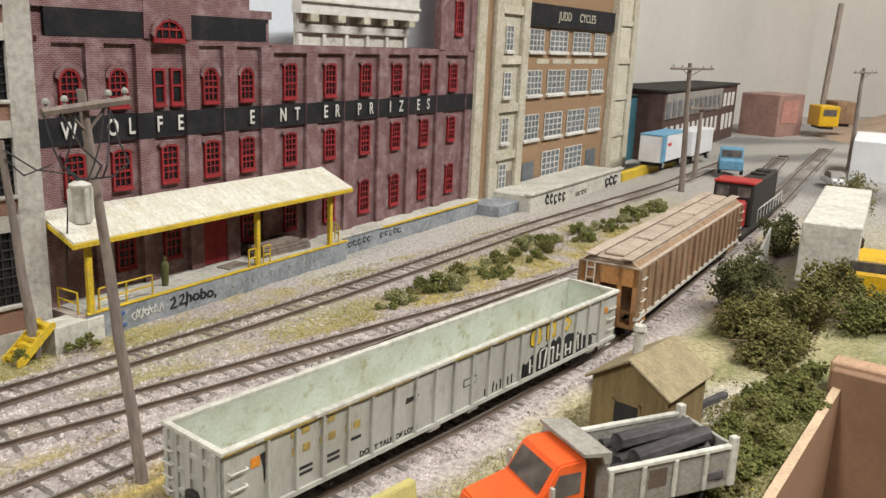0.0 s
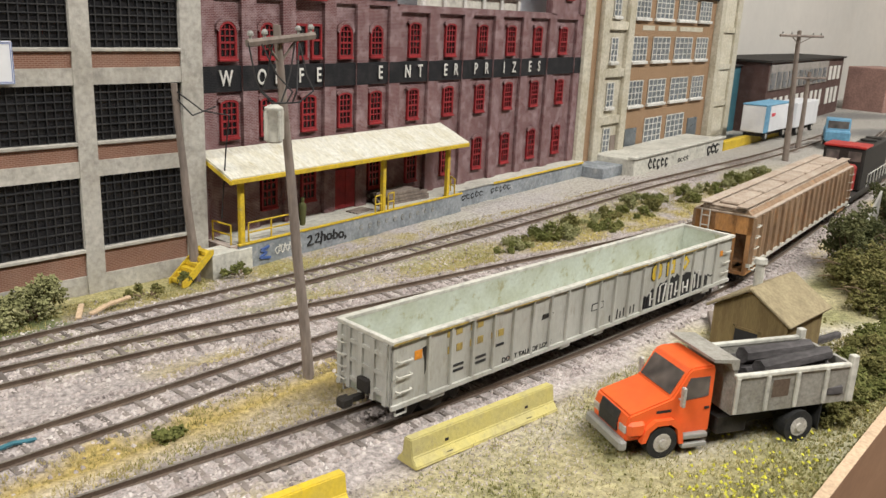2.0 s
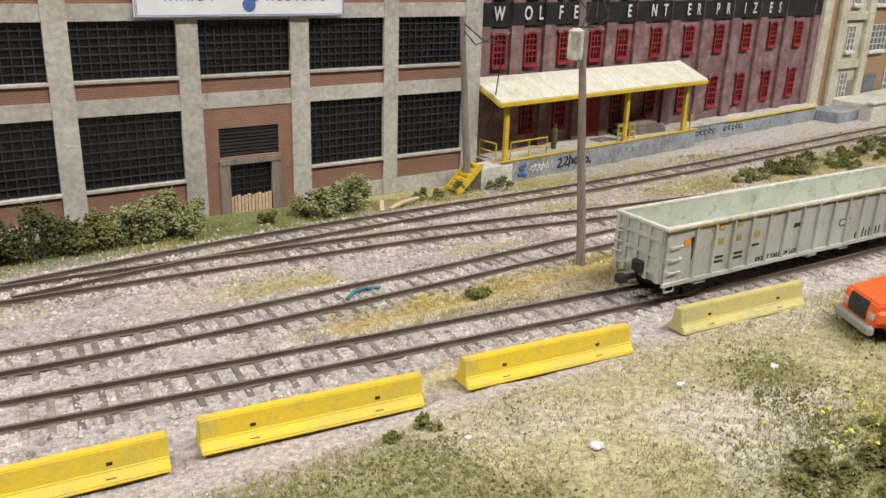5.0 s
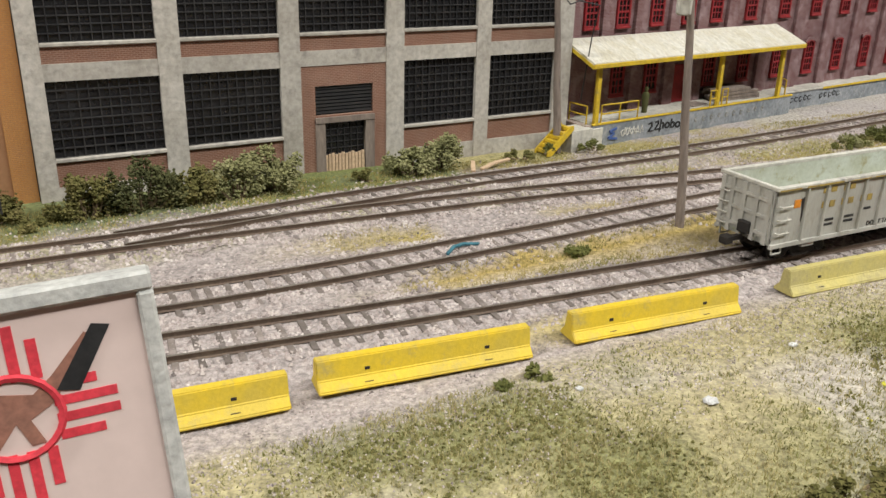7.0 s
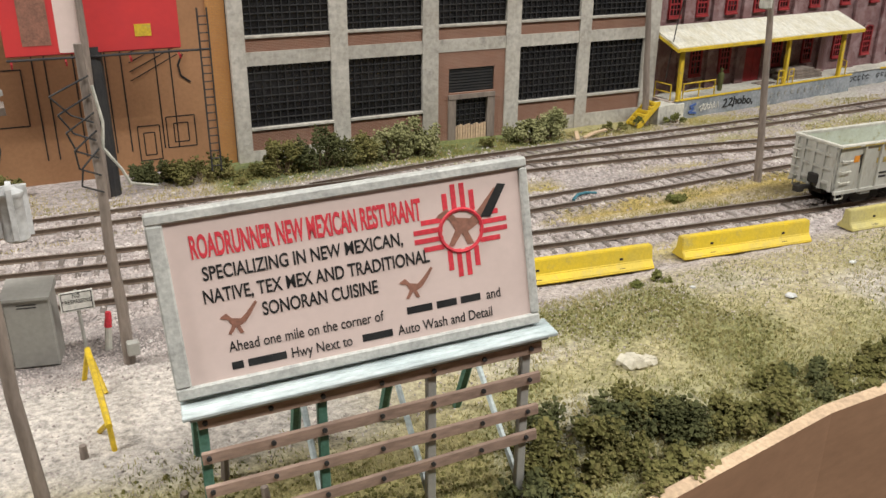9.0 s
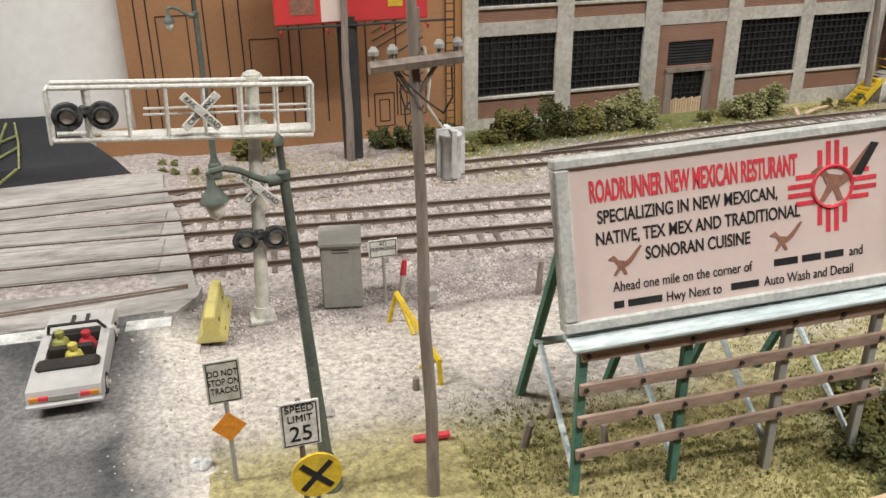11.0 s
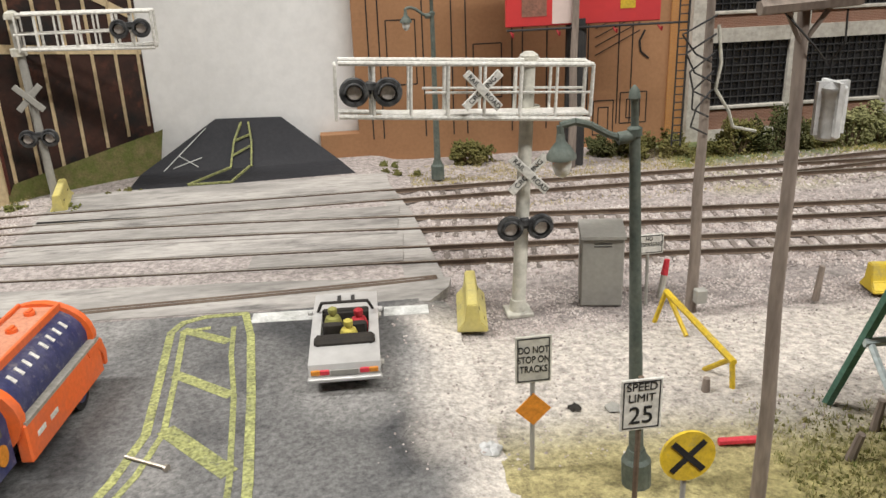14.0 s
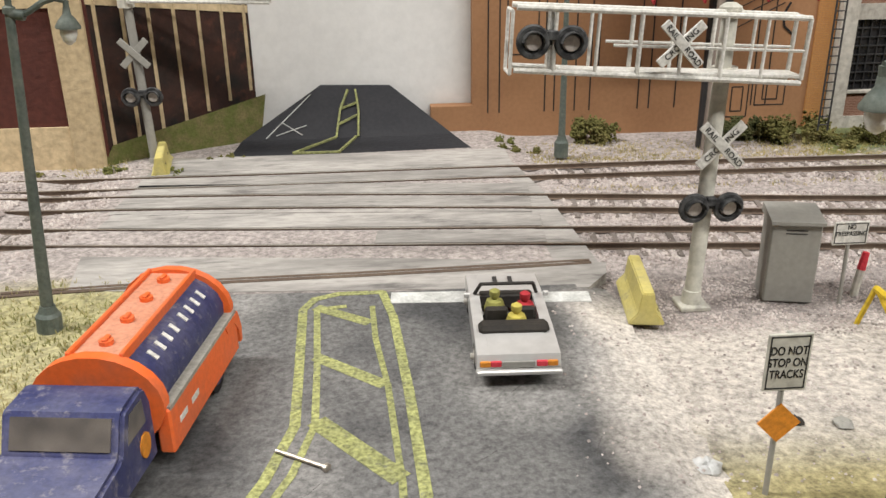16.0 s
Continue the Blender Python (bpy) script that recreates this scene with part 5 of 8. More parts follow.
stp = thing("dock_steps", "yellow painted wooden steps beside the dock", "steps", 22.5, 33.2, -0.45, 5.7)
for k in range(6):
    part("tread", MB().bev(-1.75 + k * 0.3, -0.5, k * 0.26, -1.35 + k * 0.3, 0.5, k * 0.26 + 0.22, 0.02), YELLOW, stp)
for y in (-0.62, 0.5):
    part("stringer", MB().prism([(-1.85, -0.1), (-1.5, -0.1), (0.2, 1.35), (0.2, 1.6), (-0.05, 1.6), (-1.85, 0.15)], y, y + 0.1, "y"), YELLOW, stp)
part("landing", MB().box(0.2, -0.5, -0.6, 2.0, 1.0, 1.2), PALECONC, stp)

lum = thing("lumber_pile", "untidy pile of weathered boards on the dock", "lumber", 40.5, 36.4, 0.72, 5.7)
rnd = random.Random(8)
for k in range(16):
    y = -0.5 + 0.4 * (k % 4)
    z = 0.08 + 0.24 * (k // 4)
    b = part("board", MB().bev(-2.2, -0.17, 0, 2.2 - rnd.random(), 0.17, 0.2, 0.02), WOODGREY, lum)
    b.matrix_basis = P(rnd.uniform(-0.4, 0.4), y, z, 0, 0, rnd.uniform(-6, 6))
pal = thing("pallet", "small grey pallet lying on the dock", "pallet", 36.0, 35.7, 0.72, 12)
for k in range(4):
    part("slat", MB().bev(-0.9, -0.5 + k * 0.28, 0.12, 0.9, -0.3 + k * 0.28, 0.22, 0.02), WOODGREY, pal)
part("runner", MB().box(-0.9, -0.45, 0, -0.75, 0.5, 0.12), WOODGREY, pal)
part("runner", MB().box(0.75, -0.45, 0, 0.9, 0.5, 0.12), WOODGREY, pal)
fig = MB()
fig.lathe((0, 0, 0), [(0.16, 0), (0.2, 0.5), (0.22, 0.95), (0.26, 1.35), (0.18, 1.55), (0.08, 1.6), (0.13, 1.72), (0.12, 1.88), (0.02, 1.95)], 10)
ob = part("figurine", fig, FOAMDARK, smooth=True)
ob.matrix_basis = P(30.6, 35.0, 0.7)
tagged(ob, "small dark toy figurine standing on the dock", "figurine")

# concrete wall before the factory
rw = thing("retaining_wall", "pale concrete wall with sprayed graffiti", "wall", 24.2, 35.77, 0, SLOPE, kind="structure")
part("block", MB().bev(43.0, -3.4, -1.4, 47.2, 0.2, 0.4, 0.06), DOCKGREY, rw)
part("block", MB().bev(47.2, -4.6, -1.4, 72, 0.2, 1.0, 0.08), PALECONC, rw)
part("cap", MB().bev(46.9, -4.8, 1.0, 72.2, -4.0, 1.25, 0.05), PALECONC, rw)
part("yellow_block", MB().bev(72.4, -4.6, -1.2, 95, -3.8, 0.5, 0.1), YELLOW, rw, "yellow painted wall")
for x0, n, d, k_, r in ((51.0, 5, 1.0, 1.15, 0.09), (58.5, 4, 0.8, 0.6, 0.05), (67.2, 3, 1.3, 1.2, 0.12)):
    for k in range(n):
        part("graffiti", MB().line([(x0 + k * d + 0.45 * d * math.cos(q) * rnd.uniform(0.5, 1.2), -4.62, -0.5 + k_ * (0.5 + 0.5 * math.sin(q) * rnd.uniform(0.5, 1.2))) for q in (0.4, 1.8, 3.0, 4.5, 5.7)], r, 4), INKBLACK, rw, "scribbled spray mark")


# ---- train ----
OLDYELLOW = mat("dirty_old_yellow", (0.42, 0.31, 0.08), (0.3, 0.22, 0.08), scale=0.8, grain=0.1, rough=0.8, col3=(0.2, 0.15, 0.07))

def bogie(parent, x, z=0.14):
    """A freight truck: two side frames, bolster and two wheel sets."""
    t = part("truck_frame", MB().bev(x - 0.35, -0.9, z + 0.45, x + 0.35, 0.9, z + 0.8, 0.04), RUNGEAR, parent)
    for s in (-1, 1):
        sf = MB().prism([(x - 1.3, z + 0.3), (x - 1.05, z + 0.2), (x - 0.7, z + 0.5), (x - 0.4, z + 0.15), (x + 0.4, z + 0.15), (x + 0.7, z + 0.5), (x + 1.05, z + 0.2), (x + 1.3, z + 0.3), (x + 1.3, z + 0.6), (x + 0.5, z + 0.8), (x - 0.5, z + 0.8), (x - 1.3, z + 0.6)], s * 1.0, s * 1.15, "y")
        part("side_frame", sf, RUNGEAR, t)
        for d in (-0.95, 0.95):
            w = MB().rod((x + d, s * 0.72, z + 0.48), (x + d, s * 0.86, z + 0.48), 0.48, n=20).rod((x + d, s * 0.66, z + 0.48), (x + d, s * 0.72, z + 0.48), 0.53, n=20)
            part("wheel", w, RUNGEAR, t)
    for d in (-0.95, 0.95):
        part("axle", MB().rod((x + d, -0.8, z + 0.48), (x + d, 0.8, z + 0.48), 0.1), RUNGEAR, t)
    return t


def coupler(parent, x, s, z=1.05):
    part("coupler", MB().box(min(x, x + s * 0.7), -0.1, z - 0.1, max(x, x + s * 0.7), 0.1, z + 0.1).bev(min(x + s * 0.6, x + s * 1.05), -0.22, z - 0.18, max(x + s * 0.6, x + s * 1.05), 0.2, z + 0.18, 0.05), RUNGEAR, parent)


def on_rails(x, half):
    """Centre and heading of a car whose trucks stand at x - half and x + half on the front track."""
    ya, yb = (float(np.interp(u, NEAR["a"][:, 0], NEAR["a"][:, 1])) for u in (x - half, x + half))
    return x, (ya + yb) / 2, 0, math.degrees(math.atan2(yb - ya, 2 * half))


TRAIN = 17.0  # left end of the gondola
gon = thing("gondola_car", "empty weathered grey gondola car with pale green inside", "rail car", *on_rails(TRAIN + 11.9, 9.5))
GL, GW, GB, GT = 11.85, 1.55, 1.1, 3.5
part("side", MB().box(-GL, -GW + 0.12, GB, GL, -GW + 0.2, GT - 0.15), GONGREY, gon)
part("side", MB().box(-GL, GW - 0.2, GB, GL, GW - 0.12, GT - 0.15), GONGREY, gon)
part("end", MB().box(-GL, -GW + 0.12, GB, -GL + 0.1, GW - 0.12, GT - 0.15), GONGREY, gon)
part("end", MB().box(GL - 0.1, -GW + 0.12, GB, GL, GW - 0.12, GT - 0.15), GONGREY, gon)
part("liner", MB().box(-GL + 0.1, -GW + 0.2, GB + 0.2, GL - 0.1, -GW + 0.24, GT - 0.12).box(-GL + 0.1, GW - 0.24, GB + 0.2, GL - 0.1, GW - 0.2, GT - 0.12).box(-GL + 0.1, -GW + 0.2, GB + 0.2, -GL + 0.14, GW - 0.2, GT - 0.12).box(GL - 0.14, -GW + 0.2, GB + 0.2, GL - 0.1, GW - 0.2, GT - 0.12), GONGREEN, gon, "pale green inner walls with rust stains")
part("deck", MB().box(-GL, -GW + 0.2, GB, GL, GW - 0.2, GB + 0.22), GONGREEN, gon)
cap = MB().bev(-GL - 0.05, -GW, GT - 0.14, GL + 0.05, -GW + 0.25, GT, 0.015).bev(-GL - 0.05, GW - 0.25, GT - 0.14, GL + 0.05, GW, GT, 0.015)
cap.bev(-GL - 0.05, -GW + 0.25, GT - 0.14, -GL + 0.16, GW - 0.25, GT - 0.002, 0.015).bev(GL - 0.16, -GW + 0.25, GT - 0.14, GL + 0.05, GW - 0.25, GT - 0.002, 0.015)
part("top_rail", cap, PALECONC, gon, "pale worn top rail")
for s in (-1, 1):
    rnd = random.Random(4 + s)
    x = -GL
    while x < GL:
        w = rnd.uniform(0.6, 3.0)
        if rnd.random() < 0.85:
            part("yellow_stripe", MB().box(x, min(s * (GW + 0.004), s * GW), GT - 0.15, min(GL, x + w), max(s * (GW + 0.004), s * GW), GT - rnd.uniform(0.07, 0.11)), OLDYELLOW, gon, "worn dash of yellow paint")
        x += w + rnd.uniform(0.02, 0.5)
    for k in range(1, 20):
        x = -GL + 0.55 + k * (2 * GL - 1.1) / 20
        y = s * (GW - 0.14)
        part("rib", MB().prism([(x - 0.1, y), (x - 0.05, y + s * 0.12), (x + 0.05, y + s * 0.12), (x + 0.1, y)], GB - 0.02, GT - 0.16, "z"), GONGREY, gon)
    part("sill", MB().box(-GL, min(s * (GW - 0.14), s * (GW - 0.02)), GB - 0.12, GL, max(s * (GW - 0.14), s * (GW - 0.02)), GB + 0.04), GONGREY, gon)
    for x in (-9.6, -2.2, 0.2, 9.6):
        part("jack_pad", MB().bev(x - 0.35, min(s * 1.2, s * 1.45), GB - 0.32, x + 0.35, max(s * 1.2, s * 1.45), GB - 0.1, 0.03), GONGREY, gon)
    for e in (-1, 1):
        for k in range(3):
            z = GB + 0.5 + k * 0.55
            x0, x1 = e * (GL - 0.25), e * (GL - 0.85)
            y = s * (GW + 0.02)
            part("grab_iron", MB().line([(x0, s * (GW - 0.14), z), (x0, y, z), (x1, y, z), (x1, s * (GW - 0.14), z)], 0.03, 5), PALECONC, gon)
        part("step", MB().line([(e * (GL - 0.25), s * 1.4, GB), (e * (GL - 0.25), s * 1.4, GB - 0.4), (e * (GL - 0.75), s * 1.4, GB - 0.4), (e * (GL - 0.75), s * 1.4, GB)], 0.04, 5), GONGREY, gon)
for e in (-1, 1):
    x = e * GL
    for y in (-1.2, -0.55, 0.1, 0.75, 1.25):
        part("end_rib", MB().box(min(x, x + e * 0.1), y - 0.1, GB, max(x, x + e * 0.1), y + 0.1, GT - 0.16), GONGREY, gon)
    for z in (1.5, 2.2, 2.9):
        part("end_rail", MB().box(min(x, x + e * 0.08), -1.3, z - 0.07, max(x, x + e * 0.08), 1.3, z + 0.07), GONGREY, gon)
    for k in range(4):
        z = GB + 0.3 + k * 0.45
        part("grab_iron", MB().line([(x, 0.85, z), (x + e * 0.18, 0.85, z), (x + e * 0.18, 1.35, z), (x, 1.35, z)], 0.03, 5), PALECONC, gon)
    part("brake_box", MB().bev(min(x, x + e * 0.25), -0.5, GB + 0.2, max(x, x + e * 0.25), 0.1, GB + 0.7, 0.04), RUNGEAR, gon)
    bogie(gon, e * (GL - 2.3))
    coupler(gon, x, e)
part("underframe", MB().box(-GL + 0.5, -0.3, GB - 0.45, GL - 0.5, 0.3, GB).box(-6, -0.9, GB - 0.3, 6, 0.9, GB), RUNGEAR, gon)
for s in (-1,):
    y = -GW + 0.115

    def flat(name, x0, z0, x1, z1, m, label="", lift=0.0):
        return part(name, MB().box(x0, y - 0.012 - lift, z0, x1, y + 0.03, z1), m, gon, label)

    flat("orange_patch", -GL + 1.05, 2.55, -GL + 1.4, 2.88, SIGNORANGE, "small orange reporting patch")
    flat("orange_patch", GL - 1.2, 2.5, GL - 0.9, 2.8, SIGNORANGE)
    for k, (x, w) in enumerate(((-9.25, 0.32), (-8.8, 0.32), (-8.05, 0.3), (-7.68, 0.3))):
        flat("stencil_bar", x, 2.98, x + w, 3.2, OLDYELLOW, "dull yellow stencilled bar")
    for x in (-9.2, -8.75, -8.05, -7.65, -6.9, -6.5):
        flat("stencil_bar", x, 2.35, x + 0.3, 2.62, OLDYELLOW)
    for x, z in ((-8.9, 1.75), (-8.9, 1.55), (-7.7, 1.75), (-7.7, 1.55), (-6.7, 1.95)):
        flat("stencil_bar", x, z, x + 0.55, z + 0.1, IRON, "small black stencil line")
    flat("data_panel", -0.5, 2.0, 0.35, 2.32, IRON, "small black edged data panel")
    flat("data_panel", -0.46, 2.04, 0.31, 2.28, GONGREY, lift=0.006)
    for x, poly in ((4.15, [(0.15, 0), (0.65, 0), (0.8, 0.15), (0.8, 0.65), (0.65, 0.8), (0.15, 0.8), (0, 0.65), (0, 0.15)]), (5.4, [(0.05, 0), (0.75, 0.05), (0.72, 0.8), (0.0, 0.74)]), (6.7, [(0, 0.4), (0.4, 0), (0.8, 0.4), (0.4, 0.8)])):
        for k_, m_, dy, nm in ((1.12, INKBLACK, 0.0, "dark edge of a yellow mark"), (1.0, YELLOW, 0.008, "bold yellow painted mark"), (0.42, GONGREY, 0.014, "bare grey middle of a yellow mark")):
            part("yellow_mark", MB().prism([(x + 0.4 + k_ * (u - 0.4), 2.46 + 0.36 + 0.9 * k_ * (v - 0.4)) for u, v in poly], y - 0.016 - dy, y + 0.02, "y"), m_, gon, nm)
    rnd = random.Random(12)
    low = [(3.3, 1.2), (4.5, 1.13), (6.0, 1.15), (8.0, 1.13), (9.6, 1.2)]
    top = [(9.6 - 0.21 * k, 1.35 + (0.95 * math.sin(math.pi * (k + 1) / 31)) ** 0.6 + rnd.uniform(-0.12, 0.1)) for k in range(30)]
    tag = MB().prism(low + top, y - 0.016, y + 0.02, "y")
    part("graffiti_ground", tag, INKBLACK, gon, "big black sprayed graffiti ground")
    for k in range(13):
        x0, h0, h1 = 4.25 + 0.37 * k + rnd.uniform(-0.05, 0.05), rnd.uniform(1.2, 1.32), rnd.uniform(1.85, 2.22)
        part("graffiti_stroke", MB().line([(x0, y + 0.035, h0), (x0 + rnd.uniform(-0.12, 0.14), y + 0.035, h1)], 0.085, 6), WHITEPAINT, gon, "thick white sprayed bar")
        if k % 2:
            z = rnd.uniform(1.4, 2.1)
            part("graffiti_stroke", MB().line([(x0 - 0.34, y + 0.035, z), (x0, y + 0.035, z + rnd.uniform(-0.08, 0.1))], 0.07, 6), WHITEPAINT, gon, "thick white sprayed bar")
    part("graffiti_tail", MB().line([(9.1, y + 0.01, 1.3), (9.6, y + 0.01, 1.75), (9.9, y + 0.01, 1.6), (10.4, y + 0.01, 1.7)], 0.035, 5), INKBLACK, gon, "thin black sprayed tail")
    for k in range(9):
        x0 = 0.95 + 0.27 * k + (0.3 if k > 7 else 0)
        part("scrawl", MB().line([(x0, y, 1.22), (x0 + rnd.uniform(-0.04, 0.05), y, rnd.uniform(1.5, 1.66))], 0.035, 4), INKBLACK, gon, "thin black marker bar")
    for k in range(3):
        part("scrawl", MB().line([(3.4 + 0.24 * k, y, 1.2), (3.5 + 0.22 * k, y, 1.9 - 0.1 * k)], 0.07, 5), INKBLACK, gon, "black sprayed bar")
    lettering("scrawl", "DONT TALK OF LOVE", 0.2, INKBLACK, gon, P(-4.7, y - 0.01, 1.28), squeeze=1.05)
    part("scorch", MB().prism([(-3.9, 2.4), (-3.3, 2.45), (-3.15, 2.58), (-3.5, 2.6), (-3.85, 2.62)], y - 0.014, y + 0.02, "y").prism([(-10.45, 2.9), (-10.2, 2.95), (-10.15, 2.4), (-10.3, 1.9), (-10.33, 2.4)], y - 0.014, y + 0.02, "y"), RUNGEAR, gon, "dark chipped paint spot")

hop = thing("hopper_car", "rusty tan covered hopper car with ribbed sides", "rail car", *on_rails(TRAIN + 37.6, 9.8))
HL = 12.0
prof = [(-0.9, 1.0), (-1.6, 1.5), (-1.6, 4.1), (-1.2, 4.45), (1.2, 4.45), (1.6, 4.1), (1.6, 1.5), (0.9, 1.0)]
body = MB()
vs = [(-HL + (0.0 if p[1] > 3 else 2.2), p[0], p[1]) for p in prof] + [(HL - (0.0 if p[1] > 3 else 2.2), p[0], p[1]) for p in prof]
n = len(prof)
body.add(vs, [tuple(range(n))[::-1], tuple(range(n, 2 * n))] + [(i, (i + 1) % n, n + (i + 1) % n, n + i) for i in range(n)])
part("body", body, HOPPER, hop)
for s in (-1, 1):
    part("side_panel", MB().box(-HL, min(s * 1.58, s * 1.64), 1.5, HL, max(s * 1.58, s * 1.64), 4.1), HOPPER, hop)
    part("side_sill", MB().box(-HL, min(s * 1.5, s * 1.72), 1.3, HL, max(s * 1.5, s * 1.72), 1.52), PALECONC, hop)
    for k in range(19):
        x = -HL + 0.12 + k * (2 * HL - 0.24) / 18
        part("rib", MB().prism([(x - 0.1, s * 1.64), (x - 0.05, s * 1.78), (x + 0.05, s * 1.78), (x + 0.1, s * 1.64)], 1.5, 4.08, "z"), HOPPER, hop)
    for e in (-1, 1):
        for k in range(5):
            z = 1.2 + k * 0.6
            part("ladder_rung", MB().line([(e * (HL - 0.1), s * 1.64, z), (e * (HL - 0.1), s * 1.86, z), (e * (HL - 0.75), s * 1.86, z), (e * (HL - 0.75), s * 1.64, z)], 0.035, 5), PALECONC, hop)
for e in (-1, 1):
    x = e * HL
    for y in (-1.45, -0.6, 0.6, 1.45):
        part("end_post", MB().box(min(x, x - e * 0.2), y - 0.12, 0.95, max(x, x - e * 0.2), y + 0.12, 4.1), RUSTORANGE, hop)
    part("end_sill", MB().box(min(x, x - e * 2.3), -1.5, 0.8, max(x, x - e * 2.3), 1.5, 1.0), RUSTORANGE, hop)
    part("end_sheet", MB().box(min(x, x - e * 0.06), -1.6, 3.1, max(x, x - e * 0.06), 1.6, 4.2), RUSTORANGE, hop)
    part("cage_ladder", MB().line([(x + e * 0.2, 1.2, 0.9), (x + e * 0.2, 1.2, 4.2)], 0.04).line([(x + e * 0.2, 0.75, 0.9), (x + e * 0.2, 0.75, 4.2)], 0.04), PALECONC, hop)
    for k in range(6):
        part("ladder_rung", MB().rod((x + e * 0.2, 0.75, 1.1 + k * 0.55), (x + e * 0.2, 1.2, 1.1 + k * 0.55), 0.035, n=5), PALECONC, hop)
    bogie(hop, e * (HL - 2.2))
    coupler(hop, x, e)
part("roof", MB().bev(-HL - 0.05, -1.68, 4.08, HL + 0.05, 1.68, 4.2, 0.03).bev(-HL, -1.25, 4.2, HL, 1.25, 4.5, 0.06), HOPROOF, hop, "chalky brown roof")
for k in range(5):
    x = -9.4 + k * 4.7
    part("hatch", MB().bev(x - 2.1, -0.55, 4.5, x + 2.1, 0.55, 4.68, 0.06), HOPROOF, hop)
for y in (-1.0, 1.0):
    part("walkway", MB().bev(-HL - 0.4, y - 0.3, 4.58, HL + 0.4, y + 0.3, 4.66, 0.02), HOPROOF, hop)
for x in (-5, 0, 5):
    part("chute", MB().prism([(-1.3, 1.0), (1.3, 1.0), (0.5, 0.55), (-0.5, 0.55)], x - 0.9, x + 0.9, "x"), RUNGEAR, hop)

loco = thing("locomotive", "black diesel locomotive with a red nose", "locomotive", *on_rails(TRAIN + 61.0, 6.0))
part("frame", MB().bev(-9.5, -1.6, 0.9, 9.5, 1.6, 1.35, 0.05), RUNGEAR, loco)
part("hood", MB().bev(-3.5, -0.95, 1.35, 9.0, 0.95, 4.4, 0.12), RUNGEAR, loco)
part("cab", MB().bev(-6.3, -1.6, 1.35, -3.5, 1.6, 4.9, 0.15), RUNGEAR, loco)
part("cab_roof", MB().bev(-6.4, -1.65, 4.85, -3.4, 1.65, 5.05, 0.06), REDLOCO, loco, "red cab roof")
part("nose", MB().bev(-8.6, -1.2, 1.35, -6.3, 1.2, 3.6, 0.2), REDLOCO, loco)
for y in (-0.85, 0.85):
    part("windscreen", MB().box(-6.34, y - 0.5, 3.8, -6.28, y + 0.5, 4.6), GLASS, loco)
part("headlight", MB().rod((-8.7, 0, 3.3), (-8.55, 0, 3.3), 0.22, n=12), BULB, loco)
part("roof_fan", MB().rod((4, 0, 4.4), (4, 0, 4.6), 0.7, n=16).rod((6.3, 0, 4.4), (6.3, 0, 4.6), 0.7, n=16), RUNGEAR, loco)
for s in (-1, 1):
    hr = MB()
    for k in range(9):
        x = -3 + k * 1.5
        hr.rod((x, s * 1.55, 1.35), (x, s * 1.55, 2.4), 0.04, n=5)
    hr.rod((-3, s * 1.55, 2.4), (9, s * 1.55, 2.4), 0.04, n=5)
    part("handrail", hr, WHITEPAINT, loco)
for x in (-6, 6):
    bogie(loco, x)
part("fuel_tank", MB().bev(-2.8, -1.2, 0.35, 2.8, 1.2, 0.95, 0.1), RUNGEAR, loco)

# ---- traffic barriers ----
JB = [(-0.5, 0), (-0.5, 0.1), (-0.26, 0.36), (-0.17, 0.98), (0.17, 0.98), (0.26, 0.36), (0.5, 0.1), (0.5, 0)]


def barrier(x, y, rz, length=6.95, z=-0.17, label="scuffed yellow jersey barrier on the gravel", group="barriers along the track", rx=0, lean=0):
    t = thing("traffic_barrier", label, "barrier", x, y, z, rz, group, rx=rx)
    part("block", MB().prism(JB, -length / 2, length / 2, "x"), BARRIERPALE if x > 15 or x < -20 else BARRIER, t, bevel=0.035)
    for u in (-length * 0.28, length * 0.28):
        part("lifting_slot", MB().bev(u - 0.08, -0.25, 0.5, u + 0.08, -0.2, 0.6, 0.01), RUNGEAR, t)
        part("lifting_slot", MB().bev(u - 0.14, -0.42, 0.16, u + 0.14, -0.36, 0.21, 0.01), RUNGEAR, t)
    return t


for x, y, rz in ((-6.4, 12.7, -5.5), (1.45, 12.2, -7.2), (10.1, 11.5, -6.5), (19.8, 10.9, -5.0)):
    barrier(x, y, rz)
barrier(-23.7, 13.9, 82, 2.9, -0.12, "yellow jersey barrier end on beside the signal", "barrier at the crossing")
barrier(-41.4, 30.2, 100, 3.2, -0.1, "yellow jersey barrier beside the far signal", "barrier at the crossing")


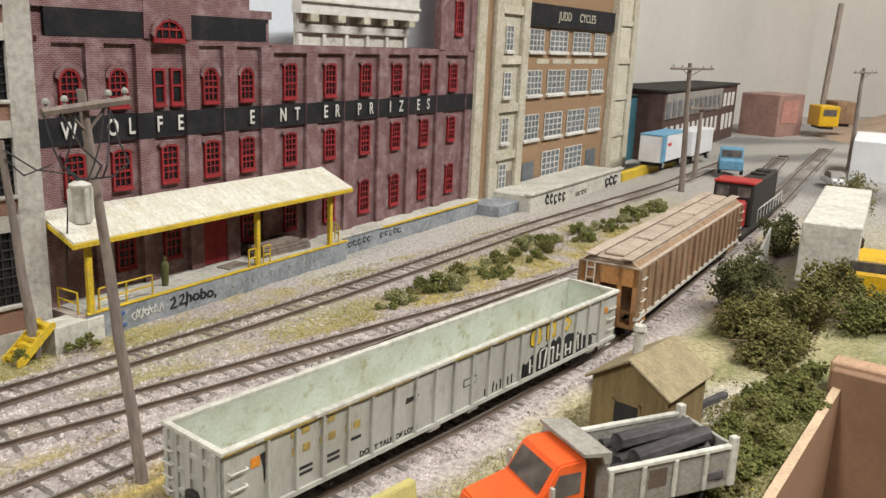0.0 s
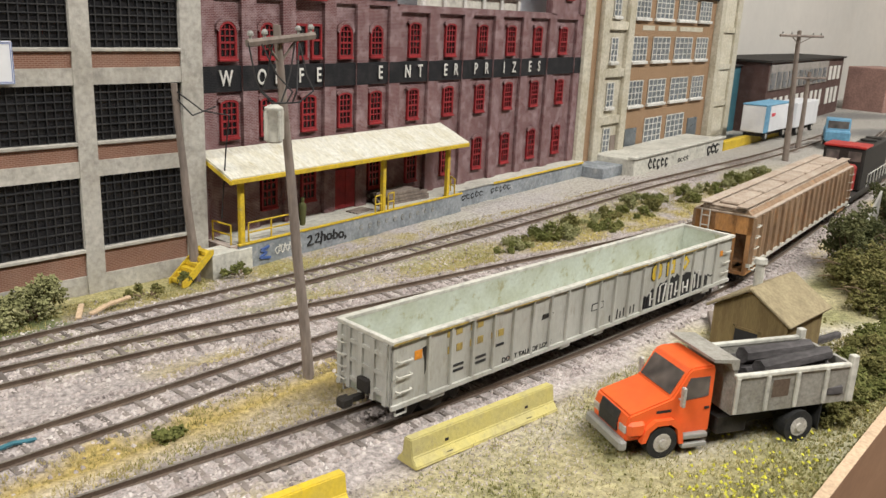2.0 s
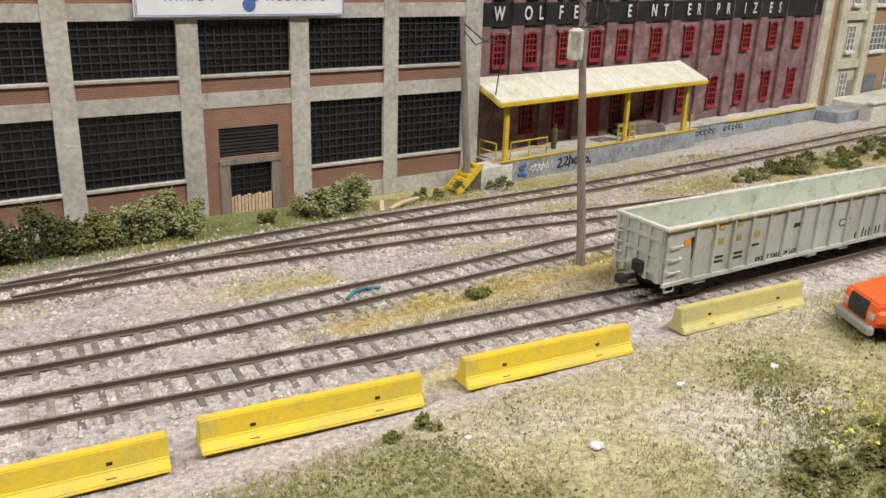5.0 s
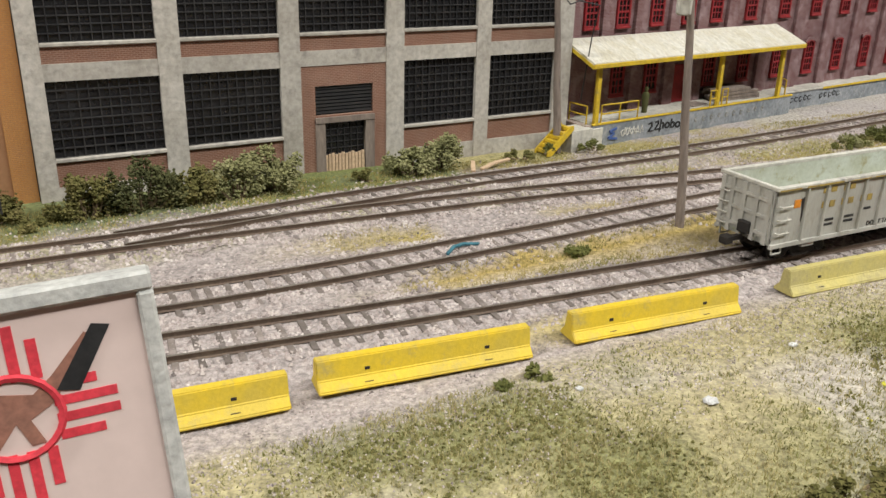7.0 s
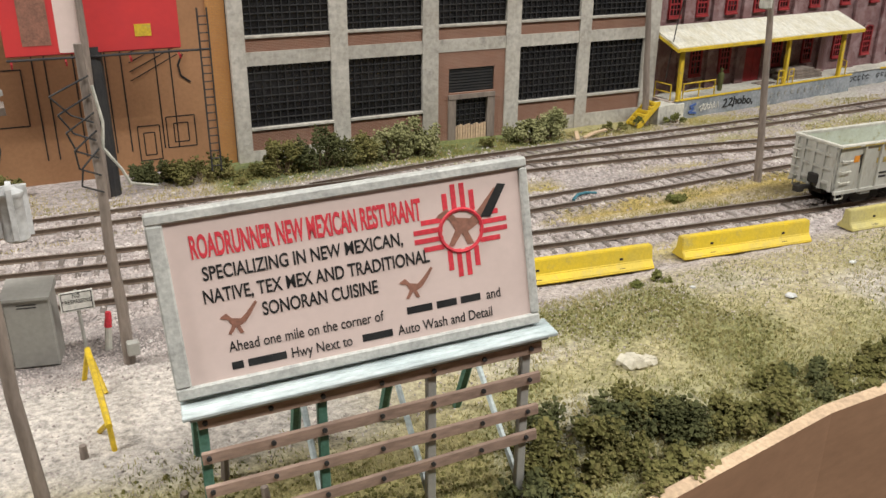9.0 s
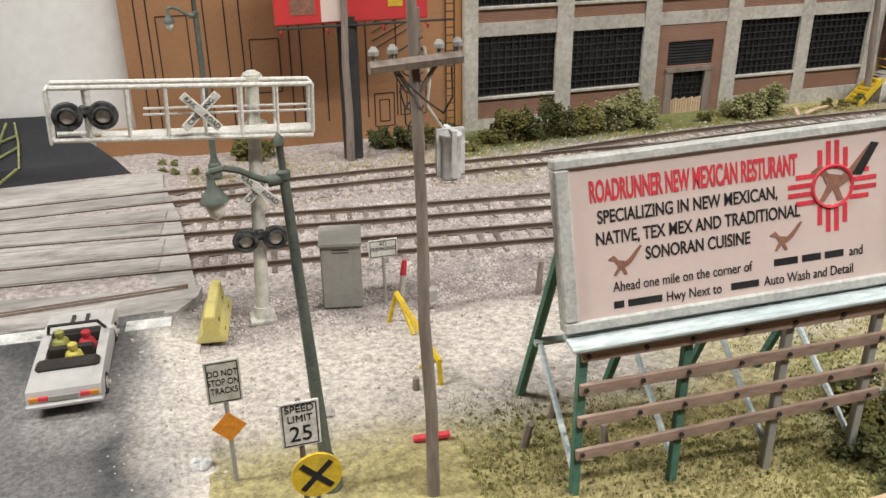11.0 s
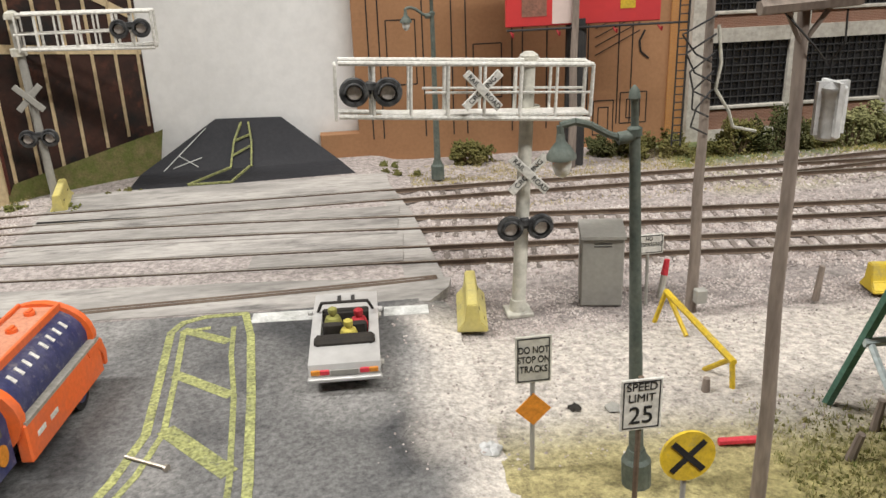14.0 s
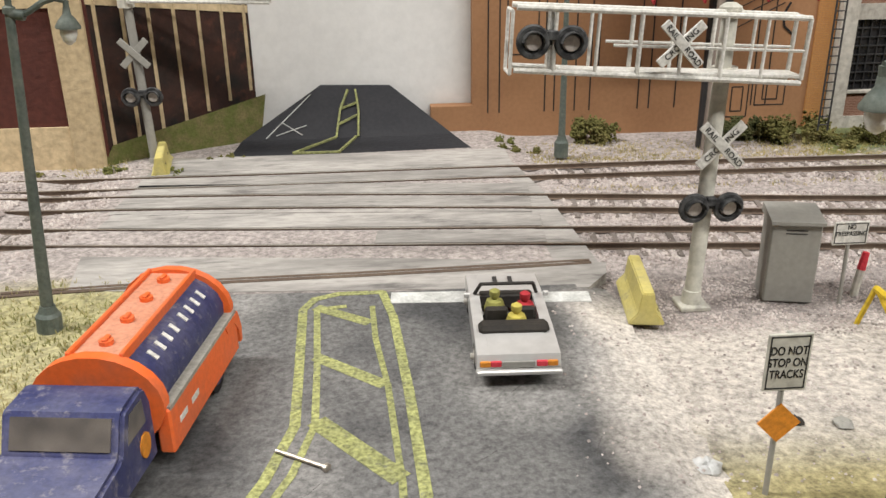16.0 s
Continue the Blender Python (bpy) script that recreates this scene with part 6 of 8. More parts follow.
# ---- poles ----
def wood_pole(x, y, z, top, h, r, label, arms=(), rz=0, lean=0):
    """A tapered pole leaning from its foot to top (dx, dy)."""
    t = thing("utility_pole", label, "utility pole", x, y, z)
    d = Vector((*top, h))
    pts = [d * k / 5 + Vector((0.05 * math.sin(k * 2.3), 0.04 * math.cos(k * 1.7), 0)) * (0 < k < 5) for k in range(6)]
    m = MB()
    ring = [(math.cos(2 * math.pi * q / 10), math.sin(2 * math.pi * q / 10)) for q in range(10)]
    m.v = [(p.x + r * (1 - 0.08 * k) * u, p.y + r * (1 - 0.08 * k) * w, p.z) for k, p in enumerate(pts) for u, w in ring]
    m.f = [(k * 10 + q, k * 10 + (q + 1) % 10, k * 10 + 10 + (q + 1) % 10, k * 10 + 10 + q) for k in range(5) for q in range(10)] + [tuple(range(10))[::-1], tuple(range(50, 60))]
    part("shaft", m, WOODGREY, t, smooth=True)
    for f, half, ang, tilt in arms:
        c = d * f
        a = Vector((math.cos(radians(ang)), math.sin(radians(ang)), tilt))
        arm = part("cross_arm", MB().rod(c - a * half + Vector((0, -r, 0)), c + a * half + Vector((0, -r, 0)), 0.14, n=6), WOODGREY, t)
        for q in (-0.9, -0.5, 0.5, 0.9):
            p = c + a * half * q + Vector((0, -r, 0.1))
            part("insulator", MB().lathe(p, [(0.05, 0), (0.05, 0.12), (0.11, 0.14), (0.11, 0.22), (0.05, 0.3)], 8), GREYBOX, arm)
        part("brace", MB().rod(c - a * half * 0.5 + Vector((0, -r, 0)), d * (f - 0.06), 0.05, n=5).rod(c + a * half * 0.5 + Vector((0, -r, 0)), d * (f - 0.06), 0.05, n=5), WOODGREY, t)
    return t


def transformer(parent, x, y, z, m=None, k=1.0):
    c = part("transformer", MB().lathe((x, y, z), [(0.3 * k, 0), (0.38 * k, 0.05), (0.38 * k, 1.2 * min(1, k + 0.12)), (0.42 * k, 1.24 * min(1, k + 0.12)), (0.42 * k, 1.34 * min(1, k + 0.12)), (0.2 * k, 1.45 * min(1, k + 0.12)), (0.05, 1.5 * min(1, k + 0.12))], 14), m or GREYBOX, parent, "grey can transformer", smooth=True)
    part("cooling_fin", MB().box(x - 0.5 * k, y - 0.05, z + 0.1, x + 0.5 * k, y + 0.05, z + 1.1).box(x - 0.05, y - 0.5 * k, z + 0.1, x + 0.05, y + 0.5 * k, z + 1.1), m or GREYBOX, c)


def wires(name, pts, r=0.025, parent=None, label=""):
    return part(name, MB().line(pts, r, 5), IRON, parent, label)


pa = wood_pole(18.2, 18.6, -0.35, (-1.4, 0.0), 13.7, 0.22, "leaning grey wooden pole with crossarm and transformer", arms=((0.965, 1.4, 0, 0.1),))
transformer(pa, -1.85, -0.42, 9.75, PALECONC, 0.78)
rnd = random.Random(6)
for k in range(6):
    a, q = Vector((-1.45 + rnd.uniform(-1.3, 1.3), -0.3, 13.1)), Vector((-1.9 + rnd.uniform(-0.6, 0.6), -0.5, 11.1))
    mid = (a + q) / 2 + Vector((rnd.uniform(-1.2, 1.2), rnd.uniform(-0.6, 0.3), -0.6))
    wires("wire", [a, a.lerp(mid, 0.5) + Vector((0, 0, -0.25)), mid, mid.lerp(q, 0.5) + Vector((0.1, 0, -0.2)), q], 0.03, pa)
pb = wood_pole(22.0, 33.2, -0.6, (-0.85, 0.0), 10.6, 0.26, "leaning plain wooden pole beside the warehouse")
wires("wire", [(-0.8, -0.2, 10.2), (0.5, -0.4, 9.2), (2.0, -0.5, 8.9), (2.2, 0.2, 7), (2.2, 0.8, 3)], 0.04, pb)
wires("wire", [(-0.8, -0.2, 9.8), (-0.1, -0.4, 9.0), (1.2, -0.5, 9.4)], 0.04, pb)
pc = wood_pole(-19.08, 2.95, -0.15, (-0.28, 0.0), 12.6, 0.17, "slim weathered wooden pole with transformer on the verge", arms=((0.86, 0.95, 0, 0.05),))
transformer(pc, 0.5, 0.0, 8.3, GULLY, 0.62)
for s in (-1, 1):
    wires("wire", [(-0.1 + 0.6 * s, -0.15, 10.7), (0.2 + 0.3 * s, -0.2, 10.1), (0.4, 0.1, 9.7)], 0.02, pc)
pd = wood_pole(-16.35, 12.9, -0.35, (-0.1, 0.0), 10.7, 0.2, "thin wooden pole with tangled wire and meter", arms=())
for k in range(5):
    z = 6.8 + k * 0.55
    wires("wire", [(0.05, -0.2, z + 0.8), (-0.5 - 0.15 * k, -0.4, z + 0.3), (-0.6, -0.3, z - 0.3), (0.0, -0.2, z - 0.6)], 0.03, pd)
part("wire_bundle", MB().line([(0.1, -0.2, 9.5), (0.25, -0.25, 8.4), (0.15, -0.22, 7.6), (0.6, -0.3, 6.9), (0.8, -0.25, 6.4), (1.6, -0.2, 6.2)], 0.05, 6), PALECONC, pd)
part("meter", MB().bev(-0.05, -0.5, 0.5, 0.35, -0.2, 1.0, 0.04), GREYBOX, pd, "grey meter box")
pe = wood_pole(-15.2, 31.3, -0.3, (0.1, 0.0), 13.5, 0.24, "plain wooden pole behind the tracks")
for k in range(2):
    pr = wood_pole((95.2, 132.0)[k], (29.8, 19.9)[k], -0.5, (-0.4 if k else -1.6, 0), 14.4, 0.36, "grey wooden pole with crossarm in the far yard", arms=((0.96, 4.8, -6, 0),))
wood_pole(106.1, 32.5, -0.4, (0, 0), 9.5, 0.33, "grey wooden pole with crossarm in the far yard", arms=((0.92, 2.6, -20, 0),))

# ---- crossing signals ----
def crossbuck(parent, x, y, z, s=1.0, words=True, rz=0):
    cb = part("crossbuck", MB().rod((x, y - 0.05, z), (x, y + 0.02, z), 0.1, n=8), GREYBOX, parent)
    for k, ang in enumerate((45, -45)):
        b = part("blade", MB().bev(-1.02 * s, -0.03, -0.18 * s, 1.02 * s, 0.03, 0.18 * s, 0.015), WHITEPAINT if words else GREYBOX, cb, "white crossing blade" if words else "bare grey back of a crossing blade")
        b.matrix_basis = P(x, y - 0.06 - 0.07 * k, z, 0, -ang, 0)
        if words:
            if k == 0:
                lettering("lettering", "CROSSING", 0.2 * s, INKBLACK, b, P(0, -0.035, 0), squeeze=1.05)
            else:
                lettering("lettering", "RAIL", 0.2 * s, INKBLACK, b, P(-0.58 * s, -0.035, 0), squeeze=1.0)
                lettering("lettering", "ROAD", 0.2 * s, INKBLACK, b, P(0.58 * s, -0.035, 0), squeeze=1.0)
    return cb


def lamp_pair(parent, x, y, z, s=1.0):
    lp = part("signal_light", MB().bev(x - 0.85 * s, y + 0.1, z - 0.08, x + 0.85 * s, y + 0.25, z + 0.08, 0.02).bev(x - 0.15, y - 0.05, z + 0.05, x + 0.15, y + 0.2, z + 0.3, 0.03), LIGHTHOOD, parent, "pair of black flashing light heads")
    for d in (-0.5, 0.5):
        c = (x + d * s, y, z)
        part("target", MB().ring((c[0], y + 0.02, z), (0, 1, 0), 0.36 * s, 0.09 * s, 20, 6).rod((c[0], y + 0.02, z), (c[0], y + 0.1, z), 0.4 * s, n=20), LIGHTHOOD, lp)
        part("lens", MB().rod((c[0], y - 0.08, z), (c[0], y + 0.02, z), 0.2 * s, 0.24 * s, n=16), LENS, lp)
        hood = MB()
        for k in range(9):
            a0, a1 = math.pi * k / 9, math.pi * (k + 1) / 9
            hood.add([(c[0] + 0.27 * s * math.cos(a), yy, z + 0.27 * s * math.sin(a)) for a in (a0, a1) for yy in (y - 0.3, y)] + [(c[0] + 0.3 * s * math.cos(a), yy, z + 0.3 * s * math.sin(a)) for a in (a0, a1) for yy in (y - 0.3, y)],
                     [(0, 1, 3, 2), (4, 6, 7, 5), (0, 2, 6, 4)])
        part("hood", hood, LIGHTHOOD, lp)
    return lp


def cantilever(x, y, z, h, reach, back, s=1.0, rz=0, lean=(0, 0), words=True, label="", mast=1.0, droop=0.0, lights_right=False):
    t = thing("crossing_signal", label, "crossing signal", x, y, z, rz, "crossing signals")
    part("mast", MB().rod((0, 0, 0), (lean[0], lean[1], h), 0.24 * mast, 0.22 * mast, n=16).rod((0, 0, 0), (0, 0, 0.5), 0.31, 0.27, n=12).bev(-0.45, -0.45, -0.05, 0.45, 0.45, 0.1, 0.03), GREYBOX if not words else PALECONC, t, smooth=True)
    part("mast_cap", MB().lathe((lean[0], lean[1], h), [(0.3, -0.05), (0.3, 0.1), (0.15, 0.2)], 14), PALECONC, t)
    top, low = h - 0.07, h - 1.66
    swing = P(lean[0], 0, h) @ P(0, 0, 0, 0, droop) @ P(-lean[0], 0, -h)
    x0, x1 = lean[0] - reach, lean[0] + back
    boom_parts = []
    for yy in (-0.4, 0.4):
        for z0 in (top, low):
            boom_parts.append(part("boom", MB().rod((x0 + 0.2, yy, z0 + 0.1), (x1, yy, z0 - 0.1 * (z0 == low)), 0.075, n=8), WHITEPAINT, t))
        n = 7
        for k in range(n + 1):
            xx = x0 + 0.1 + (x1 - x0 - 0.1) * k / n
            boom_parts.append(part("upright", MB().rod((xx, yy, low), (xx, yy, top), 0.065 if k % 2 else 0.05, n=8), WHITEPAINT, t))
        boom_parts.append(part("mid_rail", MB().rod((lean[0] - reach * 0.55, yy, (top + low) / 2), (x1, yy, (top + low) / 2 - 0.05), 0.045, n=6), WHITEPAINT, t))
    boom_parts.append(part("walkway", MB().bev(x0 + 1.5, -0.42, low + 0.02, x1, 0.42, low + 0.12, 0.02), WHITEPAINT, t))
    for xx in (x0 + 0.1, x1):
        boom_parts.append(part("end_rail", MB().line([(xx, -0.4, low), (xx, -0.4, top), (xx, 0.4, top), (xx, 0.4, low), (xx, -0.4, low)], 0.05, 6), WHITEPAINT, t))
    part("collar", MB().rod((lean[0], lean[1], low - 0.2), (lean[0], lean[1], low + 0.15), 0.36, n=14).rod((lean[0], lean[1], top - 0.1), (lean[0], lean[1], top + 0.1), 0.34, n=14), PALECONC, t)
    xl = x1 - 1.0 if lights_right else x0 + 1.15
    boom_parts.append(lamp_pair(t, xl, -0.5, (top + low) / 2 + 0.05, s))
    boom_parts.append(part("drop_post", MB().rod((xl, -0.3, low), (xl, -0.3, top), 0.06, n=8), WHITEPAINT, t))
    if not lights_right:
        boom_parts.append(crossbuck(t, lean[0] - 1.7, -0.62, (top + low) / 2 + 0.1, 0.74, words))
    for ob in boom_parts:
        ob.matrix_basis = swing
    crossbuck(t, lean[0] * 0.585, -0.2, h * 0.585, 0.82, words)
    lamp_pair(t, lean[0] * 0.372, -0.3, h * 0.372, s)
    return t


cantilever(-22.05, 14.05, -0.3, 8.5, 6.2, 1.8, lean=(0.5, 0.6), droop=2.6, label="grey cantilever crossing signal with lights and crossbucks")
cantilever(-41.9, 31.0, -0.2, 9.2, -0.1, 6.3, 1.0, lean=(-0.3, 0), words=False, mast=0.85, lights_right=True, label="far grey crossing signal beside the corner building")

cab = thing("relay_cabinet", "plain grey metal relay cabinet on gravel", "cabinet", -19.05, 14.4, -0.3, -12)
part("body", MB().bev(-0.72, -0.55, 0, 0.72, 0.55, 2.5, 0.05), GREYBOX, cab)
part("lid", MB().prism([(-0.66, 2.5), (0.66, 2.5), (0.66, 2.8), (-0.66, 2.6)], -0.76, 0.76, "x"), GREYBOX, cab)
part("vent", MB().box(-0.3, -0.565, 2.2, 0.3, -0.55, 2.23).box(-0.3, -0.565, 2.3, 0.3, -0.55, 2.33), IRON, cab)


def post_sign(name, x, y, z, h, w, hh, lines, label, size, post=GREYBOX, rz=0, ground=-0.2, board=WHITEPAINT, lean=0):
    t = thing(name, label, "sign", x, y, ground, rz)
    part("post", MB().rod((0, 0.04, 0), (lean, 0.04, h + hh / 2), 0.06, n=8), post, t)
    part("board", MB().bev(lean - w / 2, -0.05, h - hh / 2, lean + w / 2, 0.0, h + hh / 2, 0.015), board, t)
    bar = MB()
    for s in (-1, 1):
        bar.box(lean - w / 2 + 0.05, -0.058, h + s * (hh / 2 - 0.06) - 0.012, lean + w / 2 - 0.05, -0.04, h + s * (hh / 2 - 0.06) + 0.012)
        bar.box(lean + s * (w / 2 - 0.06) - 0.012, -0.058, h - hh / 2 + 0.05, lean + s * (w / 2 - 0.06) + 0.012, -0.04, h + hh / 2 - 0.05)
    part("border", bar, INKBLACK, t)
    n = len(lines)
    for k, (txt, s) in enumerate(lines):
        tot = sum(q[1] for q in lines) * 1.45
        zz = h + tot / 2 - sum(q[1] for q in lines[:k]) * 1.45 - s * 0.72
        lettering("lettering", txt, s, INKBLACK, t, P(lean, -0.055, zz), squeeze=size)
    return t


ss = post_sign("stop_sign", -23.75, 5.0, 0, 3.05, 0.85, 1.2, [("DO NOT", 0.17), ("STOP ON", 0.17), ("TRACKS", 0.17)], "weathered beige do not stop on tracks sign", 0.72, ground=-0.15, board=PALECONC)
dm = part("diamond", MB().box(-0.3, -0.05, -0.3, 0.3, -0.01, 0.3), SIGNORANGE, ss, "blank orange diamond plate")
dm.matrix_basis = P(0, -0.02, 1.75, 0, 45, 0)
sp = post_sign("speed_sign", -22.3, 2.1, 0, 3.45, 0.85, 1.15, [("SPEED", 0.17), ("LIMIT", 0.17), ("25", 0.38)], "white speed limit 25 sign on a rusty post", 0.95, post=RAILRUST, ground=-0.15)
rs = thing("railroad_warning_sign", "round yellow railroad warning sign with black cross", "sign", -22.29, -0.05, -0.15)
part("post", MB().rod((0, 0.05, 0), (0, 0.05, 4.0), 0.05, n=8), GREYBOX, rs)
part("disc", MB().rod((0, 0, 3.74), (0, -0.06, 3.74), 0.49, n=28), YELLOW, rs)
for a in (45, -45):
    q = part("cross_bar", MB().box(-0.4, -0.075 - 0.004 * (a > 0), -0.055, 0.4, -0.055, 0.055), INKBLACK, rs)
    q.matrix_basis = P(0, 0, 3.74, 0, a, 0)
post_sign("trespass_sign", -17.6, 13.7, 0, 2.3, 1.05, 0.72, [("NO", 0.14), ("TRESPASSING", 0.14), ("        ", 0.12)], "white no trespassing sign on a thin post", 0.78, ground=-0.35, lean=-0.05)

# street lamps
def street_lamp(x, y, z, h, reach, tilt, label, dirn=-1, rz=0):
    t = thing("street_lamp", label, "street lamp", x, y, z, rz, "street lamps", ry=tilt)
    part("base", MB().lathe((0, 0, 0), [(0.34, 0), (0.34, 0.7), (0.26, 0.8), (0.2, 1.0)], 14), LAMPGREEN, t)
    part("post", MB().lathe((0, 0, 1.0), [(0.17, 0), (0.13, h * 0.5), (0.11, h - 1.2), (0.15, h - 1.2), (0.15, h - 1.05), (0.08, h - 1.0), (0.08, h - 0.5), (0.12, h - 0.45), (0.1, h - 0.3), (0.02, h - 0.2)], 12), LAMPGREEN, t, smooth=True)
    z1 = h - 0.2
    arm = MB().rod((0, 0, z1), (dirn * 0.35, 0, z1 - 0.02), 0.13, n=10)
    pts = [(dirn * 0.2, 0, z1 - 0.05), (dirn * reach * 0.35, 0, z1 + 0.08), (dirn * reach * 0.6, 0, z1 + 0.32), (dirn * reach * 0.8, 0, z1 + 0.42), (dirn * reach, 0, z1 + 0.38), (dirn * reach, 0, z1 + 0.1)]
    part("arm", arm.line(pts, 0.075, 8), LAMPGREEN, t, smooth=True)
    hd = part("lamp_head", MB().lathe((dirn * reach, 0, z1 - 0.28), [(0.3, 0), (0.3, 0.06), (0.2, 0.22), (0.1, 0.34), (0.08, 0.5)], 14), LAMPGREEN, t, smooth=True)
    part("globe", MB().lathe((dirn * reach, 0, z1 - 0.68), [(0.03, 0), (0.14, 0.08), (0.2, 0.25), (0.2, 0.4)], 14), BULB, hd, smooth=True)


street_lamp(-21.5, 4.05, -0.15, 8.55, 1.5, -3.1, "dark green street lamp with curved arm on the verge")
street_lamp(-40.6, 13.5, -0.15, 9.0, 1.35, 4.0, "grey green street lamp with glass globe beside the street", dirn=1)
street_lamp(-22.6, 30.6, -0.2, 8.5, 1.3, 0, "far green street lamp before the card building")

# sawhorse, stakes, litter
sw = thing("sawhorse", "bent yellow sawhorse on the gravel", "sawhorse", -17.6, 12.2, -0.3)
part("beam", MB().rod((0, -0.1, 1.2), (0.15, -4.6, 1.0), 0.1, n=6), YELLOW, sw)
for p, q in (((0, -0.1, 1.2), (-0.25, 0.1, 0)), ((0, -0.2, 1.2), (0.3, -1.2, 0.1)), ((0.15, -4.5, 1.05), (0.2, -4.6, 0.0)), ((0.15, -4.4, 1.0), (-0.1, -3.4, 0.15))):
    part("leg", MB().rod(p, q, 0.08, n=6), YELLOW, sw)
for x, y, h, tl in ((-14.9, 5.0, 1.0, 4), (-16.2, 4.0, 0.9, 10), (-14.2, 3.1, 0.9, -6), (-12.0, 12.6, 1.3, 3), (-18.2, 7.6, 0.5, 0)):
    st = part("stake", MB().rod((0, 0, 0), (0, 0, h), 0.13, 0.1, n=7), WOODGREY)
    st.matrix_basis = P(x, y, -0.2, tl, tl * 0.7, 0)
    tagged(st, "short weathered wooden stake in the ground", "stake", "stakes")
rt = thing("marker_post", "red tipped white marker post beside the track", "marker", -16.9, 14.2, -0.35)
part("post", MB().rod((0, 0, 0), (0.1, 0, 0.9), 0.12, n=8), PALECONC, rt)
part("tip", MB().rod((0.1, 0, 0.9), (0.17, 0, 1.45), 0.13, 0.1, n=8), INKRED, rt)
ob = part("red_rod", MB().rod((0, 0, 0), (1.0, -0.15, 0.05), 0.1, n=7), INKRED)
ob.matrix_basis = P(-19.0, 5.1, 0.0)
tagged(ob, "short red plastic rod lying in grass", "litter")
ob = part("nail", MB().rod((0, 0, 0.05), (1.1, -0.7, 0.06), 0.045, n=7).rod((1.08, -0.69, 0.06), (1.14, -0.73, 0.06), 0.1, n=10), RAILTOP)
ob.matrix_basis = P(-33.6, 7.0, 0.12)
tagged(ob, "loose steel nail lying on the street", "nail")
for k, (x, y, s, m) in enumerate(((-24.6, 5.9, 0.3, GULLY), (-21.0, 7.2, 0.22, GREYBOX), (-22.0, 7.4, 0.18, RUNGEAR), (-1.2, 5.2, 0.5, CREAM), (-0.6, 5.0, 0.32, CREAM), (4.9, 9.0, 0.12, GULLY), (7.9, 6.7, 0.2, GULLY), (17, 7.2, 0.16, GULLY), (13.0, 8.0, 0.15, GULLY))):
    r = MB()
    for j in range(5):
        r.blob((0.5 * s * math.cos(j * 1.3), 0.5 * s * math.sin(j * 1.3), 0.2 * s), s * 0.6, 0.3, k * 10 + j, 0.7)
    ob = part("rock", r, m)
    ob.matrix_basis = P(x, y, -0.1)
    tagged(ob, "crumbly pale lump lying on the ground", "rock", "lumps on the ground")
tp = part("teal_strip", MB().line([(0, 0, 0.1), (0.5, 0.35, 0.22), (1.1, 0.5, 0.2), (1.8, 0.45, 0.1)], 0.08, 6), TEAL)
tp.matrix_basis = P(6.6, 19.95, -0.12)
tagged(tp, "bent teal strip lying beside the track", "litter")
for x, y, a in ((14.9, 31.6, 60), (15.9, 31.4, 20), (16.8, 31.8, 5)):
    ob = part("plank", MB().bev(-0.75, -0.13, 0, 0.75, 0.13, 0.12, 0.02), FASCIATAN)
    ob.matrix_basis = P(x, y, -0.3, 0, -6, a)
    tagged(ob, "pale loose board lying in the dirt", "plank", "loose boards")

# ---- billboards ----
bb = thing("billboard", "restaurant billboard on a green slatted steel stand", "billboard", -11.99, 1.5, 4.66, -6.8, ry=-3.4, rx=-11)
bb.scale = (0.98, 1, 0.935)
part("frame", MB().bev(-4.3, -0.1, 0.0, 4.3, 0.35, 0.28, 0.04).bev(-4.3, -0.1, 4.05, 4.3, 0.35, 4.3, 0.04).bev(-4.3, -0.1, 0.28, -3.95, 0.35, 4.05, 0.04).bev(4.1, -0.1, 0.28, 4.3, 0.35, 4.05, 0.04), BBFRAME, bb, "chipped grey wooden frame")
part("poster", MB().box(-3.96, 0.0, 0.2, 4.12, 0.1, 4.1), SIGNPAPER, bb, "pinkish white printed paper")
part("back_panel", MB().box(-4.2, 0.1, 0.1, 4.2, 0.3, 4.2), BBFRAME, bb)
lettering("title", "ROADRUNNER NEW MEXICAN RESTURANT", 0.5, INKRED, bb, P(-0.93, -0.008, 3.4), squeeze=0.355, bold=0.02, thick=0.006)
lettering("text_line", "SPECIALIZING IN NEW MEXICAN,", 0.31, INKBLACK, bb, P(-1.1, -0.008, 2.78), squeeze=0.66, bold=0.006, thick=0.006)
lettering("text_line", "NATIVE, TEX MEX AND TRADITIONAL", 0.31, INKBLACK, bb, P(-0.85, -0.008, 2.25), squeeze=0.66, bold=0.006, thick=0.006)
lettering("text_line", "SONORAN CUISINE", 0.31, INKBLACK, bb, P(-0.9, -0.008, 1.74), squeeze=0.66, bold=0.006, thick=0.006)
lettering("text_line", "Ahead one mile on the corner of", 0.25, INKBLACK, bb, P(-3.05, -0.008, 1.0), squeeze=0.72, align="LEFT", thick=0.006)
lettering("text_line", "and", 0.25, INKBLACK, bb, P(3.0, -0.008, 1.0), squeeze=0.72, align="LEFT", thick=0.006)
lettering("text_line", "Hwy Next to", 0.25, INKBLACK, bb, P(-1.75, -0.008, 0.55), squeeze=0.72, align="LEFT", thick=0.006)
lettering("text_line", "Auto Wash and Detail", 0.25, INKBLACK, bb, P(0.75, -0.008, 0.55), squeeze=0.72, align="LEFT", thick=0.006)
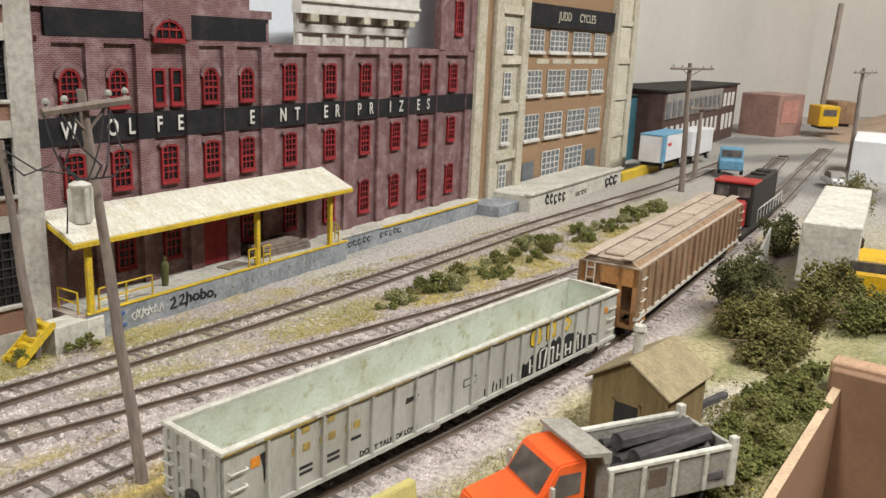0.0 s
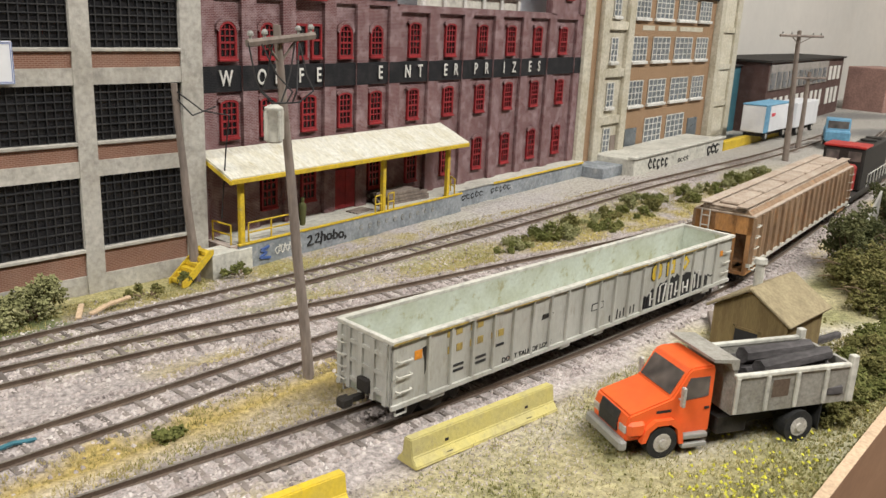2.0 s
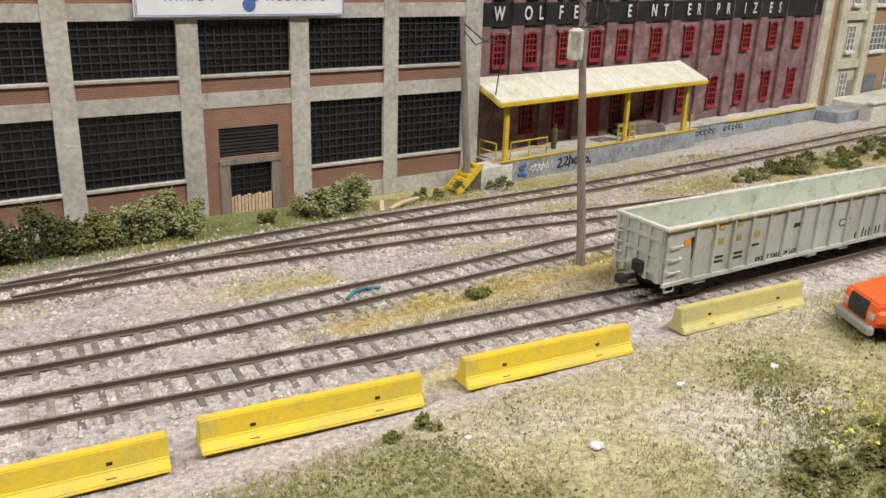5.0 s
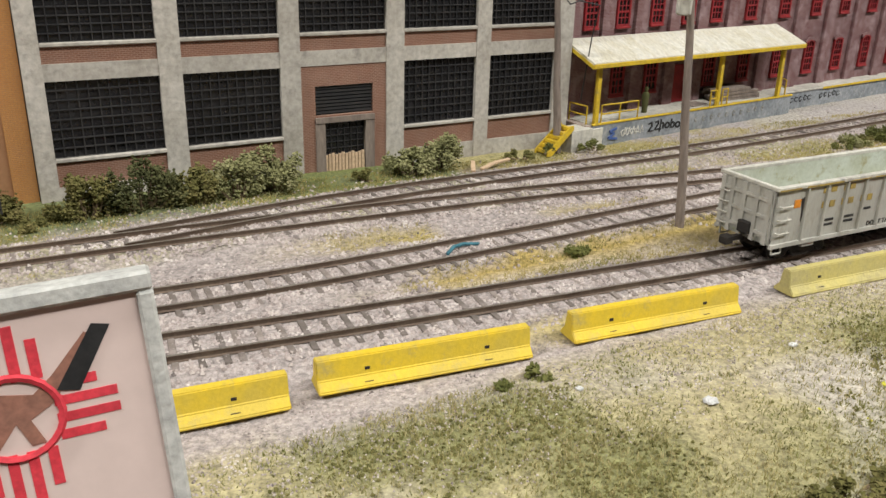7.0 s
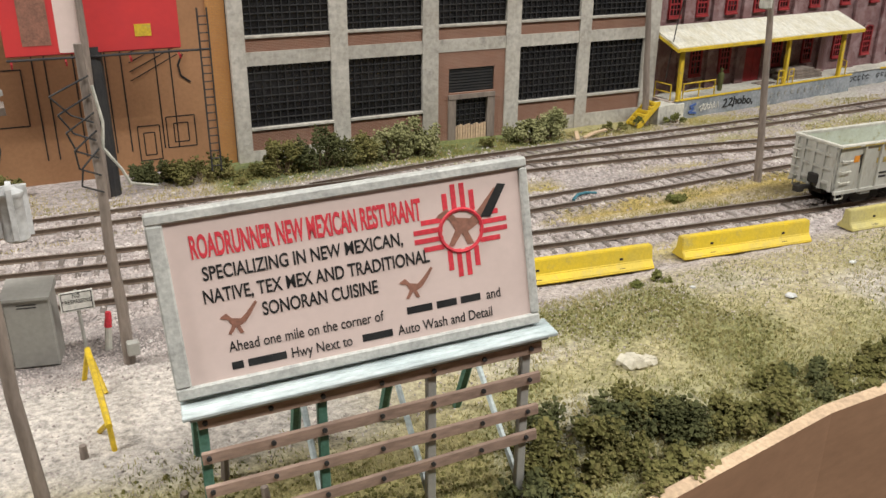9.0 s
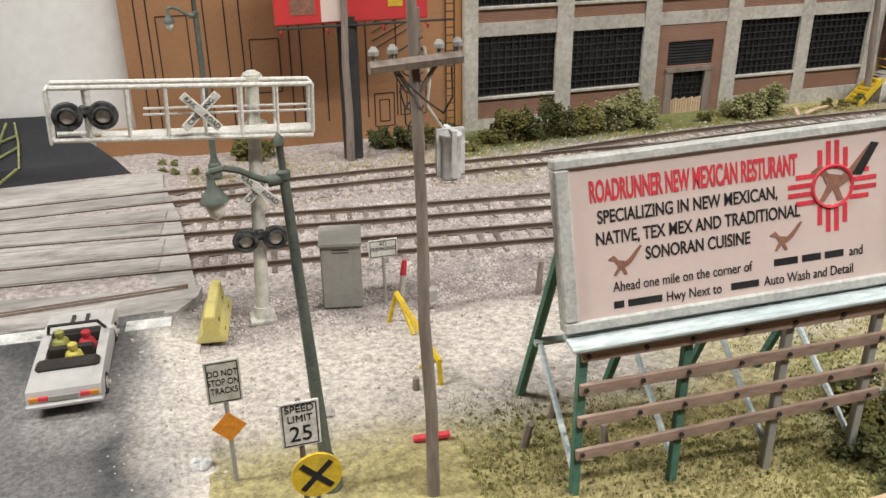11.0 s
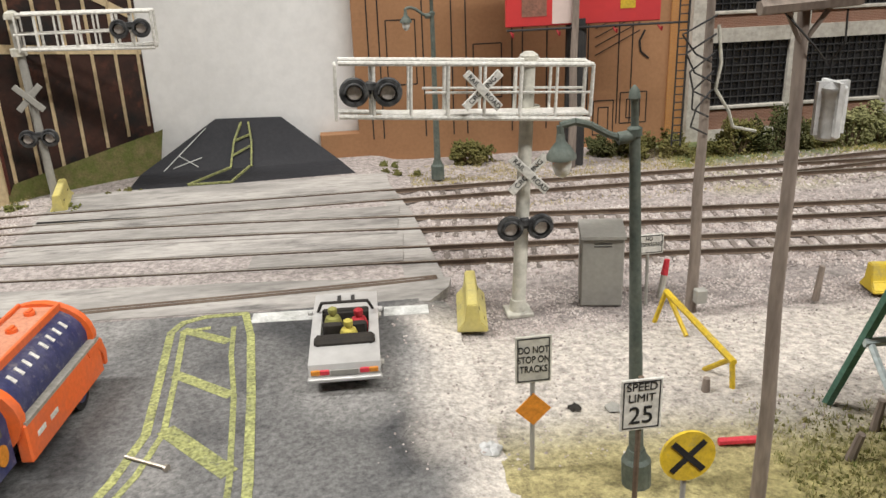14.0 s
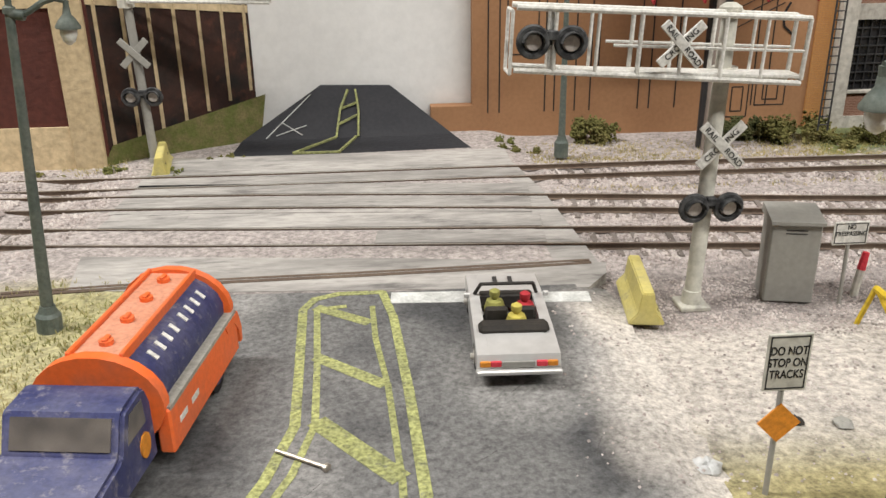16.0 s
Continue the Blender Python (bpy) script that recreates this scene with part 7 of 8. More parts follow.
for x, w, z in ((1.02, 0.62, 1.0), (1.75, 0.5, 1.0), (2.35, 0.5, 1.0), (-3.05, 0.25, 0.55), (-2.7, 0.85, 0.55), (-0.1, 0.72, 0.55)):
    part("text_bar", MB().box(x, -0.008, z - 0.09, x + w, 0.01, z + 0.09), INKBLACK, bb)
for k in range(4):
    a = math.pi / 2 * k
    c, s = math.cos(a), math.sin(a)
    for d in (-0.33, -0.11, 0.11, 0.33):
        reach = 1.15 if abs(d) < 0.2 else 0.95
        q = [(0.45, d - 0.06), (reach, d - 0.06), (reach, d + 0.06), (0.45, d + 0.06)]
        part("emblem_ray", MB().prism([(2.55 + c * u - s * v, 2.75 + s * u + c * v) for u, v in q], -0.01, 0.01, "y"), INKRED, bb)
part("emblem_ring", MB().ring((2.55, -0.003, 2.75), (0, 1, 0), 0.52, 0.05, 24, 5), INKRED, bb, "red sun symbol")


def bird_shape(cx, cz, s, mat_, nm, flip=1):
    pts = [(-0.75, 0.45), (-0.45, 0.62), (-0.2, 0.3), (0.25, 0.2), (0.55, 0.45), (1.1, 1.05), (1.2, 0.95), (0.75, 0.3), (0.5, 0.0), (0.15, -0.2), (0.3, -0.6), (0.1, -0.62), (-0.05, -0.22), (-0.35, -0.6), (-0.5, -0.55), (-0.25, -0.1), (-0.4, 0.25), (-0.8, 0.38)]
    part(nm, MB().prism([(cx + flip * s * a, cz + s * b) for a, b in pts], -0.014, 0.01, "y"), mat_, bb, "plain brown bird shape")


bird_shape(2.6, 2.85, 0.78, INKBROWN, "bird_shape")
part("tail_shape", MB().prism([(3.05, 3.0), (3.55, 3.75), (3.75, 3.7), (3.3, 2.95)], -0.018, 0.01, "y"), INKBLACK, bb)
bird_shape(1.25, 1.55, 0.42, INKBROWN, "bird_shape")
bird_shape(-2.8, 1.55, 0.42, INKBROWN, "bird_shape")
wk = thing("billboard_stand", "green steel stand with taupe slats and aqua walkway", "stand", -11.8, 1.6, 0, -6.8)
for k in range(4):
    wp = part("walkway_plank", MB().bev(-4.35, -0.75 + k * 0.2, -0.05, 4.3, -0.57 + k * 0.2, 0.05, 0.02), BBPALE, wk, "pale aqua plank")
    wp.matrix_basis = P(0, 0.1, 4.52, 0, -3.9, 0)
part("walkway_beam", MB().add([(-4.2, -0.5, 4.06), (4.1, -0.5, 4.62), (4.1, -0.5, 4.74), (-4.2, -0.5, 4.18), (-4.2, -0.4, 4.06), (4.1, -0.4, 4.62), (4.1, -0.4, 4.74), (-4.2, -0.4, 4.18)], [(0, 1, 2, 3), (4, 7, 6, 5), (3, 2, 6, 7), (0, 4, 5, 1)]), BBPALE, wk)
for k, x in enumerate((-3.95, -1.35, 1.25, 3.65)):
    part("leg", MB().bev(x - 0.11, -0.32, -0.3, x + 0.11, -0.1, 4.18 + 0.066 * (x + 4), 0.02), BBGREEN if k < 2 else GREYBOX, wk)
    xr = min(x, 3.9)
    part("rear_leg", MB().rod((xr, 1.35, 6.3), (xr - 0.1 * (k < 1), 4.4, -0.2), 0.15, n=6), BBGREEN, wk)
    part("strut", MB().rod((x, -0.2, 0.4), (x, 3.0, 2.4), 0.09, n=6), BBPALE, wk)
for z, tilt in ((1.55, -5.2), (2.4, -3.7), (3.3, -3.8), (4.18, -3.3)):
    sl = part("slat", MB().bev(-4.05, -0.45, -0.15, 4.0, -0.34, 0.15, 0.02), SLAT, wk)
    sl.matrix_basis = P(0, 0, z, 0, tilt, 0)
    for x in (-3.9, -2.5, -1.35, 0.0, 1.25, 2.5, 3.7):
        part("bolt", MB().rod((x, -0.45, 0.02), (x, -0.5, 0.02), 0.06, n=7), IRON, sl)
part("cross_beam", MB().rod((-4.1, 3.0, 2.4), (3.9, 3.0, 2.8), 0.12, n=6), BBPALE, wk)

rb = thing("poster_billboard", "red poster billboard on a black column", "billboard", -14.6, 31.6, 0)
part("column", MB().rod((-0.3, 0.3, -0.4), (-0.3, 0.3, 7.5), 0.55, n=16), IRON, rb)
part("panel", MB().bev(-4.1, -0.1, 7.2, 4.1, 0.2, 12.2, 0.05), REDCARD, rb, "plain red advertising poster")
part("poster_shape", MB().box(-3.3, -0.12, 7.7, -2.0, -0.09, 10.5), INKBROWN, rb, "dark printed shape")
part("poster_shape", MB().box(1.9, -0.12, 7.9, 2.7, -0.09, 8.5), YELLOW, rb)
part("poster_shape", MB().box(-1.7, -0.12, 7.3, -0.4, -0.09, 12.0), SIGNPAPER, rb, "pale pink printed strip")
part("catwalk", MB().bev(-4.1, -0.35, 7.02, 5.6, -0.1, 7.12, 0.03), IRON, rb)
for x in (-3.9, -1.5, 1.5, 3.9):
    part("spot_arm", MB().line([(x, -0.3, 7.0), (x, -0.8, 6.8), (x, -0.85, 7.0)], 0.05, 5), REDPAINT, rb)
ld = MB()
for x in (5.0, 5.5):
    ld.rod((x, -0.4, 0.5), (x, -0.4, 9.2), 0.05, n=5)
for k in range(20):
    ld.rod((5.0, -0.4, 0.8 + k * 0.42), (5.5, -0.4, 0.8 + k * 0.42), 0.035, n=5)
part("ladder", ld, IRON, rb, "thin dark ladder")


# ---- vehicles ----
def wheel(parent, x, y, z, r, w, rim=CHROME, axis="y"):
    a, b = ((x, y - w / 2, z), (x, y + w / 2, z)) if axis == "y" else ((x - w / 2, y, z), (x + w / 2, y, z))
    d = (Vector(b) - Vector(a)).normalized()
    t = part("tyre", MB().rod(a, b, r, n=24).ring(Vector(a) + d * 0.05, d, r * 0.82, 0.06, 24, 6), TYRE, parent)
    t.name = "wheel"
    part("rim", MB().rod(Vector(a) - d * 0.02, Vector(b) + d * 0.02, r * 0.58, n=18).rod(Vector(a) - d * 0.1, Vector(b) + d * 0.1, r * 0.25, n=12), rim, t)


def truck_cab():
    """Sloped hood and a cab with an inclined windscreen, as one moulded shell."""
    m = MB()
    prof = [(-1.55, 0.75), (-1.6, 1.35), (-1.45, 1.75), (0.35, 2.25), (0.95, 3.2), (1.15, 3.32), (2.1, 3.35), (2.2, 3.25), (2.2, 0.75), (0.8, 0.75), (0.6, 1.15), (0.25, 1.35), (-0.25, 1.35), (-0.6, 1.15), (-0.8, 0.75)]
    m.prism(prof, -1.22, 1.22, "y")
    return m


dt = thing("dump_truck", "orange dump truck loaded with dark logs on grass", "truck", 23.45, 6.75, -0.12, -28.4)
part("cab", truck_cab(), CABORANGE, dt, smooth=True, bevel=0.2)
part("hood_side", MB().bev(-1.5, -1.35, 0.9, -0.75, 1.35, 1.5, 0.12), CABORANGE, dt)
part("fender", MB().prism([(-0.95, 0.7), (-0.8, 1.2), (-0.4, 1.5), (0.4, 1.5), (0.8, 1.2), (0.95, 0.5), (0.75, 0.5), (0.6, 1.1), (0.3, 1.3), (-0.3, 1.3), (-0.6, 1.1), (-0.75, 0.7)], -1.42, -1.15, "y"), CABORANGE, dt)
part("fender", MB().prism([(-0.95, 0.7), (-0.8, 1.2), (-0.4, 1.5), (0.4, 1.5), (0.8, 1.2), (0.95, 0.5), (0.75, 0.5), (0.6, 1.1), (0.3, 1.3), (-0.3, 1.3), (-0.6, 1.1), (-0.75, 0.7)], 1.15, 1.42, "y"), CABORANGE, dt)
part("bumper", MB().bev(-1.85, -1.35, 0.45, -1.5, 1.35, 0.85, 0.08), GREYBOX, dt, "grey bumper")
part("grille", MB().prism([(-1.66, 0.95), (-1.66, 1.4), (-1.55, 1.72), (-1.5, 1.72), (-1.5, 0.95)], -0.65, 0.65, "y"), IRON, dt, "dark grille")
for s in (-1, 1):
    part("headlight", MB().bev(-1.62, min(s * 0.75, s * 1.2), 1.05, -1.5, max(s * 0.75, s * 1.2), 1.35, 0.04), LENS, dt)
    part("hood_vent", MB().box(-0.3, min(s * 1.215, s * 1.235), 1.72, 0.35, max(s * 1.215, s * 1.235), 1.82), IRON, dt)
    part("side_window", MB().prism([(0.75, 2.3), (1.05, 2.95), (1.95, 2.95), (1.95, 2.2), (0.95, 2.1)], s * 1.21, s * 1.24, "y"), GLASS, dt, "dark side window")
    part("mirror", MB().bev(0.55, min(s * 1.4, s * 1.6), 2.0, 0.7, max(s * 1.4, s * 1.6), 2.75, 0.03).rod((0.65, s * 1.2, 2.2), (0.65, s * 1.5, 2.2), 0.04, n=5), CHROME, dt, "pale mirror")
    for k in range(2):
        part("cab_step", MB().bev(0.9, min(s * 1.15, s * 1.45), 0.3 + k * 0.35, 2.0, max(s * 1.15, s * 1.45), 0.48 + k * 0.35, 0.03), GREYBOX, dt)
    part("door_handle", MB().box(1.85, min(s * 1.22, s * 1.26), 1.7, 2.05, max(s * 1.22, s * 1.26), 1.78), IRON, dt)
ws = part("windscreen", MB().box(-0.02, -1.02, -0.48, 0.03, 1.02, 0.48), GLASS, dt, "dusty dark windscreen")
ws.matrix_basis = P(0.61, 0, 2.72, 0, 32.3, 0)
for ob in [c for c in dt.children if c.name.split(".")[0] in ("cab", "hood_side", "fender", "bumper", "grille", "headlight", "hood_vent", "side_window", "mirror", "cab_step", "door_handle", "windscreen")]:
    ob.matrix_basis = Matrix.Diagonal((0.87, 0.88, 0.94, 1)) @ ob.matrix_basis
part("chassis", MB().box(-1.1, -0.5, 0.55, 7.3, 0.5, 0.95).box(2.3, -1.0, 0.5, 3.5, 1.0, 1.1), RUNGEAR, dt)
tipper = part("dump_body", MB().box(2.5, -1.35, 1.35, 7.6, 1.35, 1.5).box(2.5, -1.35, 1.5, 7.6, -1.25, 2.75).box(2.5, 1.25, 1.5, 7.6, 1.35, 2.75).box(2.5, -1.25, 1.5, 2.62, 1.25, 3.2).box(7.45, -1.25, 1.5, 7.6, 1.25, 2.75), SILVERGREY, dt, "scratched grey steel dump body")
part("cab_shield", MB().prism([(2.62, 3.0), (2.62, 3.36), (1.6, 3.46), (1.6, 3.36), (2.3, 3.26), (2.4, 3.0)], -1.3, 1.3, "y"), SILVERGREY, tipper)
for s in (-1, 1):
    part("top_rail", MB().bev(2.5, min(s * 1.22, s * 1.42), 2.68, 7.65, max(s * 1.22, s * 1.42), 2.84, 0.03), PALECONC, tipper)
    for x in (2.6, 3.85, 5.1, 6.35, 7.5):
        part("rib", MB().bev(x - 0.08, min(s * 1.35, s * 1.44), 1.4, x + 0.08, max(s * 1.35, s * 1.44), 2.72, 0.02), PALECONC, tipper)
    part("door_badge", MB().box(4.1, min(s * 1.352, s * 1.36), 1.85, 4.8, max(s * 1.352, s * 1.36), 2.5), RAILRUST, tipper, "rust coloured faded patch")
    part("mud_flap", MB().box(6.4, min(s * 0.7, s * 1.3), 0.3, 6.45, max(s * 0.7, s * 1.3), 1.3), TYRE, dt)
    wheel(dt, 0, s * 1.02, 0.58, 0.58, 0.38)
    wheel(dt, 5.45, s * 1.1, 0.6, 0.6, 0.62)
part("corner_post", MB().bev(7.35, -1.45, 1.35, 7.65, -1.2, 3.1, 0.03).bev(7.35, 1.2, 1.35, 7.65, 1.45, 3.1, 0.03), PALECONC, tipper)
rnd = random.Random(2)
for k in range(11):
    y, z = -0.95 + 0.48 * (k % 5), -0.05 + (1.75 if k < 5 else 2.4 if k < 9 else 2.9)
    ob = part("log", MB().rod((-1.9 + rnd.uniform(0, 0.5), 0, 0), (1.9, 0, 0), 0.3, 0.27, n=7), LOGDARK)
    ob.matrix_basis = P(23.45, 6.75, -0.12, 0, 0, -28.4) @ P(5.0 + rnd.uniform(-0.2, 0.3), y if k < 9 else y * 0.5 - 0.3, z, 0, rnd.uniform(-4, 4), rnd.uniform(-9, 9))
    tagged(ob, "charred dark log lying in the dump truck", "log", "logs in the truck")

# tanker, nose towards the viewer
tk = thing("tanker_truck", "old orange and navy fuel tanker truck", "truck", -36.65, 8.95, 0.11, -7.7)
tk.scale = (0.95, 0.95, 0.95)
part("chassis", MB().box(-0.7, -5.8, 0.35, 0.7, 2.2, 0.75), RUNGEAR, tk)
for s in (-1, 1):
    part("side_skirt", MB().bev(min(s * 1.15, s * 1.5), -2.35, 0.45, max(s * 1.15, s * 1.5), 2.4, 1.55, 0.05), TANKORANGE, tk)
    part("side_deck", MB().box(min(s * 0.9, s * 1.5), -2.3, 1.5, max(s * 0.9, s * 1.5), 2.4, 1.6), SILVERGREY, tk)
    bars = MB()
    for k in range(2):
        bars.box(min(s * 1.5, s * 1.51), -1.9 + k * 0.75, 0.95, max(s * 1.5, s * 1.51), -1.45 + k * 0.75, 1.1)
    part("white_bar", bars, WHITEPAINT, tk)
n = 14
tank = [(1.28 * math.cos(a), 1.75 + 0.95 * math.sin(a)) for a in np.linspace(-0.5, math.pi + 0.5, n)]
tank = [(max(-1.3, min(1.3, a)), b) for a, b in tank]
part("tank", MB().prism(tank, -2.2, 2.3, "y"), NAVY, tk, "dusty dark blue tank", smooth=True)
big = [(1.45 * math.cos(a), 1.7 + 1.12 * math.sin(a)) for a in np.linspace(-0.75, math.pi + 0.75, 18)]
part("tank_front", MB().prism(big, -2.45, -2.15, "y"), TANKORANGE, tk, smooth=True)
part("tank_rear", MB().prism(big, 2.2, 2.45, "y"), TANKORANGE, tk, smooth=True)
part("top_walk", MB().bev(-0.55, -2.2, 2.5, 0.55, 2.3, 2.7, 0.04), mat("faded_orange", (0.66, 0.3, 0.19), (0.58, 0.24, 0.14), scale=1.0, grain=0.12, rough=0.7), tk, "sun faded orange top panel")
for x in (-0.58, 0.58):
    part("top_rail", MB().bev(x - 0.05, -2.2, 2.5, x + 0.05, 2.3, 2.8, 0.02), TANKORANGE, tk)
for k in range(4):
    part("filler_cap", MB().rod((0, -1.6 + k * 1.1, 2.7), (0, -1.6 + k * 1.1, 2.8), 0.16, n=12).bev(-0.06, -1.72 + k * 1.1, 2.79, 0.06, -1.45 + k * 1.1, 2.86, 0.02), TANKORANGE, tk)
lb = MB()
for k in range(8):
    yy = -1.5 + k * 0.42 + (0.15 if k > 3 else 0)
    a = 0.75
    nx, nz = math.cos(a) / 1.28, math.sin(a) / 0.95
    lb.m = Matrix.Translation((1.28 * math.cos(a), yy, 1.75 + 0.95 * math.sin(a))) @ Matrix.Rotation(math.atan2(nx, nz), 4, "Y")
    lb.box(-0.14, -0.06, -0.02, 0.14, 0.06, 0.015)
lb.m = None
part("white_lettering_bar", lb, WHITEPAINT, tk, "plain white lettering bars")
part("rear_fender", MB().prism([(1.5, 1.5), (2.5, 1.5), (2.7, 1.0), (2.65, 0.6), (2.5, 0.6), (2.45, 1.0), (2.2, 1.3), (1.6, 1.3)], 1.1, 1.52, "x"), TANKORANGE, tk)
cabp = [(-2.55, 0.6), (-2.55, 1.95), (-2.75, 2.35), (-3.0, 2.42), (-3.85, 2.38), (-4.0, 2.3), (-4.35, 1.62), (-4.5, 1.55), (-6.5, 1.4), (-6.75, 1.2), (-6.8, 0.6)]
part("cab", MB().prism(cabp, -1.22, 1.22, "x"), NAVY, tk, "dusty navy cab and hood", smooth=True, bevel=0.13)
for s in (-1, 1):
    part("fender", MB().prism([(-6.75, 0.55), (-6.6, 1.05), (-6.1, 1.25), (-5.3, 1.25), (-4.8, 0.95), (-4.6, 0.5), (-4.9, 0.5), (-5.2, 0.9), (-5.6, 1.0), (-6.1, 0.95), (-6.4, 0.55)], s * 1.1, s * 1.48, "x"), NAVY, tk)
    part("side_window", MB().prism([(-3.0, 1.65), (-3.05, 2.2), (-3.75, 2.2), (-4.0, 1.65)], s * 1.21, s * 1.235, "x"), GLASS, tk)
    part("door_badge", MB().rod((s * 1.22, -3.2, 1.2), (s * 1.25, -3.2, 1.2), 0.28, n=16), SIGNORANGE, tk, "plain orange disc")
    wheel(tk, s * 1.15, -5.1, 0.5, 0.5, 0.4, NAVY, "x")
    wheel(tk, s * 1.1, 1.0, 0.5, 0.5, 0.5, NAVY, "x")
ws = part("windscreen", MB().box(-1.0, -0.03, -0.33, 1.0, 0.03, 0.33), GLASS, tk, "dusty windscreen")
ws.matrix_basis = P(0, -4.2, 1.98, -25, 0, 0)
for ob in [c for c in tk.children if c.name.split(".")[0] in ("cab", "side_window", "door_badge", "windscreen", "fender")]:
    ob.matrix_basis = P(0, -2.55, 0) @ Matrix.Diagonal((1, 0.84, 1, 1)) @ P(0, 2.55, 0) @ ob.matrix_basis
part("roof_light", MB().rod((0, -6.1, 1.0), (0, -5.98, 1.0), 0.2, n=12), LENS, tk)

# open car
cr = thing("convertible_car", "silver open convertible with dark interior waiting at the line", "car", -27.95, 11.75, 0.11, -2.5)
side = [(-2.6, 0.35), (-2.65, 0.6), (-2.55, 0.88), (-1.2, 0.95), (1.0, 0.97), (2.3, 0.85), (2.6, 0.6), (2.55, 0.35), (2.1, 0.3), (1.95, 0.55), (1.6, 0.62), (1.25, 0.5), (1.15, 0.3), (-1.1, 0.3), (-1.25, 0.5), (-1.6, 0.62), (-1.95, 0.5), (-2.05, 0.3)]
part("body", MB().prism([p for p in side], -1.0, -0.72, "x").prism([p for p in side], 0.72, 1.0, "x").prism([(-2.6, 0.35), (-2.65, 0.6), (-2.55, 0.88), (-1.35, 0.96), (-1.35, 0.35)], -0.72, 0.72, "x").prism([(0.85, 0.35), (0.85, 0.98), (2.3, 0.87), (2.6, 0.6), (2.55, 0.35)], -0.72, 0.72, "x").box(-0.72, -1.35, 0.3, 0.72, 0.85, 0.4), CARSILVER, cr, "silver body shell")
part("folded_hood", MB().bev(-0.88, -1.6, 0.85, 0.88, -1.1, 1.12, 0.1), RUNGEAR, cr, "folded black hood")
part("dashboard", MB().bev(-0.72, 0.55, 0.6, 0.72, 0.9, 1.0, 0.05), RUNGEAR, cr)
part("windscreen_frame", MB().line([(-0.85, 0.75, 0.95), (-0.7, 0.4, 1.4), (0.7, 0.4, 1.4), (0.85, 0.75, 0.95)], 0.05, 6), RUNGEAR, cr)
for x in (-0.36, 0.36):
    part("seat", MB().bev(x - 0.3, -0.5, 0.4, x + 0.3, 0.2, 0.65, 0.06).bev(x - 0.3, -0.6, 0.5, x + 0.3, -0.4, 1.15, 0.06), RUNGEAR, cr)
    part("bonnet_slot", MB().box(x * 0.6 - 0.06, 1.4, 0.935, x * 0.6 + 0.06, 1.9, 0.96), IRON, cr)
part("rear_seat", MB().bev(-0.7, -1.2, 0.4, 0.7, -0.75, 0.75, 0.08), RUNGEAR, cr)
for s in (-1, 1):
    part("tail_light", MB().bev(min(s * 0.42, s * 0.68), -2.68, 0.6, max(s * 0.42, s * 0.68), -2.6, 0.75, 0.02), INKRED, cr, "red tail light")
    part("indicator", MB().bev(min(s * 0.68, s * 0.93), -2.68, 0.6, max(s * 0.68, s * 0.93), -2.6, 0.75, 0.02), SIGNORANGE, cr)
    for y in (-1.6, 1.6):
        wheel(cr, s * 0.88, y, 0.33, 0.33, 0.24, CHROME, "x")
    part("mirror", MB().bev(min(s * 1.0, s * 1.15), 0.5, 0.95, max(s * 1.0, s * 1.15), 0.62, 1.08, 0.02), CARSILVER, cr)
part("bumper", MB().bev(-1.03, -2.78, 0.42, 1.03, -2.6, 0.55, 0.03), CARSILVER, cr)
part("blank_plate", MB().box(-0.38, -2.685, 0.6, 0.38, -2.64, 0.74), GREYBOX, cr)
FIGMATS = (mat("doll_olive", (0.3, 0.29, 0.08), (0.24, 0.23, 0.07), scale=0.3), mat("doll_yellow", (0.6, 0.5, 0.1), (0.5, 0.42, 0.1), scale=0.3), mat("doll_red", (0.45, 0.03, 0.04), (0.4, 0.03, 0.04), scale=0.3))
for (x, y), m, lab in zip(((-0.36, 0.0), (0.12, -0.9), (0.42, -0.2)), FIGMATS, ("olive", "yellow", "red")):
    ob = part("toy_figurine", MB().lathe((0, 0, 0), [(0.26, 0), (0.28, 0.3), (0.22, 0.48), (0.08, 0.52), (0.14, 0.62), (0.14, 0.75), (0.03, 0.82)], 10), m, smooth=True)
    ob.matrix_basis = P(-27.95, 11.75, 0.11, 0, 0, -2.5) @ P(x, y, 0.63)
    tagged(ob, "plain %s toy figurine sitting in the car" % lab, "figurine", "toy figurines")

# ---- shed ----
sh = thing("trackside_shed", "small brown shed with tan roof and stovepipe", "shed", 31.5, 6.7, -0.15, -3)
part("wall", MB().prism([(-1.6, 0), (1.6, 0), (1.6, 2.85), (0, 3.85), (-1.6, 2.85)], 0, 3.4, "x"), SHEDWALL, sh)
for s in (-1, 1):
    rf = part("roof", MB().bev(-0.3, 0, -0.06, 3.7, 2.15, 0.06, 0.03), SHEDROOF, sh, "flat tan roof slope")
    rf.matrix_basis = P(0, 0, 3.95, 0, 0, 0) @ (pose(0, 0, 0, -32) if s > 0 else pose(0, 0, 0, 32) @ Matrix.Diagonal((1, -1, 1, 1)))
part("door", MB().bev(-0.04, -0.45, 0.2, 0.02, 0.55, 2.1, 0.01), IRON, sh, "dark grey window opening")
part("door_frame", MB().box(-0.06, -0.55, 0.1, 0.0, -0.45, 2.2).box(-0.06, 0.55, 0.1, 0.0, 0.65, 2.2).box(-0.06, -0.55, 2.1, 0.0, 0.65, 2.2), SHEDWALL, sh)
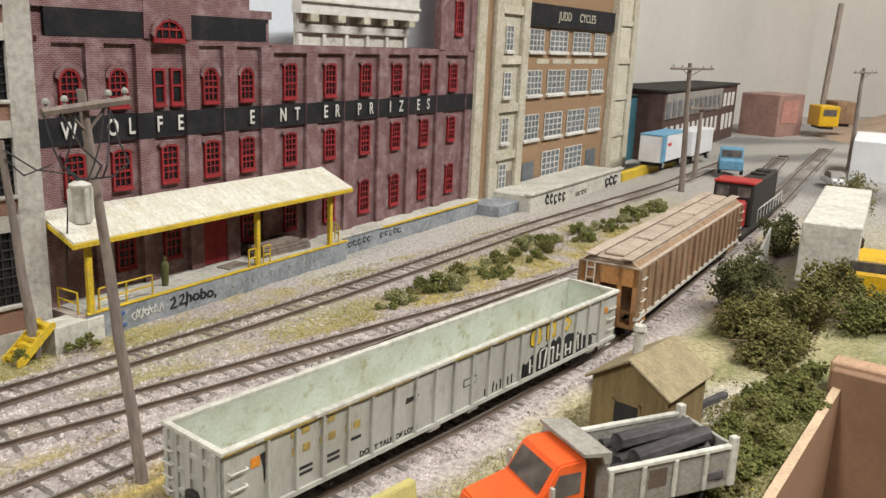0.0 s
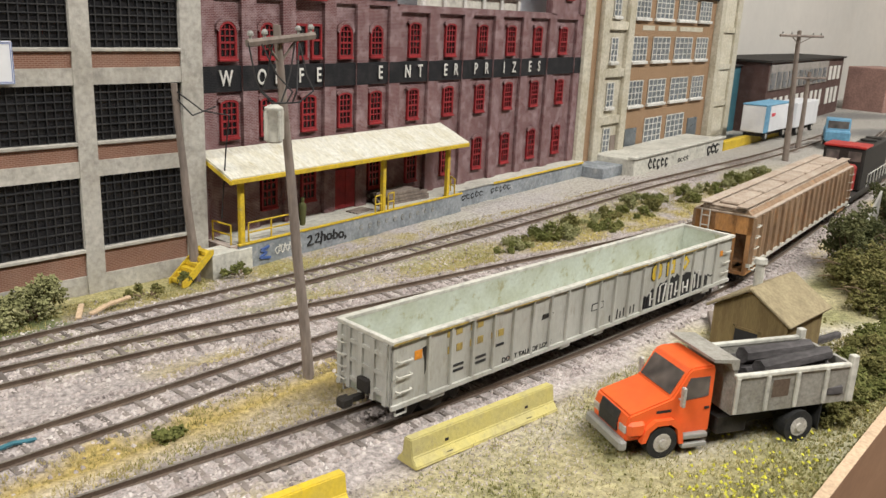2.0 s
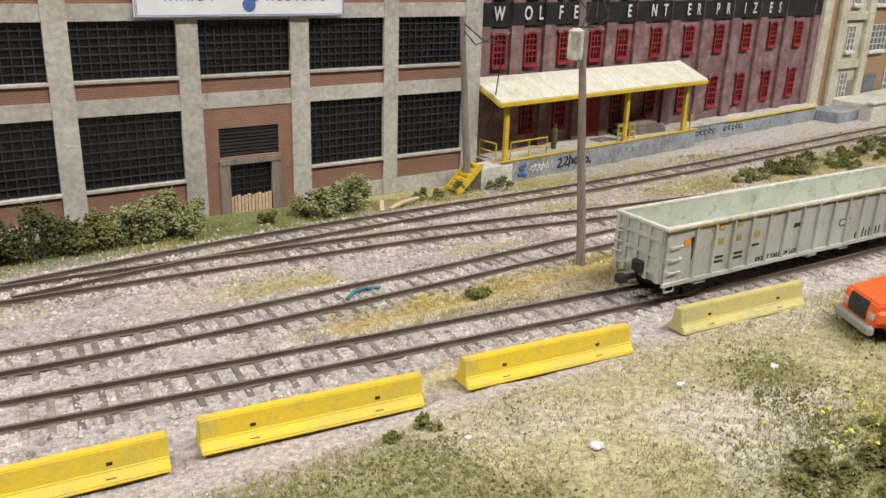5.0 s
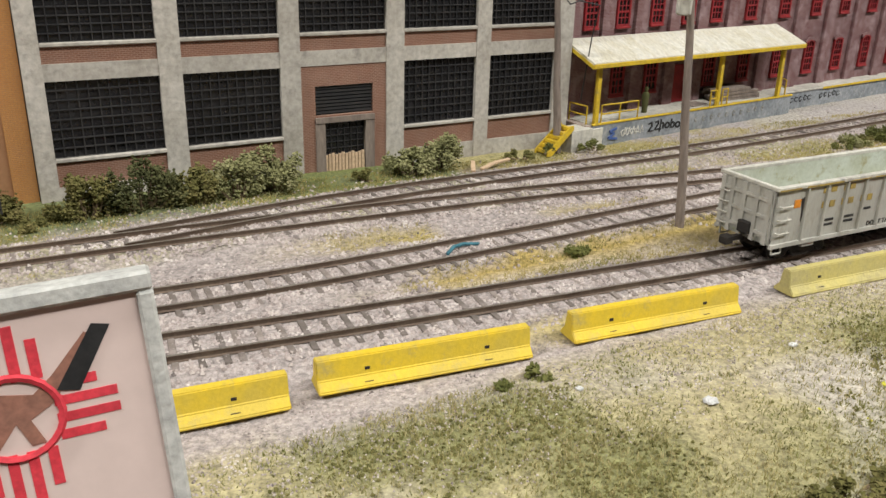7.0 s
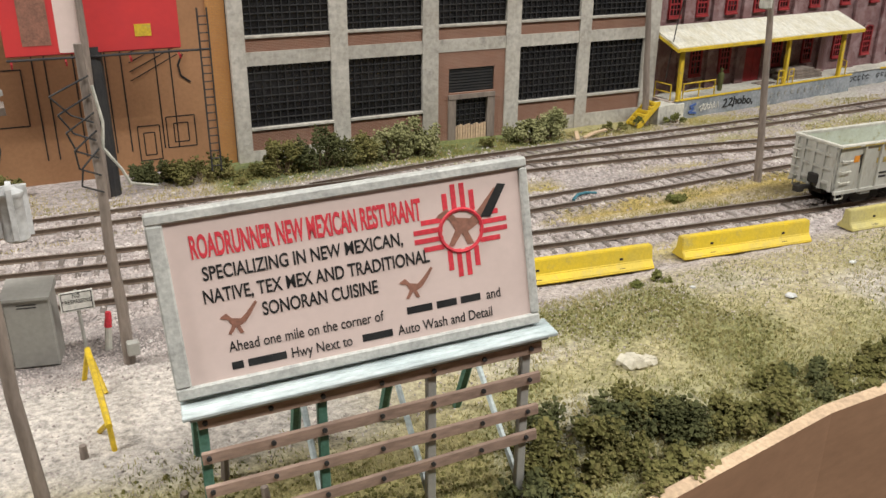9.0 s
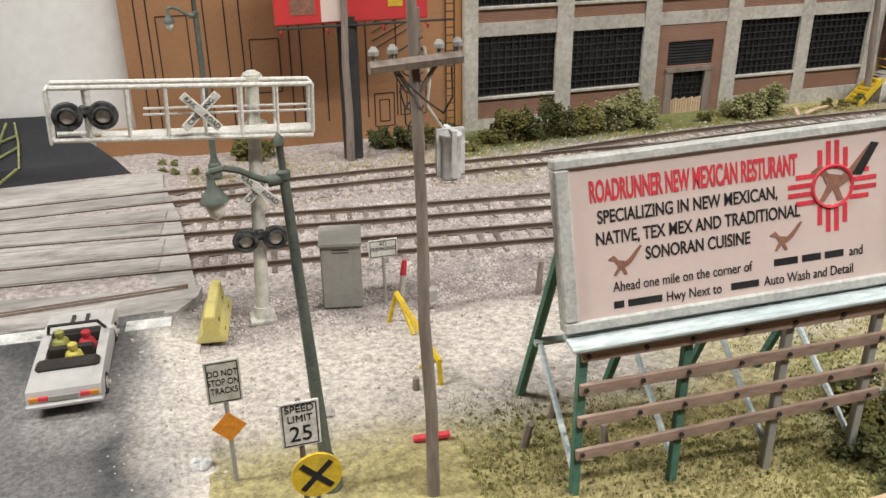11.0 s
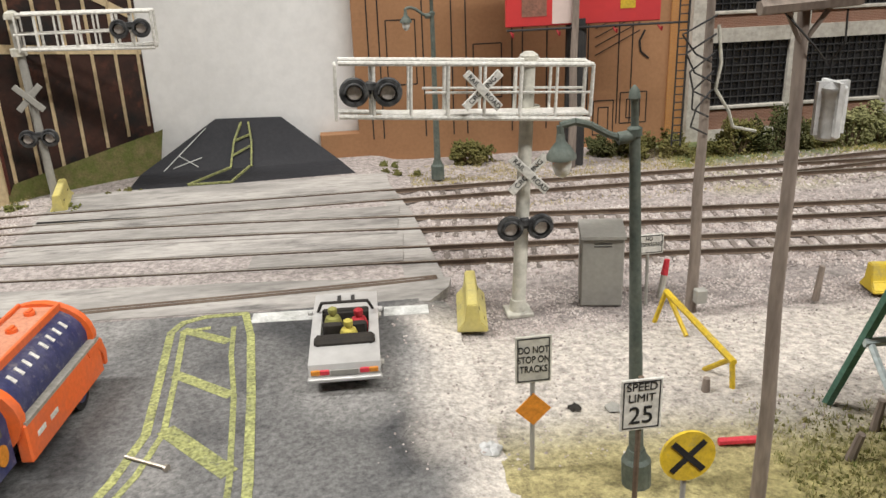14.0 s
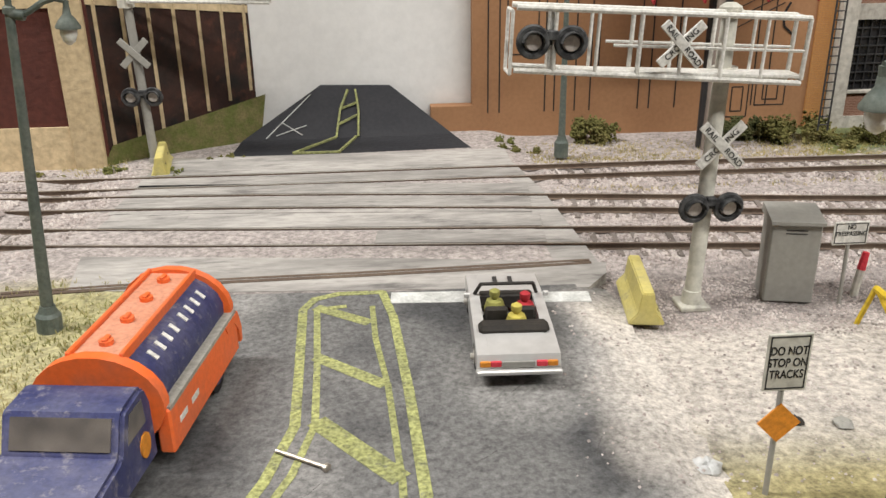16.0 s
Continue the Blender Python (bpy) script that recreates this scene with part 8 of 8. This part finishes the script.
part("stovepipe", MB().rod((1.4, 0.5, 3.5), (1.4, 0.5, 4.7), 0.2, n=12).rod((1.4, 0.5, 4.65), (1.4, 0.5, 4.85), 0.28, 0.24, n=12), PALECONC, sh, "short grey stovepipe")
for k, (x, y, a, ln_) in enumerate(((29.0, 9.3, 14, 6), (35.5, 9.8, 30, 5), (37.5, 7.6, 12, 4.5), (38.8, 6.6, 25, 4), (38.0, 5.9, -12, 3.5), (41, 8.8, 40, 4))):
    ob = part("timber", MB().bev(-ln_ / 2, -0.16, 0, ln_ / 2, 0.16, 0.3, 0.04), LOGDARK if 1 < k < 5 else WOODGREY)
    ob.matrix_basis = P(x, y, -0.12, 0, 0, a)
    tagged(ob, "old grey timber lying beside the shed", "timber", "old timbers")

# ---- yard behind the bushes ----
bx = thing("box_trailer", "plain white box truck body parked in the yard", "trailer", 68.5, 7.6, 0, 9)
part("box", MB().bev(-9, -1.75, 0.9, 9, 1.75, 4.9, 0.08), PALECONC, bx)
part("underframe", MB().box(-8, -1.2, 0.3, 8, 1.2, 0.9), RUNGEAR, bx)
for x in (-6, 6):
    for s in (-1, 1):
        wheel(bx, x, s * 1.4, 0.55, 0.55, 0.4)
yc = thing("yellow_truck_cab", "bright yellow truck cab parked in the yard", "truck", 62.0, 4.2, 0, 12)
part("shell", MB().prism([(-2.2, 0.5), (-2.2, 2.0), (-1.4, 3.0), (1.6, 3.0), (2.0, 2.6), (2.0, 0.5)], -1.4, 1.4, "y"), CABYELLOW, yc)
part("window", MB().box(-2.05, -1.1, 2.15, -1.55, 1.1, 2.8), GLASS, yc)
part("side_window", MB().box(-1.0, 1.39, 1.9, 1.4, 1.42, 2.7).box(-1.0, -1.42, 1.9, 1.4, -1.39, 2.7), GLASS, yc)
for x in (-1.2, 1.2):
    for s in (-1, 1):
        wheel(yc, x, s * 1.2, 0.5, 0.5, 0.35)
ex = thing("scrap_machine", "rusty brown digger body standing in the yard", "machine", 63.5, 6.2, 0, 20)
part("body", MB().bev(-2.6, -1.6, 1.0, 2.6, 1.6, 2.9, 0.5), HOPPER, ex)
part("engine", MB().bev(-1.0, -1.2, 2.9, 1.8, 1.2, 3.8, 0.2), RUNGEAR, ex)
part("track_left", MB().bev(-2.4, -2.2, 0.0, 2.4, -1.3, 1.1, 0.3), RUNGEAR, ex)
part("track_right", MB().bev(-2.4, 1.3, 0.0, 2.4, 2.2, 1.1, 0.3), RUNGEAR, ex)
fc = thing("yard_fence", "thin grey sheet fence along the yard", "fence", 60, 10.5, 0, 12)
for k in range(8):
    part("panel", MB().bev(-7 + k * 2.0, -0.08, -0.4, -5.04 + k * 2.0, 0.08, 2.3, 0.03), GREYBOX, fc)

# ---- far town ----
tw = thing("brick_storehouse", "far dark brick storehouse with pale window bays", "building", 126.5, 43.6, 0, 7)
tw.scale = (1.3, 1, 1)
part("wall", MB().box(-6, 0, -1, 32, 10, 9.3), DARKBRICK, tw)
part("pale_front", MB().box(-5.5, -0.2, 5.4, 22, 0.1, 9.0), mat("grimy_stone_front", (0.33, 0.3, 0.27), (0.25, 0.23, 0.21), scale=2, grain=0.3, rough=0.9), tw)
for k in range(11):
    x = -4.6 + k * 2.45
    part("window", MB().box(x - 0.75, -0.3, 5.6, x + 0.75, -0.15, 7.9), GREYPANE, tw)
    part("window", MB().box(x - 0.6, -0.1, 1.6, x + 0.6, 0.05, 4.2), WHITEPAINT, tw)
for k in range(3):
    part("window", MB().box(23.4 + k * 2.6, -0.1, 5.6, 25.0 + k * 2.6, 0.05, 8.0), WHITEPAINT, tw)
    part("window", MB().box(23.4 + k * 2.6, -0.1, 1.4, 25.0 + k * 2.6, 0.05, 4.2), WHITEPAINT, tw)
part("roof", MB().box(-6.3, -0.4, 9.3, 32.3, 10.2, 9.6), RUNGEAR, tw)
tl = thing("teal_shed", "dark teal metal shed behind the factory", "building", 117.5, 46.5, 0, 6)
part("wall", MB().box(-6.5, 0, -1, 4.6, 6, 8.6), TEAL, tl)
part("eave", MB().box(-6.7, -0.3, 8.6, 4.8, 6.2, 8.8), IRON, tl)
for k, (x, m, lab) in enumerate(((110.5, SIGNWHITE, "pale blue and white trailer parked at the wall"), (121.0, SIGNWHITE, "white trailer with a red mark parked at the wall"))):
    t = thing("semi_trailer", lab, "trailer", x, 38.8, 0, 4, "parked trailers")
    part("box", MB().bev(-5, -1.5, 1.0, 5, 1.5, 4.4, 0.08), m, t)
    part("red_mark", MB().bev(-2.6, -1.54, 3.0, -1.2, -1.49, 3.4, 0.02), INKRED, t)
    if k == 0:
        part("blue_roof", MB().bev(-5.05, -1.55, 4.4, 5.05, 1.55, 4.6, 0.05).bev(-5.06, -1.52, 1.0, -3.2, -1.49, 4.4, 0.02), BLUEPAINT, t, "faded light blue roof and corner")
    part("underframe", MB().box(-4.5, -1, 0.5, 4.5, 1, 1.2), RUNGEAR, t)
    for q in (-3.5, 3.5):
        for s in (-1, 1):
            wheel(t, q, s * 1.2, 0.55, 0.55, 0.4)
bc = thing("blue_pickup", "small light blue pickup parked in the yard", "pickup", 113.0, 30.4, 0, 20)
bc.scale = (1.4, 1.5, 1.5)
part("body", MB().bev(-2.4, -1.0, 0.4, 2.4, 1.0, 1.3, 0.12), BLUEPAINT, bc)
part("cabin", MB().prism([(-1.6, 1.3), (-1.2, 2.2), (0.5, 2.2), (0.8, 1.3)], -0.95, 0.95, "y"), BLUEPAINT, bc)
part("windscreen", MB().box(-1.55, -0.8, 1.45, -1.3, 0.8, 2.05), GLASS, bc)
for q in (-1.5, 1.5):
    for s in (-1, 1):
        wheel(bc, q, s * 0.9, 0.4, 0.4, 0.25)
# The wall's red is greyed to stand in for distance haze.
rd = thing("hazy_red_building", "red brick building with haze in its colour and a painted wall advert", "building", 178, 41.5, 0, -10)
part("wall", MB().bev(-4, 0, -1, 7, 8, 7.6, 0.15), mat("faded_red", (0.4, 0.24, 0.2), (0.3, 0.18, 0.155), scale=3, grain=0.3), rd)
part("painted_panel", MB().box(-2.5, -0.1, 2, 4.5, 0.02, 6.4), mat("dull_pink", (0.5, 0.25, 0.2), (0.42, 0.2, 0.16), scale=3, grain=0.3), rd)
hl = MB()
pts = []
for i in range(26):
    for j in range(10):
        x, y = 165 + i * 4.4, 42 - j * 9.0
        pts.append((x, y, -1 + 0.09 * (x - 165) * step(42, 22, y) + 0.9 * noise.noise((x * 0.05, y * 0.05, 4))))
hl.add(pts, [(i * 10 + j, (i + 1) * 10 + j, (i + 1) * 10 + j + 1, i * 10 + j + 1) for i in range(25) for j in range(9)])
tagged(part("far_hill", hl, mat("sandy_hill", (0.46, 0.33, 0.23), (0.36, 0.27, 0.2), scale=12, grain=0.6), smooth=True), "sandy brown slope rising in the distance", "hill", kind="structure")
oc = thing("orange_caboose", "small orange rail car on the far slope", "rail car", 186, 36.6, 1.1, 35)
part("body", MB().bev(-3, -2, 0.5, 3, 2, 4.6, 0.2), CABYELLOW, oc)
part("window", MB().box(-3.03, -1.3, 2.6, -2.98, 1.3, 3.9), GLASS, oc)
part("wheel_base", MB().box(-2.6, -1.2, 0.0, 2.6, 1.2, 0.6), RUNGEAR, oc)
fz = thing("dark_freight_car", "dark brown freight car on the far slope", "rail car", 192, 35.2, 1.5, 35)
part("body", MB().bev(-3.5, -2, 0.5, 3.5, 2, 5, 0.2), HOPPER, fz)
part("wheel_base", MB().box(-3, -1.2, 0.0, 3, 1.2, 0.6), RUNGEAR, fz)
part("shaft", MB().rod((0, 0, 0), (8, 1.0, 24), 0.6, n=8), WOODGREY, thing("leaning_stick", "long wooden stick leaning against the far wall", "stick", 191, 38.4, 2))
whc = thing("white_car", "small white car parked on the far street", "car", 113, 17.5, -0.1, 30)
part("body", MB().bev(-2.4, -1.0, 0.3, 2.4, 1.0, 1.1, 0.15), SIGNWHITE, whc)
part("cabin", MB().prism([(-1.3, 1.1), (-0.8, 1.8), (1.0, 1.8), (1.6, 1.1)], -0.9, 0.9, "y"), GLASS, whc)
whs = thing("white_block_building", "low plain white building by the far street", "building", 129, 15.0, 0, 10)
part("wall", MB().bev(-8, -4, -0.5, 8, 4, 5, 0.1), SIGNWHITE, whs)


# ---- foliage ----
def clumps(name, x, y, z, rx, ry, h, material, n, size, seed, label, category="bush", group="", twigs=0, tree=False):
    """A foam bush: many small lumps gathered on short twigs, with an uneven outline."""
    t = thing(name, label, category, x, y, z, 0, group)
    rnd = random.Random(seed)
    m, tw_ = MB(), MB()
    heads = []
    for k in range(max(4, n // 22)):
        a, r = rnd.uniform(0, 2 * math.pi), math.sqrt(rnd.random())
        top = (1 - 0.55 * r * r) * rnd.uniform(0.45, 1.0)
        heads.append(Vector((rx * r * math.cos(a), ry * r * math.sin(a), h * top)))
    for c in heads:
        tw_.rod((c.x * 0.35, c.y * 0.35, -0.1), c * 0.95, 0.06, 0.03, n=5)
        for k in range(int(3.4 * n / len(heads))):
            e = Vector((rnd.gauss(0, 1), rnd.gauss(0, 1), rnd.gauss(0, 0.8)))
            e = e.normalized() * rnd.random() ** 0.4 * min(rx, ry, h) * rnd.choice((0.3, 0.42, 0.5))
            p = c + e
            if p.z > -0.05:
                leafy(m, p, size * rnd.uniform(0.3, 0.75), rnd)
            if k % 3 == 0:
                q = (c.x * rnd.uniform(0.5, 1.15) + e.x * 0.5, c.y * rnd.uniform(0.5, 1.15) + e.y * 0.5, c.z * rnd.random())
                leafy(m, q, size * rnd.uniform(0.3, 0.75), rnd)
    for k in range(twigs):
        a = rnd.uniform(0, 2 * math.pi)
        p = Vector((rx * 0.8 * math.cos(a), ry * 0.8 * math.sin(a), h * rnd.uniform(0.1, 0.6)))
        q = p + Vector((rnd.uniform(-1, 1), rnd.uniform(-1, 1), rnd.uniform(-0.3, 0.4))) * 1.5
        tw_.line([p, (p + q) / 2 + Vector((0, 0, 0.2)), q], 0.04, 5)
    part("stem" if not tree else "trunk", tw_, LIMB, t)
    me_ = bpy.data.meshes.new("crown")
    me_.from_pydata([(U * p, U * q, U * r) for p, q, r in m.v], [], m.f)
    me_.materials.append(material)
    new("crown", me_).parent = t
    return t


for k, (x, y, rx, ry, h, m) in enumerate(((-5.6, 31.6, 1.6, 1.0, 1.9, FOAMOLIVE), (-3.2, 32.0, 2.2, 1.2, 2.5, FOAMDARK), (-0.6, 32.0, 1.6, 1.0, 1.7, FOAMOLIVE), (1.4, 31.8, 1.4, 1.0, 2.0, FOAMPALE), (3.3, 32.2, 1.7, 1.0, 2.4, FOAMPALE), (11.4, 32.4, 1.6, 0.9, 1.5, FOAMPALE), (13.4, 32.6, 1.5, 0.9, 1.8, FOAMPALE), (-10.0, 32.5, 2.2, 1.2, 1.2, FOAMOLIVE), (-20.5, 33.5, 1.6, 0.8, 1.3, FOAMOLIVE), (-12.5, 33.4, 1.6, 0.8, 1.1, FOAMDARK))):
    clumps("bush", x, y, -0.35, rx, ry, h, m, 420, 0.17, 40 + k, "shaggy %s foam bush along the wall" % {FOAMDARK: "dark green", FOAMOLIVE: "olive", FOAMPALE: "pale grey green"}[m], group="bushes along the warehouse")
rnd = random.Random(77)
for k in range(34):
    x = 39.5 + 1.35 * k + rnd.uniform(-0.8, 0.8)
    y = lerp_line([(39, 26.0), (48, 25.6), (58, 26.8), (70, 26.6), (90, 28.2)], x) + rnd.uniform(-1.1, 0.9)
    h = rnd.uniform(0.45, 0.8) + (0.55 if k in (3, 4, 5, 6, 13, 14, 21) else 0)
    clumps("bush", x, y, -0.38, rnd.uniform(0.9, 1.7), rnd.uniform(0.7, 1.1), h, (FOAMGREEN, FOAMPALE, FOAMOLIVE, FOAMGREEN)[k % 4], 150, 0.15, 600 + k, "low green foam shrub between the tracks", group="shrubs between the tracks")
for k, (x, y, rx, ry, h, m, tw_) in enumerate(((53.5, 9.2, 2.8, 1.7, 4.0, FOAMDARK, 26), (49.5, 7.6, 2.2, 1.5, 2.4, FOAMOLIVE, 26), (52.6, 5.2, 2.2, 1.5, 3.7, FOAMOLIVE, 26), (47.0, 5.6, 2.6, 1.7, 1.7, FOAMOLIVE, 26), (58.0, 5.0, 2.0, 1.4, 3.2, FOAMOLIVE, 6), (56, 2.5, 3.0, 2.0, 1.8, FOAMGREEN, 6), (72, 12.5, 3.0, 1.6, 3.0, FOAMDARK, 4), (95, 12.0, 4.0, 2.0, 4.0, FOAMOLIVE, 4))):
    clumps("bush", x, y, -0.15, rx, ry, h, m, 640 if k < 6 else 400, 0.2, 80 + k, "tall tangled %s scrub with bare twigs" % ("dark green" if m == FOAMDARK else "olive"), group="scrub beside the yard", twigs=tw_)
for k in range(16):
    x = 30.5 + (k % 8) * 2.0
    y = 2.6 + 1.4 * (k // 8) + 0.4 * math.sin(k * 2.1)
    if 30 < x < 36 and y > 3.6:
        y = 3.4
    clumps("ground_cover", x, y, -0.15, 1.3, 0.9, 0.75, FOAMGREEN if k % 3 else FOAMOLIVE, 170, 0.17, 120 + k, "low spongy green ground cover at the table edge", "ground cover", "ground cover at the edge")
for k in range(20):
    x = -8.2 + k * 1.45
    y = lerp_line(FRONT, x) + 1.2 + 0.6 * math.sin(k * 1.9)
    clumps("ground_cover", x, y, -0.15, 1.2, 1.0, 0.55 if k > 6 else 0.8, FOAMDARK if k % 4 == 0 else FOAMOLIVE, 190, 0.16, 150 + k, "low spongy olive ground cover at the table edge", "ground cover", "ground cover at the edge")
for k in range(6):
    clumps("ground_cover", -6.8 + k * 0.9, 2.2 + 0.7 * math.sin(k * 2.2), -0.15, 1.0, 0.9, 0.9, FOAMDARK if k % 2 else FOAMOLIVE, 190, 0.16, 180 + k, "low spongy olive ground cover at the table edge", "ground cover", "ground cover at the edge")
for k, (x, y) in enumerate(((20.5, 32.6), (18.6, 32.2), (24.2, 32.2), (-8.5, 31.0), (-43.5, 29.7), (-46.5, 29.5), (-41.0, 29.0), (-38.5, 31.2), (-25.5, 33.4), (8.5, 31.8), (12.2, 17.8), (24.5, 17.0), (27.5, 17.3), (22.0, 17.6), (3.6, 10.2), (-24.6, 31.5))):
    clumps("weed_patch", x, y, -0.32, 1.1, 0.6, 0.5, FOAMOLIVE if k % 2 else FOAMGREEN, 90, 0.15, 200 + k, "small tuft of green foam weeds on the ground", "weeds", "weed tufts")

# ---- scatter: ballast stones and grass ----
def scatter(name, n, where, make, material, seed, label):
    rnd = random.Random(seed)
    m = MB()
    tries = 0
    done = 0
    while done < n and tries < n * 6:
        tries += 1
        p = where(rnd)
        if p is None:
            continue
        make(m, rnd, *p)
        done += 1
    me_ = bpy.data.meshes.new(name)
    me_.from_pydata([(U * a, U * b, U * c) for a, b, c in m.v], [], m.f)
    me_.materials.append(material)
    return tagged(new(name, me_), label, name.replace("_", " "), kind="stuff")


def stone(m, rnd, x, y, z, k=1.0):
    r = k * rnd.uniform(0.045, 0.12)
    a = rnd.uniform(0, 6.28)
    c, s = math.cos(a) * r, math.sin(a) * r
    h = r * rnd.uniform(0.6, 1.1)
    j = lambda: rnd.uniform(0.7, 1.2)
    v = [(x + c * j(), y + s * j(), z), (x - s * j(), y + c * j(), z), (x - c * j(), y - s * j(), z), (x + s * j(), y - c * j(), z), (x + 0.3 * c, y + 0.3 * s, z + h), (x - 0.35 * c, y - 0.3 * s, z + h * j())]
    m.add(v, [(0, 1, 4), (1, 5, 4), (1, 2, 5), (2, 3, 5), (3, 4, 5), (3, 0, 4)])


def on_ballast(rnd):
    k = rnd.choice("aaabbbccd")
    line = LINES[k]
    p = line[rnd.randrange(2, len(line) - 2)]
    if p.x > 75 or p.x < -50 or -42.5 < p.x < -24.3:
        return None
    o = rnd.gauss(0, 1.7)
    d = 0.0
    x, y = p.x + rnd.uniform(-0.2, 0.2), p.y + o
    if y < 11.2:
        return None
    near = off_track(x, y)
    if abs(near - 0.825) < 0.14:
        return None
    if 5 < x < 34 and 16 < y < 20.6 and near > 1.3 and rnd.random() < 0.9:
        return None
    return x, y, top_z(x, y) - 0.025


def on_yard(rnd):
    x = rnd.uniform(-28, -6)
    y = rnd.uniform(5.0, 16.8)
    if x < -24.8:
        if y > 14.4 or rnd.random() > 0.05 * step(-28, -25, x):
            return None
        return x, y, 0.105
    if rnd.random() > 0.1 + 0.9 * step(11, 13, y):
        return None
    return x, y, top_z(x, y) - 0.01


def grit(m, rnd, x, y, z):
    stone(m, rnd, x, y, z, 0.55)


scatter("ballast_stones", 66000, on_ballast, stone, GRAVEL, 1, "loose grey and pink ballast stones along the tracks")
scatter("yard_gravel", 13000, on_yard, grit, GRAVEL, 2, "loose pale gravel beside the signal")


def on_bank(rnd):
    x, y = rnd.uniform(-7, 30), rnd.uniform(6, 12.3)
    if rnd.random() > step(4, 12, y):
        return None
    return x, y, top_z(x, y) - 0.02


scatter("bank_gravel", 14000, on_bank, grit, GRAVEL, 3, "fine pale grit on the verge")


def tuft(m, rnd, x, y, z):
    for k in range(3):
        a = rnd.uniform(0, 6.28)
        w, h = 0.02, rnd.uniform(0.06, 0.2)
        dx, dy = math.cos(a), math.sin(a)
        lx, ly = rnd.uniform(-0.09, 0.09), rnd.uniform(-0.09, 0.09)
        bx_, by_ = x + rnd.uniform(-0.12, 0.12), y + rnd.uniform(-0.12, 0.12)
        m.add([(bx_ - dx * w, by_ - dy * w, z), (bx_ + dx * w, by_ + dy * w, z), (bx_ + lx, by_ + ly, z + h)], [(0, 1, 2)])


def on_verge(rnd):
    x = rnd.uniform(-18, 40)
    y = rnd.uniform(lerp_line(FRONT, x), 10.5)
    n1 = noise.noise((x * 0.16, y * 0.16, 0))
    lim = 0.25 + 0.9 * step(6, 1, y) + 0.6 * step(-0.1, 0.4, n1)
    if x < -8:
        lim *= step(8.5, 5.0, y + 0.1 * (x + 25))
    if rnd.random() > lim:
        return None
    return x, y, top_z(x, y) - 0.01


def between(rnd):
    x, y = rnd.uniform(-46, 75), rnd.uniform(15, 33.5)
    if -43 < x < -24 or off_track(x, y) < (1.2 if 5 < x < 34 and y < 20.6 else 1.9) or (x < 3 and y < 25):
        return None
    n1 = noise.noise((x * 0.16, y * 0.16, 0)) + 0.5 * noise.noise((x * 0.5, y * 0.5, 7))
    if rnd.random() > step(-0.3, 0.25, n1) + (0.3 if y > 25 else 0) + (1 if 5 < x < 34 and y < 20.6 else 0):
        return None
    return x, y, top_z(x, y) - 0.01


scatter("verge_grass", 26000, on_verge, tuft, GRASS, 4, "short static grass on the verge")
def by_street(rnd):
    x, y = rnd.uniform(-56, -37.6), rnd.uniform(2, 17)
    if x > lerp_line(LEFT, y) - 0.4 or (y > 15.2 and rnd.random() < 0.6):
        return None
    return x, y, top_z(x, y) - 0.01


scatter("street_verge_grass", 6000, by_street, tuft, GRASS, 9, "mossy yellow green grass beside the street")
scatter("trackside_grass", 18000, between, tuft, DRYGRASS, 5, "dry yellow static grass between the tracks")


def flower_spot(rnd):
    x, y = rnd.gauss(20.5, 3.6), rnd.gauss(2.8, 1.0)
    if y < lerp_line(FRONT, x) + 0.1 or y > 5:
        return None
    return x, y, 0.0


def petal(m, rnd, x, y, z):
    leafy(m, (x, y, z + rnd.uniform(0, 0.25)), rnd.uniform(0.04, 0.09), rnd)


scatter("yellow_flowers", 520, flower_spot, petal, mat("flower_yellow", (0.7, 0.66, 0.06), (0.6, 0.56, 0.08), scale=0.5, vary=0), 6, "tiny yellow flower crumbs in the grass")


def moss_spot(rnd):
    x = rnd.uniform(-18, 42)
    y = rnd.uniform(lerp_line(FRONT, x) + 0.1, 9.5)
    n1 = noise.noise((x * 0.16, y * 0.16, 0)) + 0.5 * noise.noise((x * 0.5, y * 0.5, 7))
    if rnd.random() > step(-0.05, 0.5, n1) * 0.8 + 0.6 * step(4, 1, y):
        return None
    if x < -8 and y > 5 - 0.1 * (x + 8):
        return None
    return x, y, top_z(x, y)


def crumb(m, rnd, x, y, z):
    leafy(m, (x, y, z + 0.03), rnd.uniform(0.03, 0.09), rnd)


scatter("turf_crumbs", 9000, moss_spot, crumb, FOAMOLIVE, 7, "olive ground foam sprinkled on the verge")
